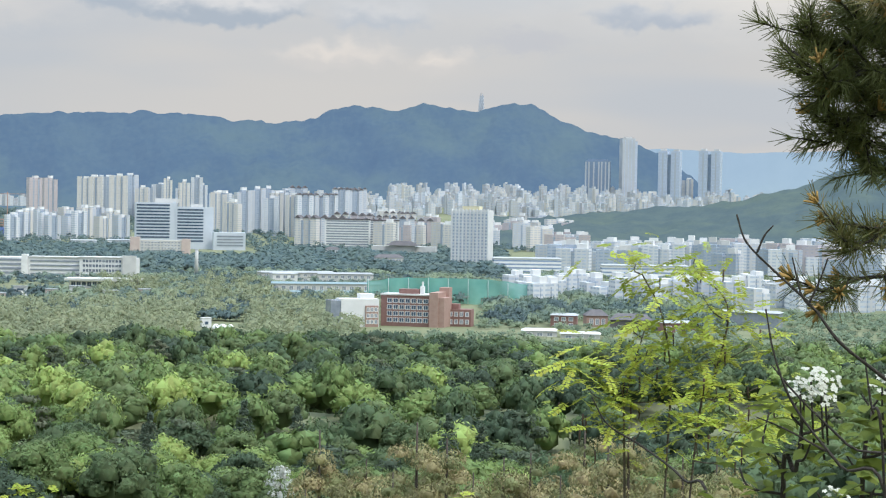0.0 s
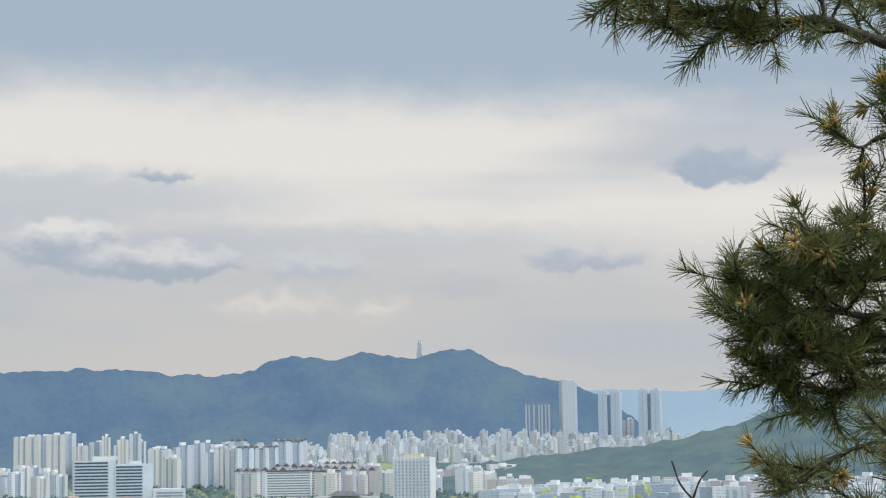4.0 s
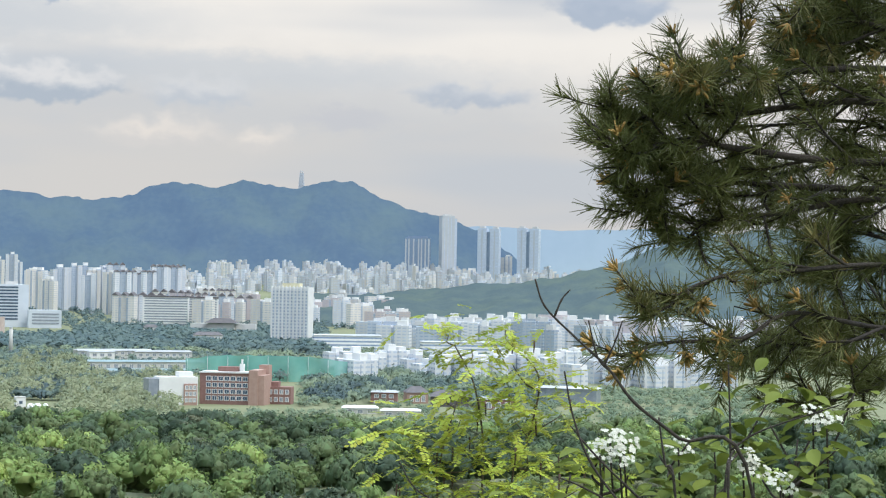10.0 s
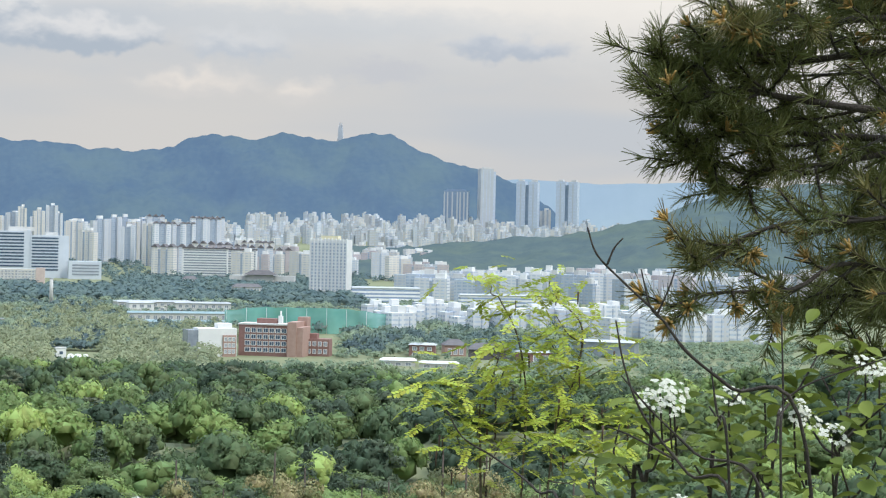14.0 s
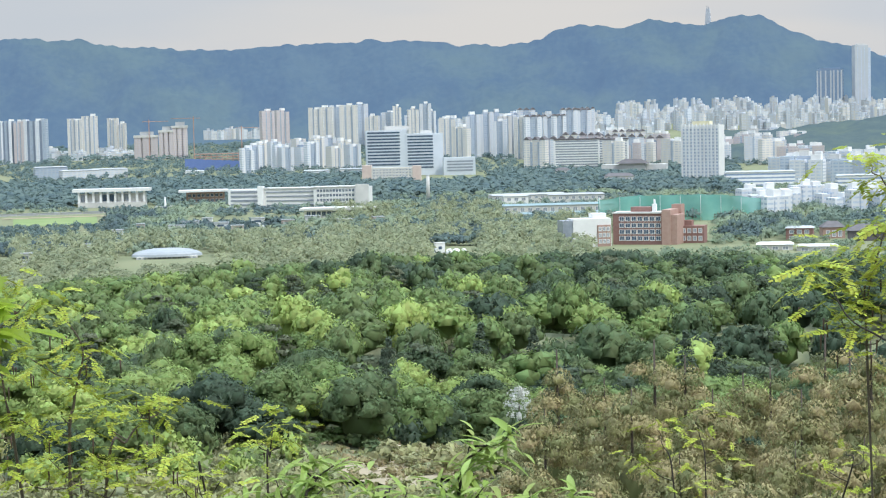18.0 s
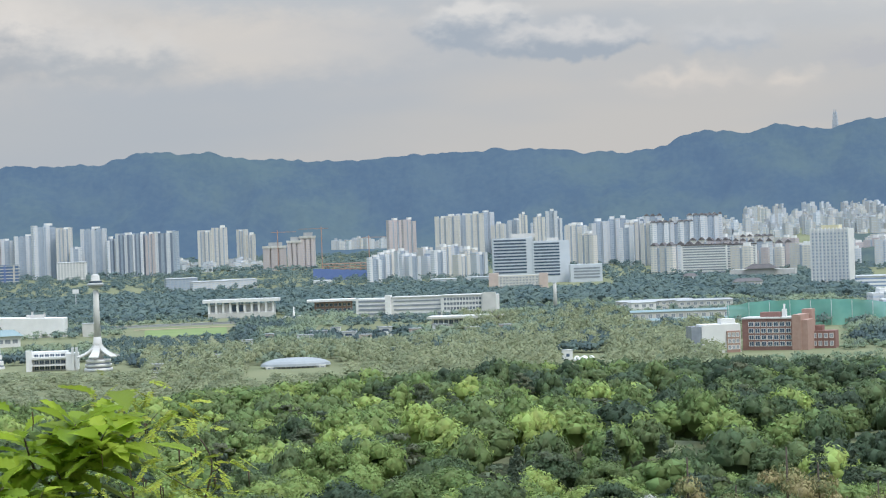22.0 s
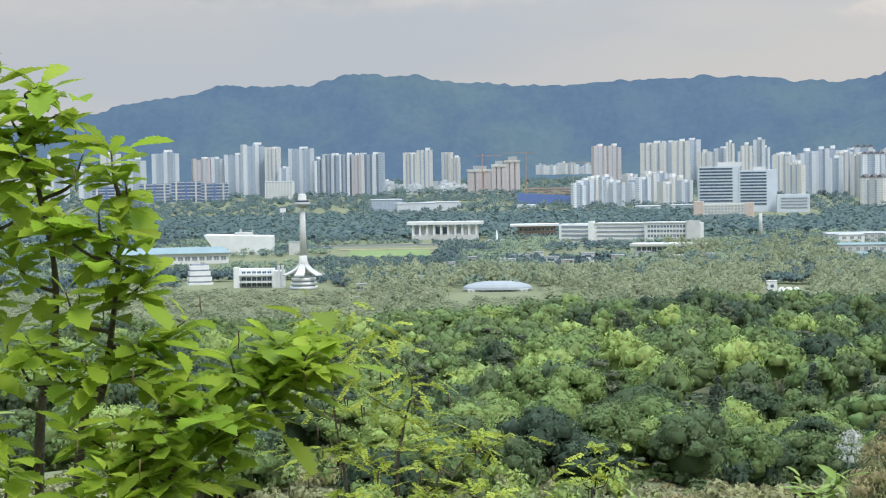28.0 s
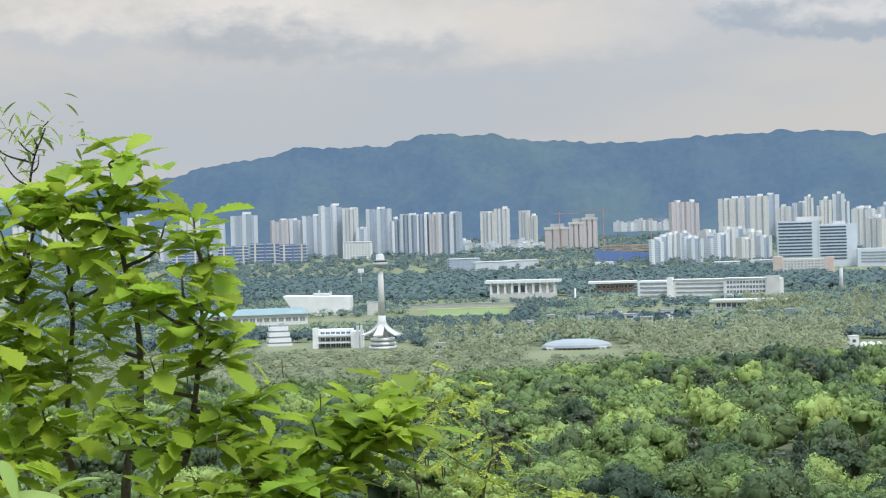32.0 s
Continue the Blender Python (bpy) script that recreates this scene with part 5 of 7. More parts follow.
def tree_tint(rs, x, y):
    az = math.degrees(math.atan2(x, y))  # tint drifts lighter to the west and darker to the east
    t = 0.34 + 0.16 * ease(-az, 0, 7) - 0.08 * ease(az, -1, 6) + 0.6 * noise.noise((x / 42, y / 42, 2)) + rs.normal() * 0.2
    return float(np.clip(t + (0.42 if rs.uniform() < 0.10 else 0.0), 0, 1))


def clump_tint(rs, x, y):
    return float(np.clip(0.5 + 1.5 * noise.noise((x / 45, y / 70, 11)) + rs.normal() * 0.12, 0, 1))


rs = np.random.default_rng(5)
# single trees of the near edge of the wood, from a few kinds
tree_kinds = []
for k in range(8):
    fir = k >= 6
    if fir:
        me = facets_mesh("crown", conifer(rs, 2.6, 9, 2200, 0.19), M["fir_leaf"])
    else:
        tri, soft, bough = crown(rs, 4.1, 5.0 + 0.3 * k, 1900, 0.2, (20, 25, 22, 26, 21, 24)[k], 1, 0.76, 0.66, (0.8, 0.7, 0.85, 0.65, 0.9, 0.75)[k])
        me = facets_mesh("crown", tri, M["wood_leaf_near"], bough, soft)
    bm = lathe(((0.22, -0.6), (0.16, 1.5), (0.07, 4.2)), 7)
    trunk = bpy.data.meshes.new("trunk")
    bm.to_mesh(trunk)
    bm.free()
    trunk.materials.append(M["bark"])
    tree_kinds.append((me, trunk, fir))
count = 0
for x, y, a, d in scatter(rs, -19, 16, 135, 264, 7.7):
    if not wooded(a, d) or count >= 290:
        continue
    count += 1
    me, trunk, fir = tree_kinds[int(rs.integers(0, 6)) if rs.uniform() > 0.05 else int(rs.integers(6, 8))]
    ob = new("conifer" if fir else "tree")
    s = rs.uniform(0.75, 1.25)
    ob.matrix_world = pose(x, y, ground_z(x, y), 0, 0, rs.uniform(0, 360)) @ Matrix.Diagonal((s, s, s * rs.uniform(0.85, 1.15), 1))
    tagged(ob, "dark conifer at the edge of the wood" if fir else "broad green tree in young leaf on the slope", "tree", "trees on the slope")
    link("trunk", trunk, None, ob)
    link("crown", me, None, ob, pos=(0, 0, 0.3))
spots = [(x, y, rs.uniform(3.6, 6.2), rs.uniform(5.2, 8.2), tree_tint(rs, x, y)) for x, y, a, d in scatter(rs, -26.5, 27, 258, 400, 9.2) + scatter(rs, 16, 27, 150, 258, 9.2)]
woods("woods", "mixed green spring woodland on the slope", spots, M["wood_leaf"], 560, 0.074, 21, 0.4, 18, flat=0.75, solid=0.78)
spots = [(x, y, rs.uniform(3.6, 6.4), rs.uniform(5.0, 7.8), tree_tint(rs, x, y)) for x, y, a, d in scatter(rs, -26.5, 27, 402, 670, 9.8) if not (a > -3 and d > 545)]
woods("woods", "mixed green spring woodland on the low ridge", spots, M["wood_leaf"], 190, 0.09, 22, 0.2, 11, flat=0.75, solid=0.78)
spots = [(x, y, rs.uniform(2.6, 3.8), rs.uniform(7.5, 10.5), rs.uniform()) for x, y, a, d in scatter(rs, -24, 23, 215, 440, 20) if patch(x, y, 70, 31) > 0.5 or (a > 3 and patch(x, y, 30, 17) > 0.4) or a > 9]
woods("woods", "dark layered pines standing among the broadleaf woods", spots, M["fir_leaf"], 420, 0.1, 26, -0.5, 12, 1, 0.32, tall=2.4)
# the plain behind: pale poplars and willows, then darker belts, haze in their leaf colours
clear_dome = lambda a, d: -8.9 < a < -6.1 and 860 < d < 955
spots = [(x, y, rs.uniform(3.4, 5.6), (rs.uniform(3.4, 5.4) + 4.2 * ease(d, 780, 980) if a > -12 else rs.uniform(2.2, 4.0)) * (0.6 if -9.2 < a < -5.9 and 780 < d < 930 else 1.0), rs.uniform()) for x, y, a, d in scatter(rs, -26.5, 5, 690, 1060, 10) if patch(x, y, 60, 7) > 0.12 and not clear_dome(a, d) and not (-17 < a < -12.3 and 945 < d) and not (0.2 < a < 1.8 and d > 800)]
woods("woods", "pale yellow-green poplars in young leaf", spots, M["hazed_pale_leaf"], 80, 0.18, 23, -0.5, 5, 1, 1.3, 0.8, 2.0, 0.5)
spots = [(x, y, rs.uniform(3.5, 6.5), rs.uniform(4.5, 8.0), clump_tint(rs, x, y)) for x, y, a, d in scatter(rs, -26.5, 16, 960, 1400, 11.5) if patch(x, y, 60, 4) > 0.28 and not (-13.2 < a < -9.2 and d > 1060) and not (-17 < a < -12.6 and d < 1045) and not (-17.5 < a < -12.6 and 1150 < d < 1400) and not (4.2 < a < 9 and d < 1150) and not (d > 1200 and -7 < a < -0.8) and not (2.4 < a < 6 and d > 1180)]
woods("woods", "dark and pale green park trees between the buildings", spots, M["hazed_park_leaf"], 70, 0.17, 24, -0.6, 4, calm=1.0)
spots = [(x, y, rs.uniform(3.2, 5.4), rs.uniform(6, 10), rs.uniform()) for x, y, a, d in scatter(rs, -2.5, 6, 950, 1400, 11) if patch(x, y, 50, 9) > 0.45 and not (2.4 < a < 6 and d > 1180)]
woods("woods", "pale green poplars round the sheds", spots, M["hazed_pale_leaf"], 110, 0.16, 27, -0.4, 5, 1, 1.3, 0.8, 2.0, 0.5)
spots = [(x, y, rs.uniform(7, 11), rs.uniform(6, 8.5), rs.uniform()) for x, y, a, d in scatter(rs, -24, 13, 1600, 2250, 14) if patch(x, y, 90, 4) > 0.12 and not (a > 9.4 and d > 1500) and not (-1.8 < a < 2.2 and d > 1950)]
woods("woods", "dark tree belt before the city", spots, M["hazed_dark_leaf"], 18, 0.24, 25, -0.6, 3, calm=1.6, solid=0.75)
spots = [(x, y, rs.uniform(2.2, 3.6), rs.uniform(2.6, 4.4), rs.uniform()) for x, y, a, d in scatter(rs, -13.4, -9.0, 1010, 1270, 10) if patch(x, y, 40, 5) > 0.3]
woods("woods", "dark bushes before the playing field", spots, M["hazed_dark_leaf"], 40, 0.2, 35, -0.3, 5, calm=0.8)
spots = [(x, y, rs.uniform(2.5, 4.5), rs.uniform(2.4, 4.6), rs.uniform()) for x, y, a, d in scatter(rs, 3, 24, 690, 1130, 9.5) if patch(x, y, 55, 8) > 0.25 and not (3.8 < a < 8.7 and d > 870) and not (10 < a < 17.5 and d > 850 and patch(x, y, 30, 2) < 0.5)]
woods("woods", "soft green trees among the low houses", spots, M["hazed_mid_leaf"], 30, 0.18, 36, -0.3, 4, calm=1.0)
spots = [(x, y, rs.uniform(2.2, 3.8), rs.uniform(2.4, 4.2), rs.uniform()) for x, y, a, d in scatter(rs, 9, 24, 1280, 1690, 13) if patch(x, y, 45, 12) > 0.25]
woods("woods", "street trees between the slab blocks", spots, M["hazed_mid_leaf"], 25, 0.19, 37, -0.3, 4, calm=0.9)
spots = [(x, y, rs.uniform(3.5, 6), rs.uniform(3.6, 6.0), clump_tint(rs, x, y)) for x, y, a, d in scatter(rs, -24, 12, 1330, 1620, 12.5) if patch(x, y, 70, 24) > 0.2 and not (-12.6 < a < -9.2 and d < 1475) and not (-10.2 < a < -7.9 and d > 1480)]
woods("woods", "small dark trees round the college", spots, M["hazed_park_leaf"], 24, 0.18, 29, -0.5, 3, calm=1.6)
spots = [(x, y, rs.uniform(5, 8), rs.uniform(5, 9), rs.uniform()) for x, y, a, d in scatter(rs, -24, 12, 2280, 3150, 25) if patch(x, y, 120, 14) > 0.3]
woods("woods", "dark trees between the estates", spots, M["hazed_dark_leaf"], 16, 0.2, 28, -0.6, 3, calm=2.2)

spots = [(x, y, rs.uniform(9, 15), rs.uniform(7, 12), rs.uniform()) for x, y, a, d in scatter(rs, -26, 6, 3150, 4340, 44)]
woods("woods", "far woods at the mountain foot", spots, M["hazed_dark_leaf"], 10, 0.24, 30, -1, 3, calm=2.2)
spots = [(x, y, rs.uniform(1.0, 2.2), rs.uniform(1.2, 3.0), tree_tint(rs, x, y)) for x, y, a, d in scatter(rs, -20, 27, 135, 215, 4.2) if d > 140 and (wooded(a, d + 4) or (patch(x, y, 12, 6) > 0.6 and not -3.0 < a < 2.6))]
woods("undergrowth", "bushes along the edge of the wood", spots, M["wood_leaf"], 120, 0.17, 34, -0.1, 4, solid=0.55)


def small_tree(name, az, d, r, h, material, label, trunk_h=1.0, n=1600, size=0.14, group=""):
    p = at(az, d)
    ob = new(name)
    ob.matrix_world = pose(p.x, p.y, ground_z(p.x, p.y), 0, 0, az * 37)
    part("trunk", lathe(((0.03 * h, -0.5), (0.02 * h, trunk_h), (0.008 * h, trunk_h + h * 0.6)), 7), M["bark"], ob)
    tri, soft, bough = crown(np.random.default_rng(int(abs(az) * 100 + d)), r, h, n, size, 16, 1, 0.3)
    link("crown", facets_mesh("crown", tri, material, bough, soft), None, ob, pos=(0, 0, trunk_h))
    return tagged(ob, label, "tree", group)


for az, d, r, h in ((2.85, 184, 1.5, 5.6), (-7.45, 480, 2.6, 3.6), (-7.1, 484, 1.8, 3.0), (-5.4, 470, 2.0, 3.0)):
    small_tree("blossoming_tree", az, d, r, h, M["blossom"], "small tree covered in white blossom", 1.4, 620, 0.13, "blossoming trees")
def bristly(rs, r, h, n, size):
    """A young pine's crown: bushy clumps of needles on rising boughs, with upright candles."""
    tri, soft, bough = crown(rs, r, h, n, size, 24, 1, 0.5, 0.78, 0.85)
    c = tri[:n].mean(axis=1, keepdims=True)
    tri[:n] = c + (tri[:n] - c) * np.array([0.75, 0.75, 1.3]) + 0.5 * (tri[:n] - c)[:, :, 2:] * rs.normal(size=(n, 1, 3)) * np.array([1, 1, 0])
    return tri, soft, bough


def young_pine(az, d, r, h):
    p = at(az, d)
    ob = new("young_pine")
    ob.matrix_world = pose(p.x, p.y, ground_z(p.x, p.y), 0, 0, az * 37)
    part("trunk", lathe(((0.012 * h, -0.3), (0.01 * h, h * 0.5), (0.004 * h, h * 0.95)), 7), M["bark"], ob)
    tri, soft, bough = bristly(np.random.default_rng(int(az * 100 + d)), r, h, 5200, 0.085)
    link("crown", facets_mesh("crown", tri, M["brown_pine"], bough, soft), None, ob)
    return tagged(ob, "young pine brown with upright flower candles", "tree", "young pines on the slope")


for az, d, r, h in ((4.0, 96, 2.0, 6.6), (5.4, 92, 2.3, 5.6), (6.9, 100, 2.6, 7.0), (8.6, 90, 2.1, 5.2), (10.3, 96, 2.4, 6.0), (11.9, 104, 2.6, 7.4), (13.2, 92, 2.3, 7.0), (3.0, 84, 1.8, 2.8), (5.0, 78, 2.0, 2.6), (7.6, 80, 2.2, 3.2), (9.6, 76, 2.0, 2.4), (14.8, 84, 2.2, 6.0), (11.0, 80, 2.2, 3.6), (13.0, 78, 2.0, 3.8)):
    young_pine(az, d, r * 0.95, h * 1.45)
for az, d, r, h in ((3.6, 88, 1.9, 4.6), (6.2, 86, 2.2, 5.2), (7.8, 94, 2.4, 6.4), (9.5, 98, 2.4, 5.8), (11.2, 88, 2.2, 5.2), (12.6, 96, 2.4, 6.8), (4.6, 70, 1.8, 2.4), (8.6, 68, 1.9, 2.4), (12.0, 66, 1.9, 2.6), (14.2, 70, 2.0, 4.4), (15.8, 92, 2.4, 6.4)):
    young_pine(az, d, r * 0.95, h * 1.45)

# ---- plants close to the viewer ----
def sp(az, el, d):
    """A place by heading, elevation angle and distance from the viewer."""
    return at(az, d * math.cos(radians(el)), EYE + d * math.sin(radians(el)))


def along(points, steps):
    """A smooth line through the points."""
    pts = [points[0] * 2 - points[1], *points, points[-1] * 2 - points[-2]]
    out = []
    for i in range(len(points) - 1):
        p0, p1, p2, p3 = pts[i:i + 4]
        for k in range(steps):
            t = k / steps
            out.append(0.5 * ((2 * p1) + (p2 - p0) * t + (2 * p0 - 5 * p1 + 4 * p2 - p3) * t * t + (3 * p1 - p0 - 3 * p2 + p3) * t ** 3))
    return out + [points[-1]]


def tube(bm, line, r0, r1, sides=6, rng=None):
    loops = []
    n = len(line)
    for i, p in enumerate(line):
        t = (line[min(n - 1, i + 1)] - line[max(0, i - 1)]).normalized()
        a = t.cross(Vector((0.3, 0.2, 1))).normalized()
        b = t.cross(a)
        r = r0 + (r1 - r0) * i / (n - 1)
        if rng:
            r *= 0.85 + 0.3 * rng.random()
        loops.append([bm.verts.new(p + (a * math.cos(6.2832 * k / sides) + b * math.sin(6.2832 * k / sides)) * r) for k in range(sides)])
    for u, v in zip(loops[:-1], loops[1:]):
        for k in range(sides):
            bm.faces.new((u[k], u[(k + 1) % sides], v[(k + 1) % sides], v[k])).smooth = True
    bm.faces.new(loops[0][::-1])
    bm.faces.new(loops[-1])


def turned(pos, axis, spin, s=1.0):
    """A pose whose local y runs along axis."""
    q = axis.normalized().to_track_quat("Y", "Z").to_matrix().to_4x4()
    return Matrix.Translation(pos) @ q @ Matrix.Rotation(spin, 4, "Y") @ Matrix.Diagonal((s, s, s, 1))


def put(name, me, parent, m, label=""):
    ob = new(name, me)
    ob.parent = parent
    ob.matrix_local = m
    return tagged(ob, label) if label else ob


def rooted(name, az, d, label, category):
    ob = new(name)
    p = at(az, d)
    ob.location = (p.x, p.y, ground_z(p.x, p.y))
    return tagged(ob, label, category)


M["plain_path"] = weathered("sandy_path", (0.50, 0.45, 0.36), (0.6, 0.55, 0.45), 0.3, 0.95)
M["needle"] = foliage("pine_needles", (0.080, 0.094, 0.036), (0.112, 0.122, 0.044), (0.18, 0.155, 0.062), by_object=True, through_light=0.2, rough=0.45)
M["cone"] = weathered("orange_pine_flowers", (0.26, 0.15, 0.04), (0.40, 0.26, 0.08), 30, 0.8, 0.3, 5, 0.25)
M["oak_bark"] = weathered("young_oak_bark", (0.075, 0.058, 0.042), (0.15, 0.12, 0.09), 14, 0.9, 0.5)
M["twig"] = weathered("dark_twig_bark", (0.022, 0.018, 0.015), (0.05, 0.04, 0.032), 20, 0.95, 0.4)
M["oak_leaf"] = foliage("young_oak_leaves", (0.235, 0.33, 0.04), (0.315, 0.42, 0.048), (0.43, 0.53, 0.068), by_object=True, through_light=0.55, rough=0.4)
M["locust_leaf"] = foliage("locust_leaves", (0.27, 0.325, 0.05), (0.345, 0.395, 0.06), (0.43, 0.465, 0.08), by_object=True, through_light=0.4, rough=0.55)
M["shrub_leaf"] = foliage("shrub_leaves", (0.10, 0.14, 0.03), (0.14, 0.19, 0.038), (0.20, 0.25, 0.05), by_object=True, through_light=0.35, rough=0.5)
M["pale_long_leaf"] = foliage("long_pale_leaves", (0.22, 0.31, 0.07), (0.26, 0.35, 0.09), (0.31, 0.39, 0.12), by_object=True, through_light=0.35, rough=0.45)
M["petal"] = weathered("white_petals", (0.40, 0.41, 0.33), (0.50, 0.50, 0.42), 20, 0.6, 0, 4)
M["pod"] = weathered("dry_dark_pods", (0.04, 0.025, 0.018), (0.09, 0.055, 0.035), 15, 0.8)
M["catkin"] = weathered("brown_catkins", (0.10, 0.06, 0.03), (0.16, 0.10, 0.05), 15, 0.9)
M["scrub_leaf"] = foliage("grey_green_scrub", (0.21, 0.23, 0.12), (0.29, 0.29, 0.15), (0.36, 0.36, 0.17))
M["dry_grass"] = foliage("dry_grass", (0.26, 0.24, 0.12), (0.35, 0.29, 0.17), (0.22, 0.26, 0.10))


def tuft_mesh(rs, n, long):
    """Needles round the end of a shoot that runs along y."""
    base = rs.uniform(-0.07, 0.012, n)
    ang = rs.uniform(0, 6.28, n)
    tilt = np.radians(np.clip(70 - (base + 0.07) / 0.082 * 42 + rs.normal(size=n) * 12, 4, 95))
    way = np.stack([np.sin(tilt) * np.cos(ang), np.cos(tilt), np.sin(tilt) * np.sin(ang)], 1)
    p0 = np.stack([np.zeros(n), base, np.zeros(n)], 1)
    ln = long * rs.uniform(0.7, 1.1, (n, 1))
    side = np.cross(way, rs.normal(size=(n, 3)))
    side /= np.linalg.norm(side, axis=1)[:, None]
    p1 = p0 + way * ln + np.array([0, 0, -0.006])
    w = 0.0014
    return facets_mesh("needle_tuft", np.stack([p0 - side * w, p0 + side * w, p1 + side * w * 0.5, p1 - side * w * 0.5], 1), M["needle"])


def flower_candle(rs):
    bm = bmesh.new()
    for _ in range(9):
        a, t = rs.uniform(0, 6.28), rs.uniform(0.2, 0.9)
        w = Vector((math.sin(t) * math.cos(a), math.cos(t), math.sin(t) * math.sin(a)))
        tube(bm, [w * 0.004, w * 0.02, w * rs.uniform(0.03, 0.042)], 0.004, 0.0028, 5)
    me = bpy.data.meshes.new("flower_candle")
    bm.to_mesh(me)
    bm.free()
    me.materials.append(M["cone"])
    return me


def pine():
    rng, rs = random.Random(3), np.random.default_rng(3)
    ob = new("pine_tree")
    foot = at(29, 5.4)
    foot.z = ground_z(foot.x, foot.y)
    ob.location = foot
    tagged(ob, "dark green pine with long branches and orange flower candles", "pine tree")
    bm = bmesh.new()
    tube(bm, along([Vector((0, 0, -0.3)), Vector((0.05, 0, 1.6)), Vector((-0.02, 0.05, 3.2)), Vector((0.05, 0, 5.2))], 6), 0.13, 0.07, 10, rng)
    part("trunk", bm, M["bark"], ob)
    tufts = [tuft_mesh(rs, 58, 0.064) for _ in range(6)]
    candles = [flower_candle(rs) for _ in range(3)]
    inner, placed = [], 0
    limbs = (  # heading, elevation and distance along each limb; shoots; radius; share of flower candles
        ([(28.4, 0.2, 5.0), (23.2, 0.3, 4.8), (20.5, -0.2, 4.6), (18.6, -0.5, 4.5)], 14, 0.0065, 0.3),
        ([(28.4, -0.9, 5.0), (23.4, -0.9, 4.8), (20.6, -1.8, 4.6), (18.4, -2.3, 4.5)], 14, 0.0065, 0.3),
        ([(28.6, 11.4, 5.3), (25.5, 11.6, 5.1), (21.9, 12.0, 4.9), (19.4, 12.5, 4.85), (16.9, 12.8, 4.8), (15.7, 13.2, 4.7), (15.0, 13.6, 4.7)], 32, 0.019, 0.15),
        ([(19.4, 12.5, 4.85), (18.8, 13.4, 4.85), (17.8, 14.4, 4.8), (17.2, 15.2, 4.8)], 12, 0.006, 0.15),
        ([(21.0, 12.2, 4.9), (20.7, 13.4, 4.9), (20.1, 14.8, 4.9), (19.7, 15.8, 4.9)], 12, 0.006, 0.1),
        ([(16.9, 12.8, 4.8), (16.3, 13.8, 4.75), (15.9, 14.8, 4.7)], 7, 0.005, 0.1),
        ([(19.6, 12.4, 4.85), (18.6, 12.1, 4.8), (17.4, 12.0, 4.75)], 5, 0.005, 0.0),
        ([(28.6, 12.6, 5.3), (25.0, 12.8, 5.2), (22.4, 12.9, 5.1)], 20, 0.010, 0.15),
        ([(28.4, 9.0, 5.3), (24.6, 9.2, 5.0), (22.4, 9.1, 4.9), (20.9, 9.4, 4.7)], 12, 0.008, 0.6),
        ([(28.4, 10.2, 5.4), (25.2, 10.4, 5.3), (22.9, 10.3, 5.2)], 20, 0.009, 0.3),
        ([(28.4, 7.4, 5.3), (25.0, 7.6, 5.2), (22.8, 7.4, 5.1)], 20, 0.010, 0.3),
        ([(28.4, 6.0, 5.2), (22.5, 6.1, 5.0), (21.0, 5.9, 4.8), (20.2, 5.9, 4.7)], 26, 0.010, 0.35),
        ([(28.4, 4.8, 5.2), (21.5, 4.9, 5.0), (19.4, 5.1, 4.9), (18.0, 4.9, 4.8)], 36, 0.011, 0.35),
        ([(28.4, 3.8, 5.1), (21.6, 3.9, 4.9), (19.4, 4.0, 4.8), (18.0, 4.0, 4.7)], 34, 0.011, 0.35),
        ([(28.4, 2.8, 5.2), (21.5, 2.9, 5.0), (19.7, 2.9, 4.9), (18.5, 2.6, 4.8)], 30, 0.010, 0.35),
        ([(28.4, 1.8, 5.2), (23.0, 2.0, 5.0), (20.8, 1.7, 4.9), (19.6, 1.4, 4.9)], 22, 0.009, 0.4),
        ([(28.4, -1.6, 5.1), (24.2, -1.8, 5.0), (21.6, -2.5, 5.0)], 20, 0.008, 0.25),
        ([(28.4, -3.0, 5.1), (25.2, -3.2, 5.0), (23.0, -3.4, 5.0)], 16, 0.008, 0.2)) + tuple(
        ([(28.4, e, 5.6), (25.0, e + 0.3, 5.6), (tip, e + 0.1, 5.5)], 18, 0.007, 0.0) for e, tip in ((10.9, 23.2), (9.2, 23.8), (7.6, 24.0), (6.4, 23.0), (5.3, 21.4), (4.4, 20.2), (3.3, 20.2), (2.0, 22.0), (0.2, 23.6), (-1.3, 23.6), (-2.6, 24.2), (8.4, 24.6), (6.9, 24.0), (1.2, 24.5)))
    for way, shoots, r0, flowers in limbs:
        pts = [sp(*q) - foot for q in way]
        pts = [pts[0]] + [pts[i].lerp(pts[i + 1], 0.5 * k) + Vector((0, 0, rng.uniform(-0.05, 0.05) if k else 0.0)) for i in range(len(pts) - 1) for k in (0, 1)][1:] + [pts[-1]]
        line = along(pts, 6)
        dense = 0.95 if not flowers else 0.85 if r0 > 0.006 else 0.25
        bm = bmesh.new()
        tube(bm, line, r0, 0.0035, 7, rng)
        stem = bm
        limb = part("branch", bm, M["twig"], ob) if flowers else None
        n = len(line)
        for k in range(shoots):
            u = 0.04 + 0.96 * (k + rng.random()) / shoots
            i = min(n - 2, int(u * (n - 1)))
            p, t = line[i], (line[i + 1] - line[i]).normalized()
            tip_share = max(0.0, (u - 0.9) * 10)
            side = Vector((rng.uniform(-1, 1), rng.uniform(-1, 1), rng.uniform(-0.75, 0.95)))
            way2 = (t * (0.75 + tip_share) + side * (1 - 0.6 * tip_share)).normalized()
            ln = rng.uniform(0.07, 0.24) * (1.15 - 0.8 * u)
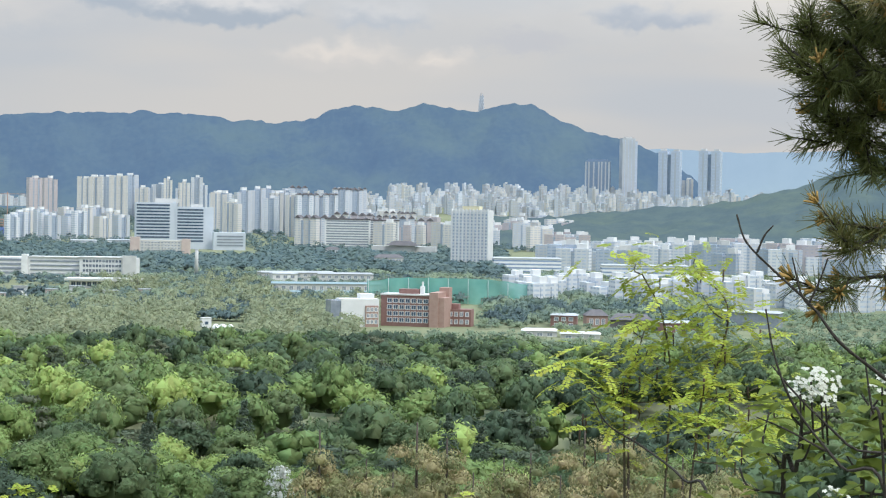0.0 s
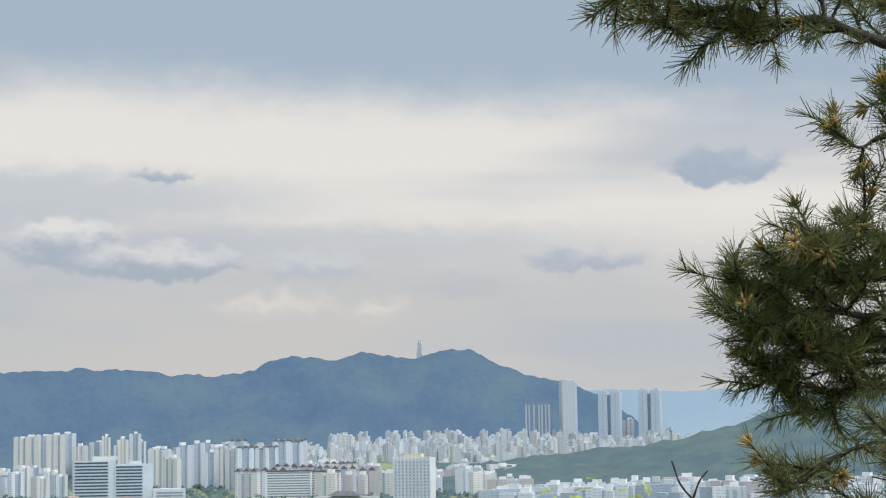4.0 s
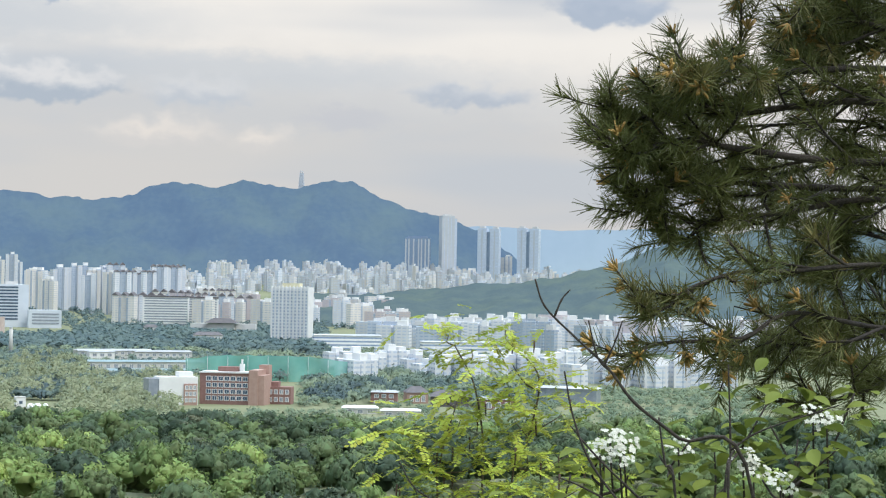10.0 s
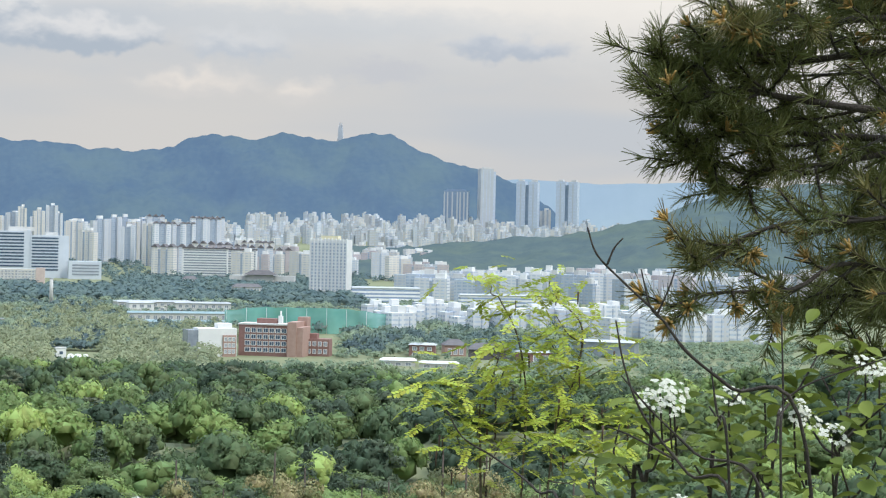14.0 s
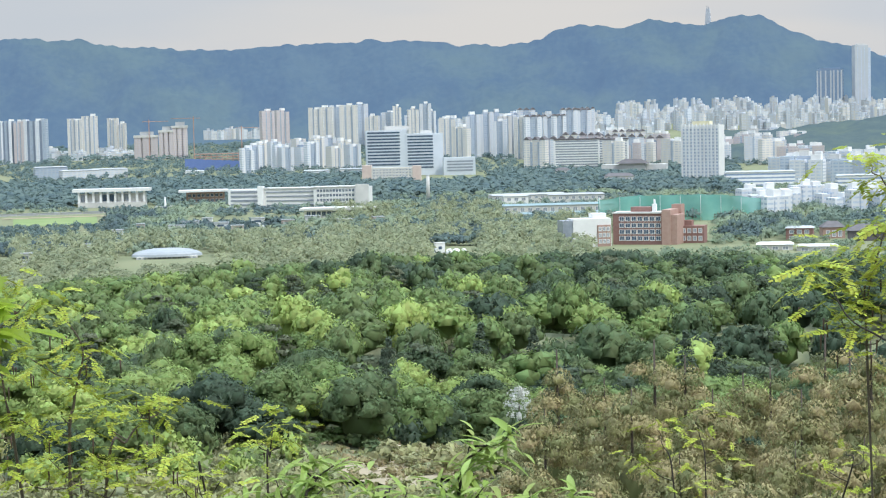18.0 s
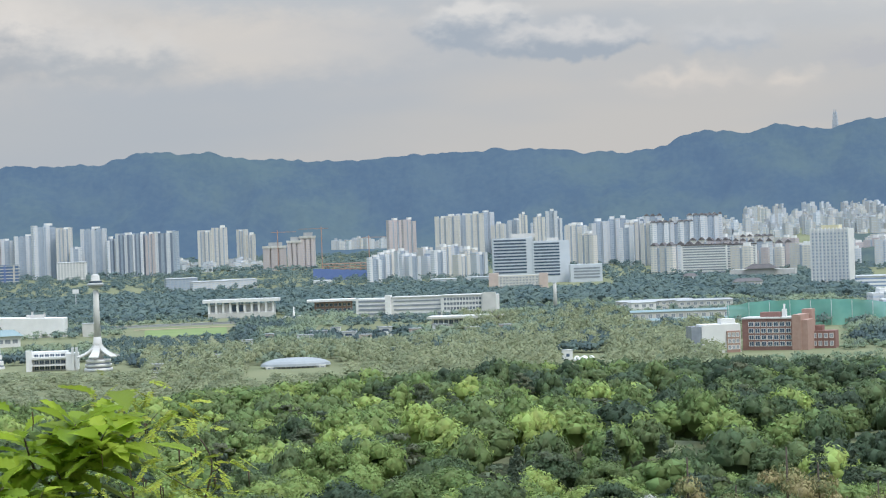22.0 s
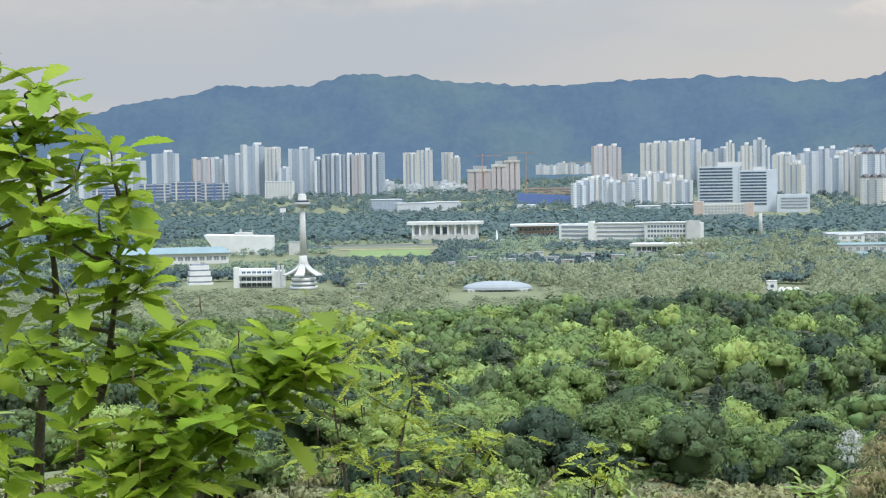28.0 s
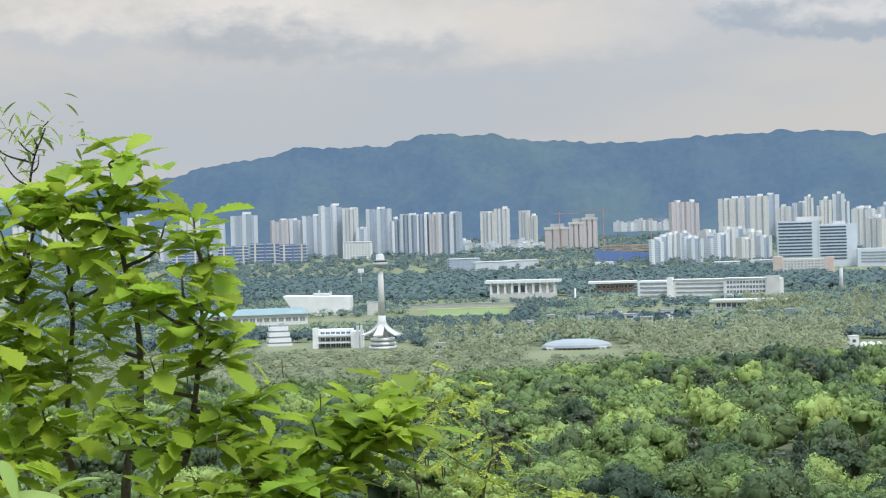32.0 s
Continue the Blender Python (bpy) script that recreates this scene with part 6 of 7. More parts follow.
            bend = Vector((0, 0, 0.12 * ln))
            bm = bmesh.new() if flowers else stem
            mid, end = p + way2 * ln * 0.55, p + way2 * ln + bend
            tube(bm, [p, mid, end], 0.0048, 0.003, 5)
            spotsl = [(end, (end - mid).normalized())]
            if rng.random() < 0.75:
                w3 = (way2 + Vector((rng.uniform(-1, 1), rng.uniform(-1, 1), rng.uniform(-0.5, 0.8))) * 0.8).normalized()
                e2 = mid + w3 * rng.uniform(0.06, 0.12)
                tube(bm, [mid, mid.lerp(e2, 0.5), e2], 0.0026, 0.0018, 5)
                spotsl.append((e2, w3))
            spotsl.append((mid, way2))
            if flowers:
                part("twig", bm, M["twig"], limb)
            for j, (pos, axis) in enumerate(spotsl):
                m = turned(pos, axis, rng.uniform(0, 6.28), rng.uniform(0.75, 1.1))
                if flowers and j < 2 and placed < 298 and (j == 0 or u > 0.45):
                    placed += 1
                    put("needle_tuft", rng.choice(tufts), ob, m)
                    if rng.random() < 1.2 * flowers:
                        put("flower_candle", rng.choice(candles), ob, turned(pos, axis, rng.uniform(0, 6.28), rng.uniform(0.7, 1.1)))
                elif rng.random() < dense:
                    inner.append(m)
                    if flowers and j == 0 and rng.random() < 0.5 * flowers:
                        put("flower_candle", rng.choice(candles), ob, turned(pos, axis, rng.uniform(0, 6.28), rng.uniform(0.6, 0.95)))
        if not flowers:
            part("branch", stem, M["twig"], ob)
    # older needles inside the crown
    out = []
    for m in inner:
        src = rng.choice(tufts)
        co = np.empty(len(src.vertices) * 3, np.float32)
        src.vertices.foreach_get("co", co)
        mm = np.array(m)
        out.append((co.reshape(-1, 3) @ mm[:3, :3].T + mm[:3, 3]).reshape(-1, 4, 3))
    me = facets_mesh("inner_needles", np.concatenate(out), M["needle"])
    tagged(put("inner_needles", me, ob, Matrix.Identity(4)), kind="stuff")


pine()


def blade(name, long, wide, material, lobes=0, cup=0.12, droop=0.15, rows=7, widest=0.6):
    """A leaf that runs along y from its stalk, folded along the midrib; lobes: waves of its edge."""
    bm = bmesh.new()
    prev = None
    for i in range(rows + 1):
        t = i / rows
        w = wide * (max(0.0, math.sin(math.pi * t ** (math.log(0.5) / math.log(widest)))) ** 0.8) * 0.5
        if lobes and 0 < i < rows:
            w *= 1.0 + 0.17 * (1 if i % 2 else -1)
        y, z = long * t, -droop * long * t * t
        row = [bm.verts.new((-w, y, z + cup * w)), bm.verts.new((0, y, z - cup * w * 0.3)), bm.verts.new((w, y, z + cup * w))]
        if prev:
            for a in (0, 1):
                bm.faces.new((prev[a], prev[a + 1], row[a + 1], row[a])).smooth = True
        prev = row
    bmesh.ops.remove_doubles(bm, verts=bm.verts, dist=0.0004)
    me = bpy.data.meshes.new(name)
    bm.to_mesh(me)
    bm.free()
    me.materials.append(material)
    return me


def compound_leaf(rng, pairs, long, leaflet, wide, material):
    """Leaflets in pairs along a thin stalk that runs along y."""
    bm = bmesh.new()
    tube(bm, [Vector((0, 0, 0)), Vector((0, long * 0.5, -0.004)), Vector((0, long, -0.02))], 0.0012, 0.0007, 4)
    for i in range(pairs * 2 + 1):
        y = long * (0.2 + 0.8 * (i // 2) / pairs)
        a = (1 if i % 2 else -1) * radians(rng.uniform(50, 75)) if i < pairs * 2 else 0.0
        w = Vector((math.sin(a), math.cos(a), rng.uniform(-0.35, 0.1))).normalized()
        s = w.cross(Vector((0, 0, 1))).normalized()
        base = Vector((0, y, -0.02 * (y / long) ** 2))
        ln = leaflet * rng.uniform(0.8, 1.15)
        v = [bm.verts.new(base), bm.verts.new(base + w * ln * 0.35 + s * wide), bm.verts.new(base + w * ln * 0.8 + s * wide * 0.8), bm.verts.new(base + w * ln), bm.verts.new(base + w * ln * 0.8 - s * wide * 0.8), bm.verts.new(base + w * ln * 0.35 - s * wide)]
        bm.faces.new(v)
    me = bpy.data.meshes.new("compound_leaf")
    bm.to_mesh(me)
    bm.free()
    me.materials.append(material)
    return me


def plant(name, label, category, az, d, stems, tips, leaves, per_tip, spread, seed, leaf_name="leaf", whorl=True, extras=(), r0=0.012, limit=290, tilt=(-0.25, 0.55), size=(0.8, 1.2), more=0, bark="twig", side=0):
    """A woody plant: main stems through given places, side twigs to the tips, leaves round each tip."""
    rng = random.Random(seed)
    ob = rooted(name, az, d, label, category)
    o = ob.location.copy()
    nodes, sides = [], []
    for way in stems:
        line = along([Vector((0, 0, -0.1))] + [sp(*q) - o for q in way], 8)
        bm = bmesh.new()
        tube(bm, line, r0, 0.003, 7, rng)
        part("stem", bm, M[bark], ob)
        nodes += line[4:]
        low = (len(line) - 1) // len(way)
        for k in range(side):  # short shoots all along the stem
            q = line[int(low + (len(line) - low - 1) * (k + 0.5) / side)] + o
            away = Vector((rng.uniform(-1, 1), rng.uniform(-1, 1), 0)).normalized() * rng.uniform(0.1, 0.26)
            sides.append(q + away + Vector((0, 0, rng.uniform(0.03, 0.14))))
    done, extra = 0, []
    for p in [sp(*tip) - o for tip in tips] + [q - o for q in sides]:
        below = [q for q in nodes if q.z < p.z - 0.04] or nodes
        q = min(below, key=lambda v: (v - p).length + 0.6 * max(0.0, 0.15 - (p.z - v.z)))
        mid = q.lerp(p, 0.5) + Vector((rng.uniform(-0.03, 0.03), rng.uniform(-0.03, 0.03), -0.12 * (p - q).length))
        bm = bmesh.new()
        if (p - q).length > 0.03:
            tube(bm, along([q, mid, p], 5), max(0.0035, r0 * 0.4), 0.002, 5)
            part("twig", bm, M[bark], ob)
        axis = (p - mid).normalized() if (p - mid).length > 0.01 else Vector((0, 0, 1))
        axis = (axis + Vector((0, 0, 0.5))).normalized()
        a0 = rng.uniform(0, 6.28)
        for k in range(per_tip):
            done += 1
            ang = a0 + k * 2.4 + rng.uniform(-0.3, 0.3)
            rise = rng.uniform(*tilt) + (0.35 if k < 3 and whorl else 0)
            out = Vector((math.cos(ang) * math.cos(rise), math.sin(ang) * math.cos(rise), math.sin(rise)))
            if whorl:
                pos = p - axis * (spread * k / per_tip)
            else:
                pos = p + Vector((rng.gauss(0, spread), rng.gauss(0, spread), rng.gauss(0, spread * 0.6)))
            z = Vector((0, 0, 1))
            x = out.cross(z).normalized()
            m = Matrix((x, out, x.cross(out))).transposed().to_4x4()
            m = Matrix.Translation(pos) @ m @ Matrix.Rotation(rng.uniform(-0.5, 0.5), 4, "Y")
            s = rng.uniform(*size)
            if done > limit:
                extra.append((rng.choice(leaves), m @ Matrix.Diagonal((s, s, s, 1))))
            else:
                put(leaf_name, rng.choice(leaves), ob, m @ Matrix.Diagonal((s, s, s, 1)))
        for k in range(more):
            ang, rise = rng.uniform(0, 6.28), rng.uniform(tilt[0] - 0.2, tilt[1])
            out = Vector((math.cos(ang) * math.cos(rise), math.sin(ang) * math.cos(rise), math.sin(rise)))
            x = out.cross(Vector((0, 0, 1))).normalized()
            m = Matrix.Translation(q.lerp(p, rng.uniform(0.25, 1.0)) + Vector((rng.gauss(0, 0.04 if whorl else spread), rng.gauss(0, 0.04 if whorl else spread), rng.gauss(0, 0.04)))) @ Matrix((x, out, x.cross(out))).transposed().to_4x4()
            extra.append((rng.choice(leaves), m @ Matrix.Diagonal((0.9, 0.9, 0.9, 1))))
        for ename, meshes, chance, drop in extras:
            for _ in range(3):
                if rng.random() < chance:
                    pos = p + Vector((rng.gauss(0, spread * 0.6 + 0.02), rng.gauss(0, spread * 0.6 + 0.02), -drop * rng.uniform(0.2, 1.5)))
                    put(ename, rng.choice(meshes), ob, Matrix.Translation(pos) @ Matrix.Rotation(rng.uniform(0, 6.28), 4, "Z"))
    if extra:
        bm = bmesh.new()
        for me, m in extra:
            n0 = len(bm.verts)
            bm.from_mesh(me)
            bm.verts.ensure_lookup_table()
            for v in bm.verts[n0:]:
                v.co = m @ v.co
        tagged(part("inner_leaves", bm, M[extra[0][0].materials[0].name] if extra[0][0].materials[0].name in M else extra[0][0].materials[0], ob), kind="stuff")
    return ob


leaf_rng = random.Random(8)
oak_leaves = [blade("leaf", 0.15 * s, 0.074 * s, M["oak_leaf"], 1, 0.25 * k, 0.06 + 0.1 * k, 13, 0.64) for s, k in ((1, 1), (0.85, 0.6), (1.1, 1.5), (0.95, 2.0))]


def hanging(name, long, wide, material):
    bm = bmesh.new()
    tube(bm, [Vector((0, 0, 0)), Vector((0.002, 0, -long * 0.5)), Vector((0, 0.003, -long))], wide, wide * 0.5, 5)
    me = bpy.data.meshes.new(name)
    bm.to_mesh(me)
    bm.free()
    me.materials.append(material)
    return me


catkins = [hanging("catkin", 0.05, 0.0022, M["catkin"]), hanging("catkin", 0.035, 0.0022, M["catkin"])]
pods = [hanging("pod", 0.075, 0.0055, M["pod"]), hanging("pod", 0.055, 0.005, M["pod"])]
plant("oak_sapling", "young oak with whorls of fresh green lobed leaves", "tree", -21.0, 5.4,
      [[(-21.1, -9.5, 5.4), (-20.6, -5.7, 5.35), (-20.5, -2.9, 5.3), (-21.0, 0.2, 5.25), (-20.8, 2.5, 5.2)], [(-20.0, -9.5, 5.3), (-19.2, -6.5, 5.2), (-18.7, -3.2, 5.1), (-18.6, -0.8, 5.1)]],
      [(-20.8, 2.4, 5.2), (-21.7, 1.6, 5.15), (-20.2, 1.6, 5.2), (-18.8, 0.5, 5.1), (-18.4, -0.5, 5.1), (-19.6, 0.4, 5.2), (-21.4, 0.5, 5.1), (-19.2, -1.2, 5.0), (-20.3, -1.4, 5.1), (-17.7, -3.2, 5.0), (-18.7, -2.7, 5.0),
       (-21.7, -2.6, 5.2), (-20.2, -3.6, 5.0), (-18.1, -5.1, 5.0), (-16.7, -4.5, 5.1), (-19.7, -5.6, 5.0), (-21.3, -5.0, 5.0)],
      oak_leaves, 16, 0.10, 31, more=5, tilt=(-0.4, 0.6), size=(0.46, 0.78), r0=0.017, bark="oak_bark", side=2, extras=[("catkin", catkins, 0.3, 0.05)])
plant("oak_sapling", "young oak reaching sideways with dense fresh leaves", "tree", -18.0, 5.2,
      [[(-17.4, -10.5, 5.2), (-16.4, -9.4, 5.2), (-15.2, -7.9, 5.2), (-14.2, -6.3, 5.2), (-13.4, -5.3, 5.2)], [(-18.4, -10.5, 5.1), (-18.0, -8.6, 5.0), (-17.0, -7.0, 5.0)]],
      [(-12.9, -5.2, 5.2), (-14.0, -5.3, 5.15), (-13.4, -6.1, 5.1), (-14.6, -6.6, 5.1), (-15.5, -5.5, 5.1), (-15.0, -7.2, 5.0), (-16.7, -6.2, 5.0), (-16.0, -7.4, 5.1), (-17.6, -6.9, 5.0), (-18.5, -7.6, 5.0), (-16.9, -8.7, 4.9),
       (-19.2, -8.8, 4.9), (-17.9, -9.4, 4.9), (-15.9, -8.6, 5.1), (-20.2, -7.5, 5.0), (-14.4, -5.9, 5.2), (-19.9, -9.6, 4.9), (-13.2, -5.6, 5.0)],
      oak_leaves, 16, 0.10, 32, more=5, tilt=(-0.4, 0.6), size=(0.46, 0.78), r0=0.014, bark="oak_bark", side=2, extras=[("catkin", catkins, 0.2, 0.05)])
plant("oak_sapling", "young oak at the edge with fresh green leaves", "tree", -24.2, 5.5,
      [[(-24.4, -9.5, 5.5), (-24.0, -5.0, 5.4), (-23.8, -1.5, 5.3), (-23.2, 1.2, 5.3)], [(-22.6, -9.5, 5.5), (-22.7, -6.0, 5.4), (-22.4, -2.2, 5.4), (-22.6, 0.0, 5.4)]],
      [(-23.2, 1.6, 5.3), (-24.3, 1.3, 5.3), (-22.6, 1.5, 5.4), (-22.4, 0.1, 5.4), (-23.7, -0.3, 5.2), (-24.6, -1.2, 5.3), (-22.6, -1.6, 5.3), (-23.6, -2.6, 5.2), (-22.6, -3.6, 5.3), (-24.5, -3.8, 5.2), (-23.4, -4.7, 5.2),
       (-22.4, -5.7, 5.2), (-24.2, -6.2, 5.2), (-22.9, -7.2, 5.1), (-25.4, 0.4, 5.3), (-25.4, -2.6, 5.3), (-21.9, -8.4, 5.0), (-23.4, -8.8, 5.0)],
      oak_leaves, 16, 0.10, 33, more=5, tilt=(-0.4, 0.6), size=(0.46, 0.78), r0=0.016, bark="oak_bark", side=3, extras=[("catkin", catkins, 0.3, 0.05)])

locust_leaves = [compound_leaf(leaf_rng, p, ln, 0.026, 0.0068, M["locust_leaf"]) for p, ln in ((8, 0.13), (7, 0.11), (9, 0.15))]
plant("locust_tree", "young locust with feathery yellow-green leaves and dark pods", "tree", -10.6, 11.0,
      [[(-12.0, -10.5, 10.8), (-12.4, -7.5, 10.6), (-12.6, -4.8, 10.5)], [(-10.6, -10.5, 10.6), (-10.4, -8.0, 10.5), (-10.1, -6.5, 10.4), (-10.7, -5.4, 10.4)], [(-9.6, -10.8, 10.2), (-8.9, -9.2, 10.2), (-8.1, -8.3, 10.2)]],
      [(-12.6, -4.5, 10.5), (-11.6, -5.0, 10.5), (-10.7, -5.2, 10.4), (-12.2, -6.0, 10.5), (-11.6, -6.7, 10.3), (-9.8, -6.5, 10.4), (-10.5, -7.2, 10.4), (-12.8, -7.0, 10.5), (-8.6, -8.0, 10.2), (-7.9, -8.3, 10.2), (-9.6, -8.3, 10.3),
       (-10.8, -8.4, 10.4), (-12.0, -8.4, 10.4), (-13.0, -8.6, 10.5), (-8.6, -9.5, 10.0), (-7.7, -9.7, 10.0), (-10.0, -9.6, 10.1), (-11.2, -9.6, 10.2), (-12.3, -9.8, 10.3), (-9.2, -10.4, 9.9), (-10.6, -10.6, 10.0)],
      locust_leaves, 11, 0.085, 41, "compound_leaf", False, [("pod", pods, 0.85, 0.16)], 0.012, tilt=(-0.5, 0.35), more=6, bark="oak_bark")
plant("locust_tree", "slim locust sapling with tufts of yellow-green leaves", "tree", -4.7, 12.0,
      [[(-4.8, -11.0, 12.0), (-4.7, -9.8, 12.0), (-4.6, -9.0, 12.0)], [(-6.6, -11.2, 11.0), (-6.8, -10.4, 11.0)]],
      [(-4.6, -8.8, 12.0), (-5.1, -9.3, 12.0), (-6.9, -10.2, 11.0), (-6.2, -10.5, 11.0), (-7.4, -10.6, 11.0), (-4.3, -9.4, 12.0)],
      locust_leaves, 13, 0.09, 42, "compound_leaf", False, [("pod", pods, 0.6, 0.14)], 0.010, tilt=(-0.5, 0.35))
plant("locust_tree", "young locust beside the pine with yellow-green leaves", "tree", 13.6, 8.8,
      [[(14.2, -8.0, 8.8), (14.3, -5.2, 8.7), (14.0, -3.2, 8.6), (13.4, -2.0, 8.6)], [(13.0, -8.0, 8.7), (13.0, -5.6, 8.6), (13.5, -3.6, 8.6)], [(15.0, -7.4, 8.7), (15.6, -4.8, 8.6), (15.9, -2.9, 8.6), (15.0, -1.9, 8.6)]],
      [(13.2, -1.7, 8.6), (14.9, -1.5, 8.6), (13.9, -2.1, 8.6), (15.1, -2.5, 8.5), (16.1, -2.8, 8.6), (13.4, -3.4, 8.6), (14.9, -3.2, 8.5), (12.2, -4.3, 8.6), (13.6, -4.2, 8.5), (15.2, -4.2, 8.5), (16.6, -4.0, 8.5), (11.6, -5.0, 8.6),
       (12.8, -5.2, 8.5), (14.2, -5.2, 8.5), (15.6, -5.2, 8.4), (16.8, -5.2, 8.4), (12.2, -6.0, 8.5), (13.6, -6.2, 8.4), (15.0, -6.4, 8.3), (16.2, -6.6, 8.3), (17.4, -6.0, 8.3)],
      locust_leaves, 12, 0.085, 43, "compound_leaf", False, [("pod", pods, 0.5, 0.12)], 0.0065, tilt=(-0.5, 0.35), more=9, bark="oak_bark")
plant("locust_tree", "thin locust shoots with small yellow leaves", "tree", 7.8, 15.0,
      [[(7.4, -11.5, 15), (7.0, -9.6, 15)], [(8.3, -11.5, 15), (8.1, -9.2, 15)], [(12.2, -11.5, 14), (12.4, -9.9, 14)]],
      [(6.9, -9.3, 15), (8.1, -8.9, 15), (7.4, -10.0, 15), (8.8, -10.0, 15), (6.4, -10.2, 15), (8.2, -10.8, 14.5), (11.6, -10.3, 14), (12.9, -9.9, 14), (12.2, -11.0, 14)],
      locust_leaves, 11, 0.10, 44, "compound_leaf", False, (), 0.010, tilt=(-0.5, 0.35))

shrub_leaves = [blade("leaf", 0.046 * s, 0.028 * s, M["shrub_leaf"], 0, 0.3, 0.2, 6, 0.5) for s in (1.0, 0.8, 1.2)]


def flower_head(rs, n=26):
    bm = bmesh.new()
    for _ in range(n):
        a, r = rs.uniform(0, 6.28), 0.05 * math.sqrt(rs.uniform())
        c = Vector((r * math.cos(a), r * math.sin(a), 0.018 * (1 - (r / 0.05) ** 2) + rs.normal() * 0.004))
        up = Vector((c.x * 6, c.y * 6, 1)).normalized()
        x = up.cross(Vector((0.2, 1, 0))).normalized()
        y = up.cross(x)
        b = rs.uniform(0, 6.28)
        for k in range(5):
            t = b + k * 1.2566
            d0, d1 = x * math.cos(t) + y * math.sin(t), x * math.cos(t + 0.6) + y * math.sin(t + 0.6)
            d2 = x * math.cos(t - 0.6) + y * math.sin(t - 0.6)
            q = [bm.verts.new(c), bm.verts.new(c + d2 * 0.006 + up * 0.001), bm.verts.new(c + d0 * 0.0095), bm.verts.new(c + d1 * 0.006 + up * 0.001)]
            bm.faces.new(q)
    me = bpy.data.meshes.new("flower_head")
    bm.to_mesh(me)
    bm.free()
    me.materials.append(M["petal"])
    return me


heads = [flower_head(np.random.default_rng(k)) for k in (1, 2, 3)]
for seed, az, tips, blooms in (
        (51, 19.0, [(17.0, -5.8, 4.3), (17.8, -5.4, 4.2), (18.7, -5.8, 4.2), (19.6, -5.2, 4.2), (18.2, -6.6, 4.1), (17.2, -7.0, 4.2), (19.2, -6.9, 4.1), (20.2, -6.2, 4.1), (16.2, -7.4, 4.3), (20.0, -7.8, 4.0), (18.4, -8.0, 4.0), (16.9, -8.4, 4.1), (19.2, -8.8, 4.0), (20.6, -4.6, 4.3), (15.6, -8.8, 4.2), (20.9, -7.2, 4.0)],
         [(18.2, -4.75, 4.1), (17.9, -5.1, 4.1), (18.6, -4.8, 4.15), (18.5, -5.2, 4.1), (20.2, -4.9, 4.2), (18.9, -8.2, 3.9)]),
        (52, 22.6, [(21.2, -5.0, 4.3), (22.0, -4.6, 4.3), (22.8, -4.2, 4.3), (23.6, -4.6, 4.2), (24.4, -3.8, 4.2), (21.6, -6.0, 4.2), (22.6, -5.8, 4.2), (23.8, -5.6, 4.1), (24.8, -4.8, 4.1), (21.0, -6.8, 4.1), (22.2, -7.0, 4.1), (23.4, -6.8, 4.0), (24.6, -6.2, 4.0), (22.8, -3.4, 4.4), (25.2, -3.2, 4.3)],
         [(22.1, -5.2, 4.1), (22.4, -5.5, 4.1), (24.1, -3.9, 4.1), (24.5, -4.1, 4.1), (23.2, -5.9, 4.0)])):
    ob = plant("flowering_shrub", "leafy shrub with flat white flower heads", "shrub", az, 4.4,
               [[(az - 1.5, -9.5, 4.3), (az - 1.2, -7.4, 4.2), (az - 1.0, -5.4, 4.2)], [(az + 0.6, -9.5, 4.2), (az + 0.9, -6.0, 4.2)]],
               tips, shrub_leaves, 13, 0.06, seed, "leaf", False, (), 0.007, tilt=(-0.5, 0.5))
    o = ob.location
    for i, b in enumerate(blooms):
        pos = sp(*b) - o
        put("flower_head", heads[i % 3], ob, Matrix.Translation(pos) @ Matrix.Rotation(0.7, 4, "X") @ Matrix.Rotation(i * 1.9, 4, "Z") @ Matrix.Diagonal((0.66, 0.66, 0.8, 1)), "flat white flower head")
        bm = bmesh.new()
        tube(bm, [pos + Vector((0, 0.01, -0.005)), pos + Vector((0.01, 0.03, -0.06)), pos + Vector((0.02, 0.04, -0.14))], 0.002, 0.0026, 5)
        part("flower_stalk", bm, M["twig"], ob)

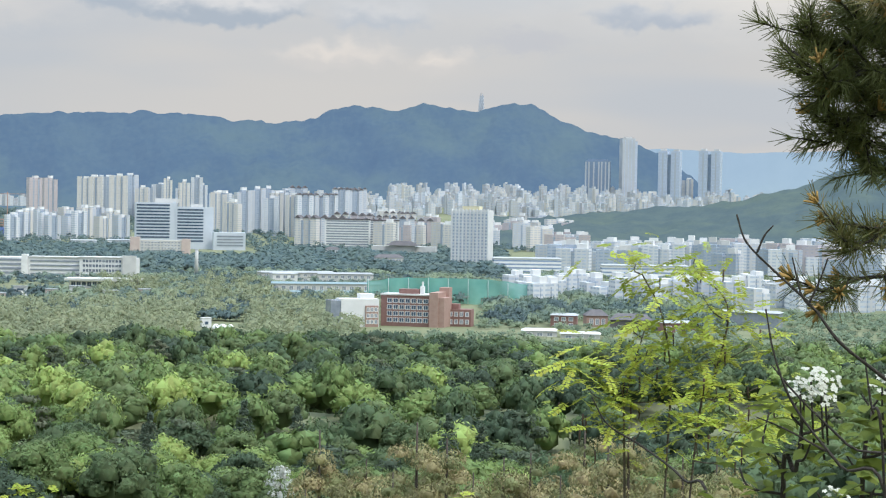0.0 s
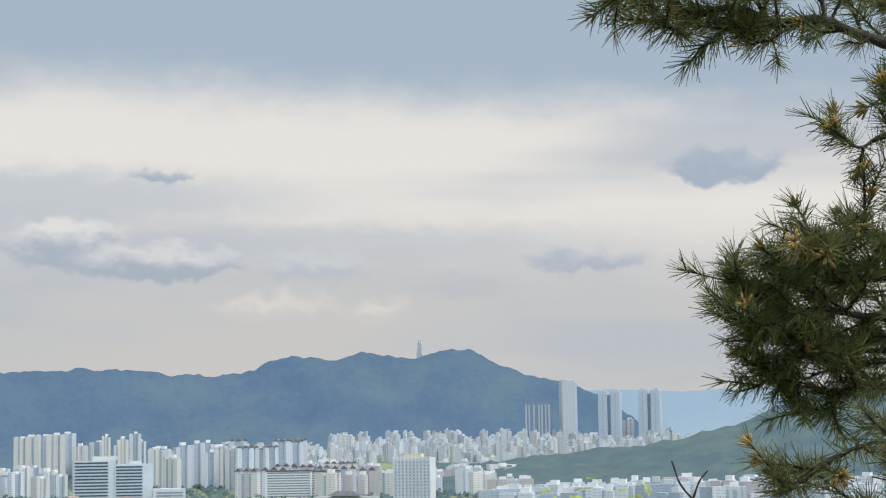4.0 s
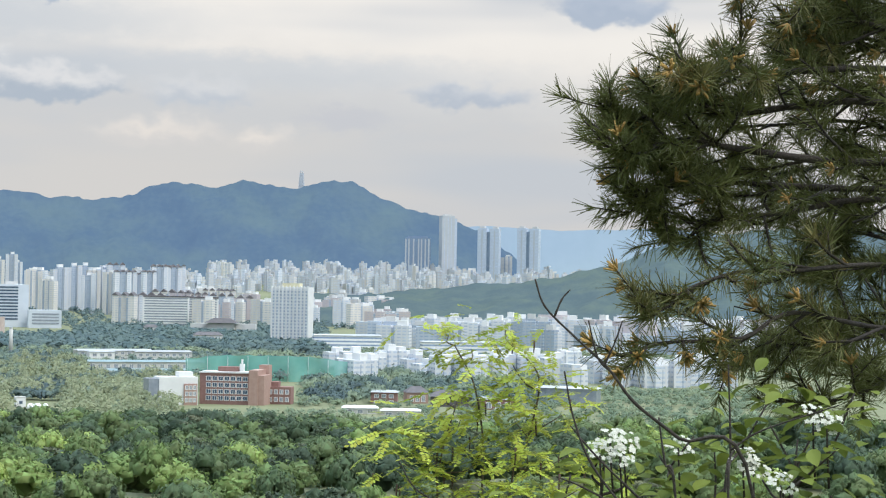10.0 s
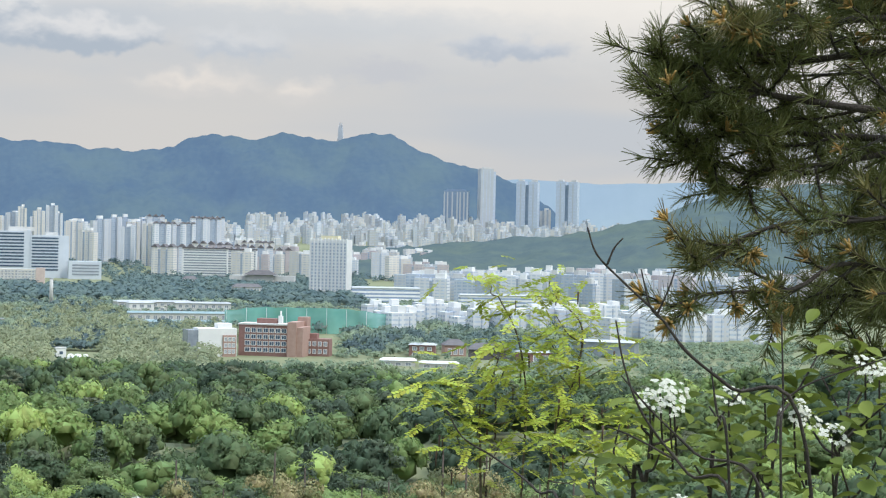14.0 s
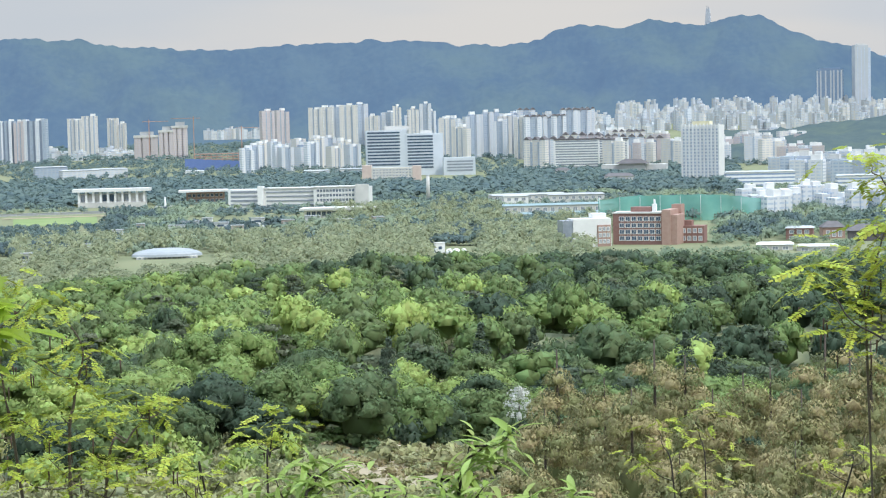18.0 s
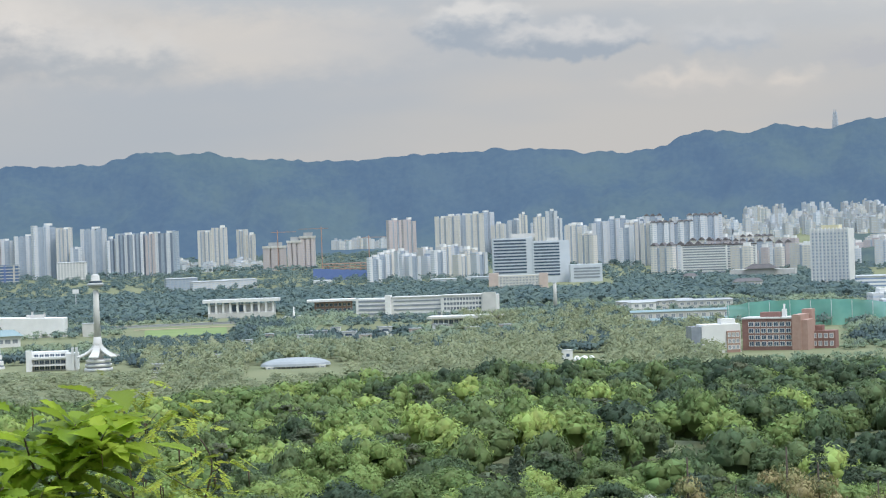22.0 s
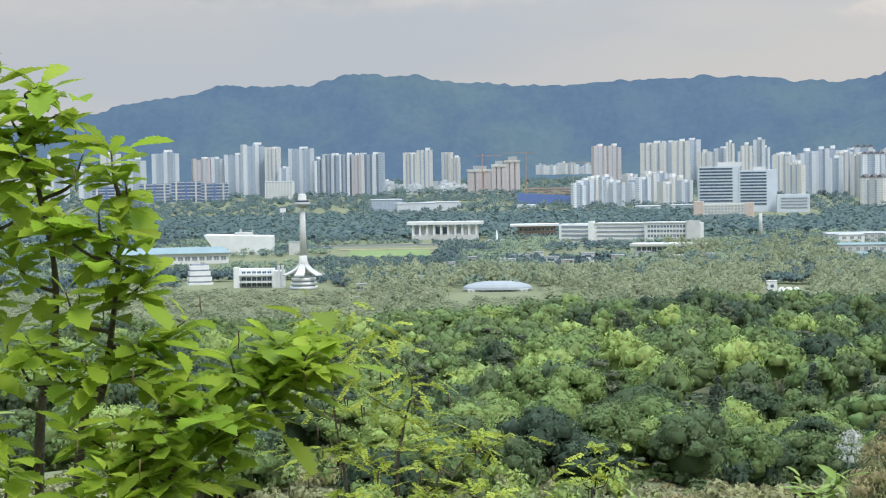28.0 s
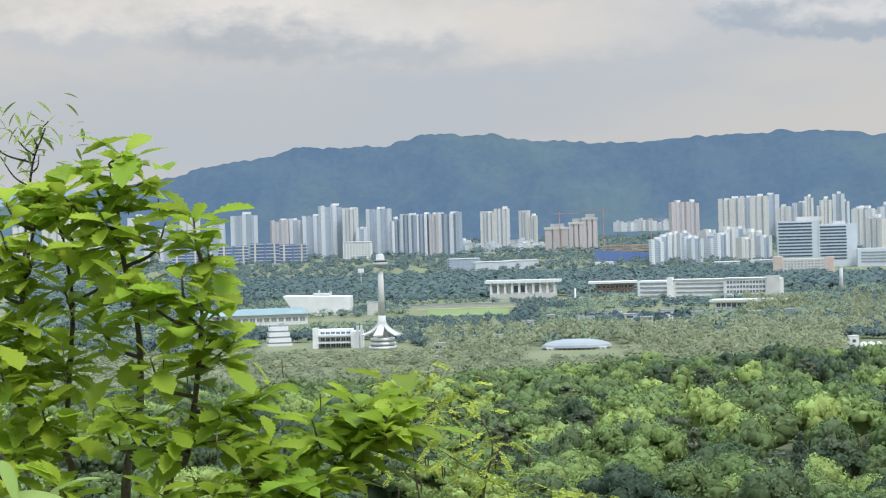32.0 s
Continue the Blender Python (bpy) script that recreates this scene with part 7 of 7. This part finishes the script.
# bare dark twigs before the shrubs
for root_az, ways in (
        (22.5, [[(22.4, -6.4, 3.6), (20.2, -4.7, 3.55), (18.9, -3.7, 3.5), (18.1, -2.7, 3.5), (17.0, -1.7, 3.5), (16.2, -0.9, 3.5), (15.9, -0.1, 3.5)], [(16.5, -1.2, 3.5), (16.7, -0.7, 3.5), (16.95, -0.4, 3.5)], [(18.3, -2.9, 3.5), (17.8, -2.4, 3.5), (17.5, -1.3, 3.5)], [(18.0, -2.6, 3.5), (18.3, -1.9, 3.5), (18.5, -1.3, 3.5)]]),
        (21.7, [[(21.7, -7.5, 3.7), (21.7, -5.0, 3.7), (21.6, -2.5, 3.7)], [(21.7, -5.0, 3.7), (22.6, -4.4, 3.7), (24.8, -3.6, 3.7)]]),
        (20.0, [[(20.2, -7.4, 3.6), (19.8, -5.4, 3.6), (19.6, -4.1, 3.6)]]),
        (19.4, [[(20.4, -8.8, 3.7), (19.0, -7.2, 3.7), (17.7, -5.6, 3.7), (17.1, -4.2, 3.7), (16.8, -2.8, 3.7)], [(18.6, -6.8, 3.7), (17.4, -6.2, 3.7), (16.6, -5.9, 3.7)]]),
        (20.5, [[(21.4, -8.6, 3.8), (19.2, -6.6, 3.8), (17.8, -5.3, 3.8), (17.0, -4.4, 3.8)]]),
        (14.6, [[(15.4, -9.2, 4.2), (14.6, -7.8, 4.3), (13.4, -6.9, 4.4), (12.4, -6.3, 4.4), (11.9, -5.5, 4.4)]])):
    ob = rooted("bare_twig", root_az, 3.9, "thin leafless dark twig with side shoots", "twig")
    o = ob.location.copy()
    for i, way in enumerate(ways):
        pts = [sp(*q) - o for q in way]
        if i == 0:
            pts = [Vector((0, 0, -0.05)), pts[0].lerp(Vector((0, 0, 0)), 0.5) + Vector((0.05, 0, 0))] + pts
        bm = bmesh.new()
        tube(bm, along(pts, 7), 0.0042 if i == 0 else 0.0024, 0.0015 if i == 0 else 0.0012, 6, random.Random(i))
        part("stem" if i == 0 else "side_shoot", bm, M["twig"], ob)

# long-leaved saplings low in front
long_leaves = [blade("leaf", 0.10 * s, 0.022 * s, M["pale_long_leaf"], 0, 0.3, 0.35, 7, 0.45) for s in (1.0, 0.8, 1.2)]
plant("chestnut_sapling", "sapling with long narrow pale green leaves", "shrub", -1.0, 7.0,
      [[(-3.6, -13, 7.0), (-3.4, -10.6, 7.0)], [(0.6, -13, 7.0), (1.2, -9.8, 7.0)], [(-1.4, -13, 6.9), (-1.2, -10.9, 6.9)]],
      [(-4.6, -10.6, 7), (-3.7, -10.1, 7), (-2.8, -10.2, 7), (-3.2, -10.9, 6.9), (-1.9, -11.0, 6.9), (-0.7, -11.1, 6.9), (0.3, -10.9, 6.9), (1.0, -10.4, 7), (1.8, -9.7, 7), (2.5, -9.4, 7), (-5.6, -11.1, 7), (1.6, -11.0, 6.8), (3.0, -11.3, 6.8), (4.4, -11.2, 6.8)],
      long_leaves, 20, 0.16, 61, tilt=(-0.5, 0.8), more=12)
plant("chestnut_sapling", "sapling with large drooping pale leaves", "shrub", -24.0, 3.6,
      [[(-24.2, -12, 3.6), (-24.2, -8.5, 3.6), (-24.6, -6.2, 3.6)]],
      [(-24.6, -6.2, 3.6), (-23.4, -7.6, 3.6), (-24.4, -8.6, 3.6), (-23.2, -9.2, 3.6), (-24.8, -9.8, 3.5), (-22.6, -10.2, 3.5)],
      long_leaves, 10, 0.10, 62, tilt=(-0.9, 0.3), size=(1.0, 1.5))
plant("willow_shoot", "slender shoot with narrow pale leaves", "shrub", -23.6, 8.0,
      [[(-23.6, -12, 8.0), (-23.9, -4, 8.0), (-23.5, 1.5, 8.0), (-23.0, 3.2, 8.0)]],
      [(-22.9, 3.4, 8.0), (-23.4, 3.0, 8.0), (-23.9, 3.0, 8.0), (-23.2, 2.4, 8.0), (-24.3, 2.4, 8.0), (-24.6, 3.2, 8.0)],
      [blade("leaf", 0.075, 0.015, M["pale_long_leaf"], 0, 0.3, 0.3, 5, 0.45)], 16, 0.10, 63, whorl=False, tilt=(-0.7, 0.4))

# bare earth of the hollow and a pale path
verts, faces = [], []
for i in range(41):
    u = i / 40
    a = -3.2 + 5.6 * u
    edge = 26 * math.sin(math.pi * u) ** 0.6
    for k in range(13):
        d = 150 + 3 * math.sin(a * 2.1) + edge * (k / 6 - 1) * (0.8 + 0.25 * noise.noise((a * 1.3, k * 0.2, 4)))
        p = at(a, d)
        verts.append((p.x, p.y, ground_z(p.x, p.y) + 0.16))
for i in range(40):
    for k in range(12):
        q = i * 13 + k
        faces.append((q, q + 13, q + 14, q + 1))
tagged(sheet("bare_hollow", verts, faces, M["earth"]), "bare brown earth and dry grass in the hollow", "earth", kind="structure")
lawn("footpath", -1.9, 2.6, 183, 186, 0.3, "plain_path", "pale sandy footpath", "path")

# scrub and dry grass on the open slope
rs = np.random.default_rng(77)
spots = [(x, y, rs.uniform(0.8, 1.9), rs.uniform(0.8, 2.2), rs.uniform()) for x, y, a, d in scatter(rs, -26, 20, 100, 172, 3.2) if patch(x, y, 14, 3) > 0.25 and not (-3.0 < a < 2.4 and 112 < d < 186 and patch(x, y, 9, 8) < 0.6)]
woods("scrub", "low bushes on the open slope", spots, M["scrub_leaf"], 110, 0.17, 72, -0.1, 4, solid=0.5)
spots = [(x, y, rs.uniform(0.35, 0.8), rs.uniform(0.35, 0.9), rs.uniform()) for x, y, a, d in scatter(rs, -5, 4.5, 105, 188, 1.8) + scatter(rs, -20, -5, 105, 165, 2.4) if patch(x, y, 8, 21) > 0.3]
woods("dry_grass", "dry tussocks and weeds on the bare hollow", spots, M["dry_grass"], 20, 0.34, 73, -0.05, 2, solid=0.4)
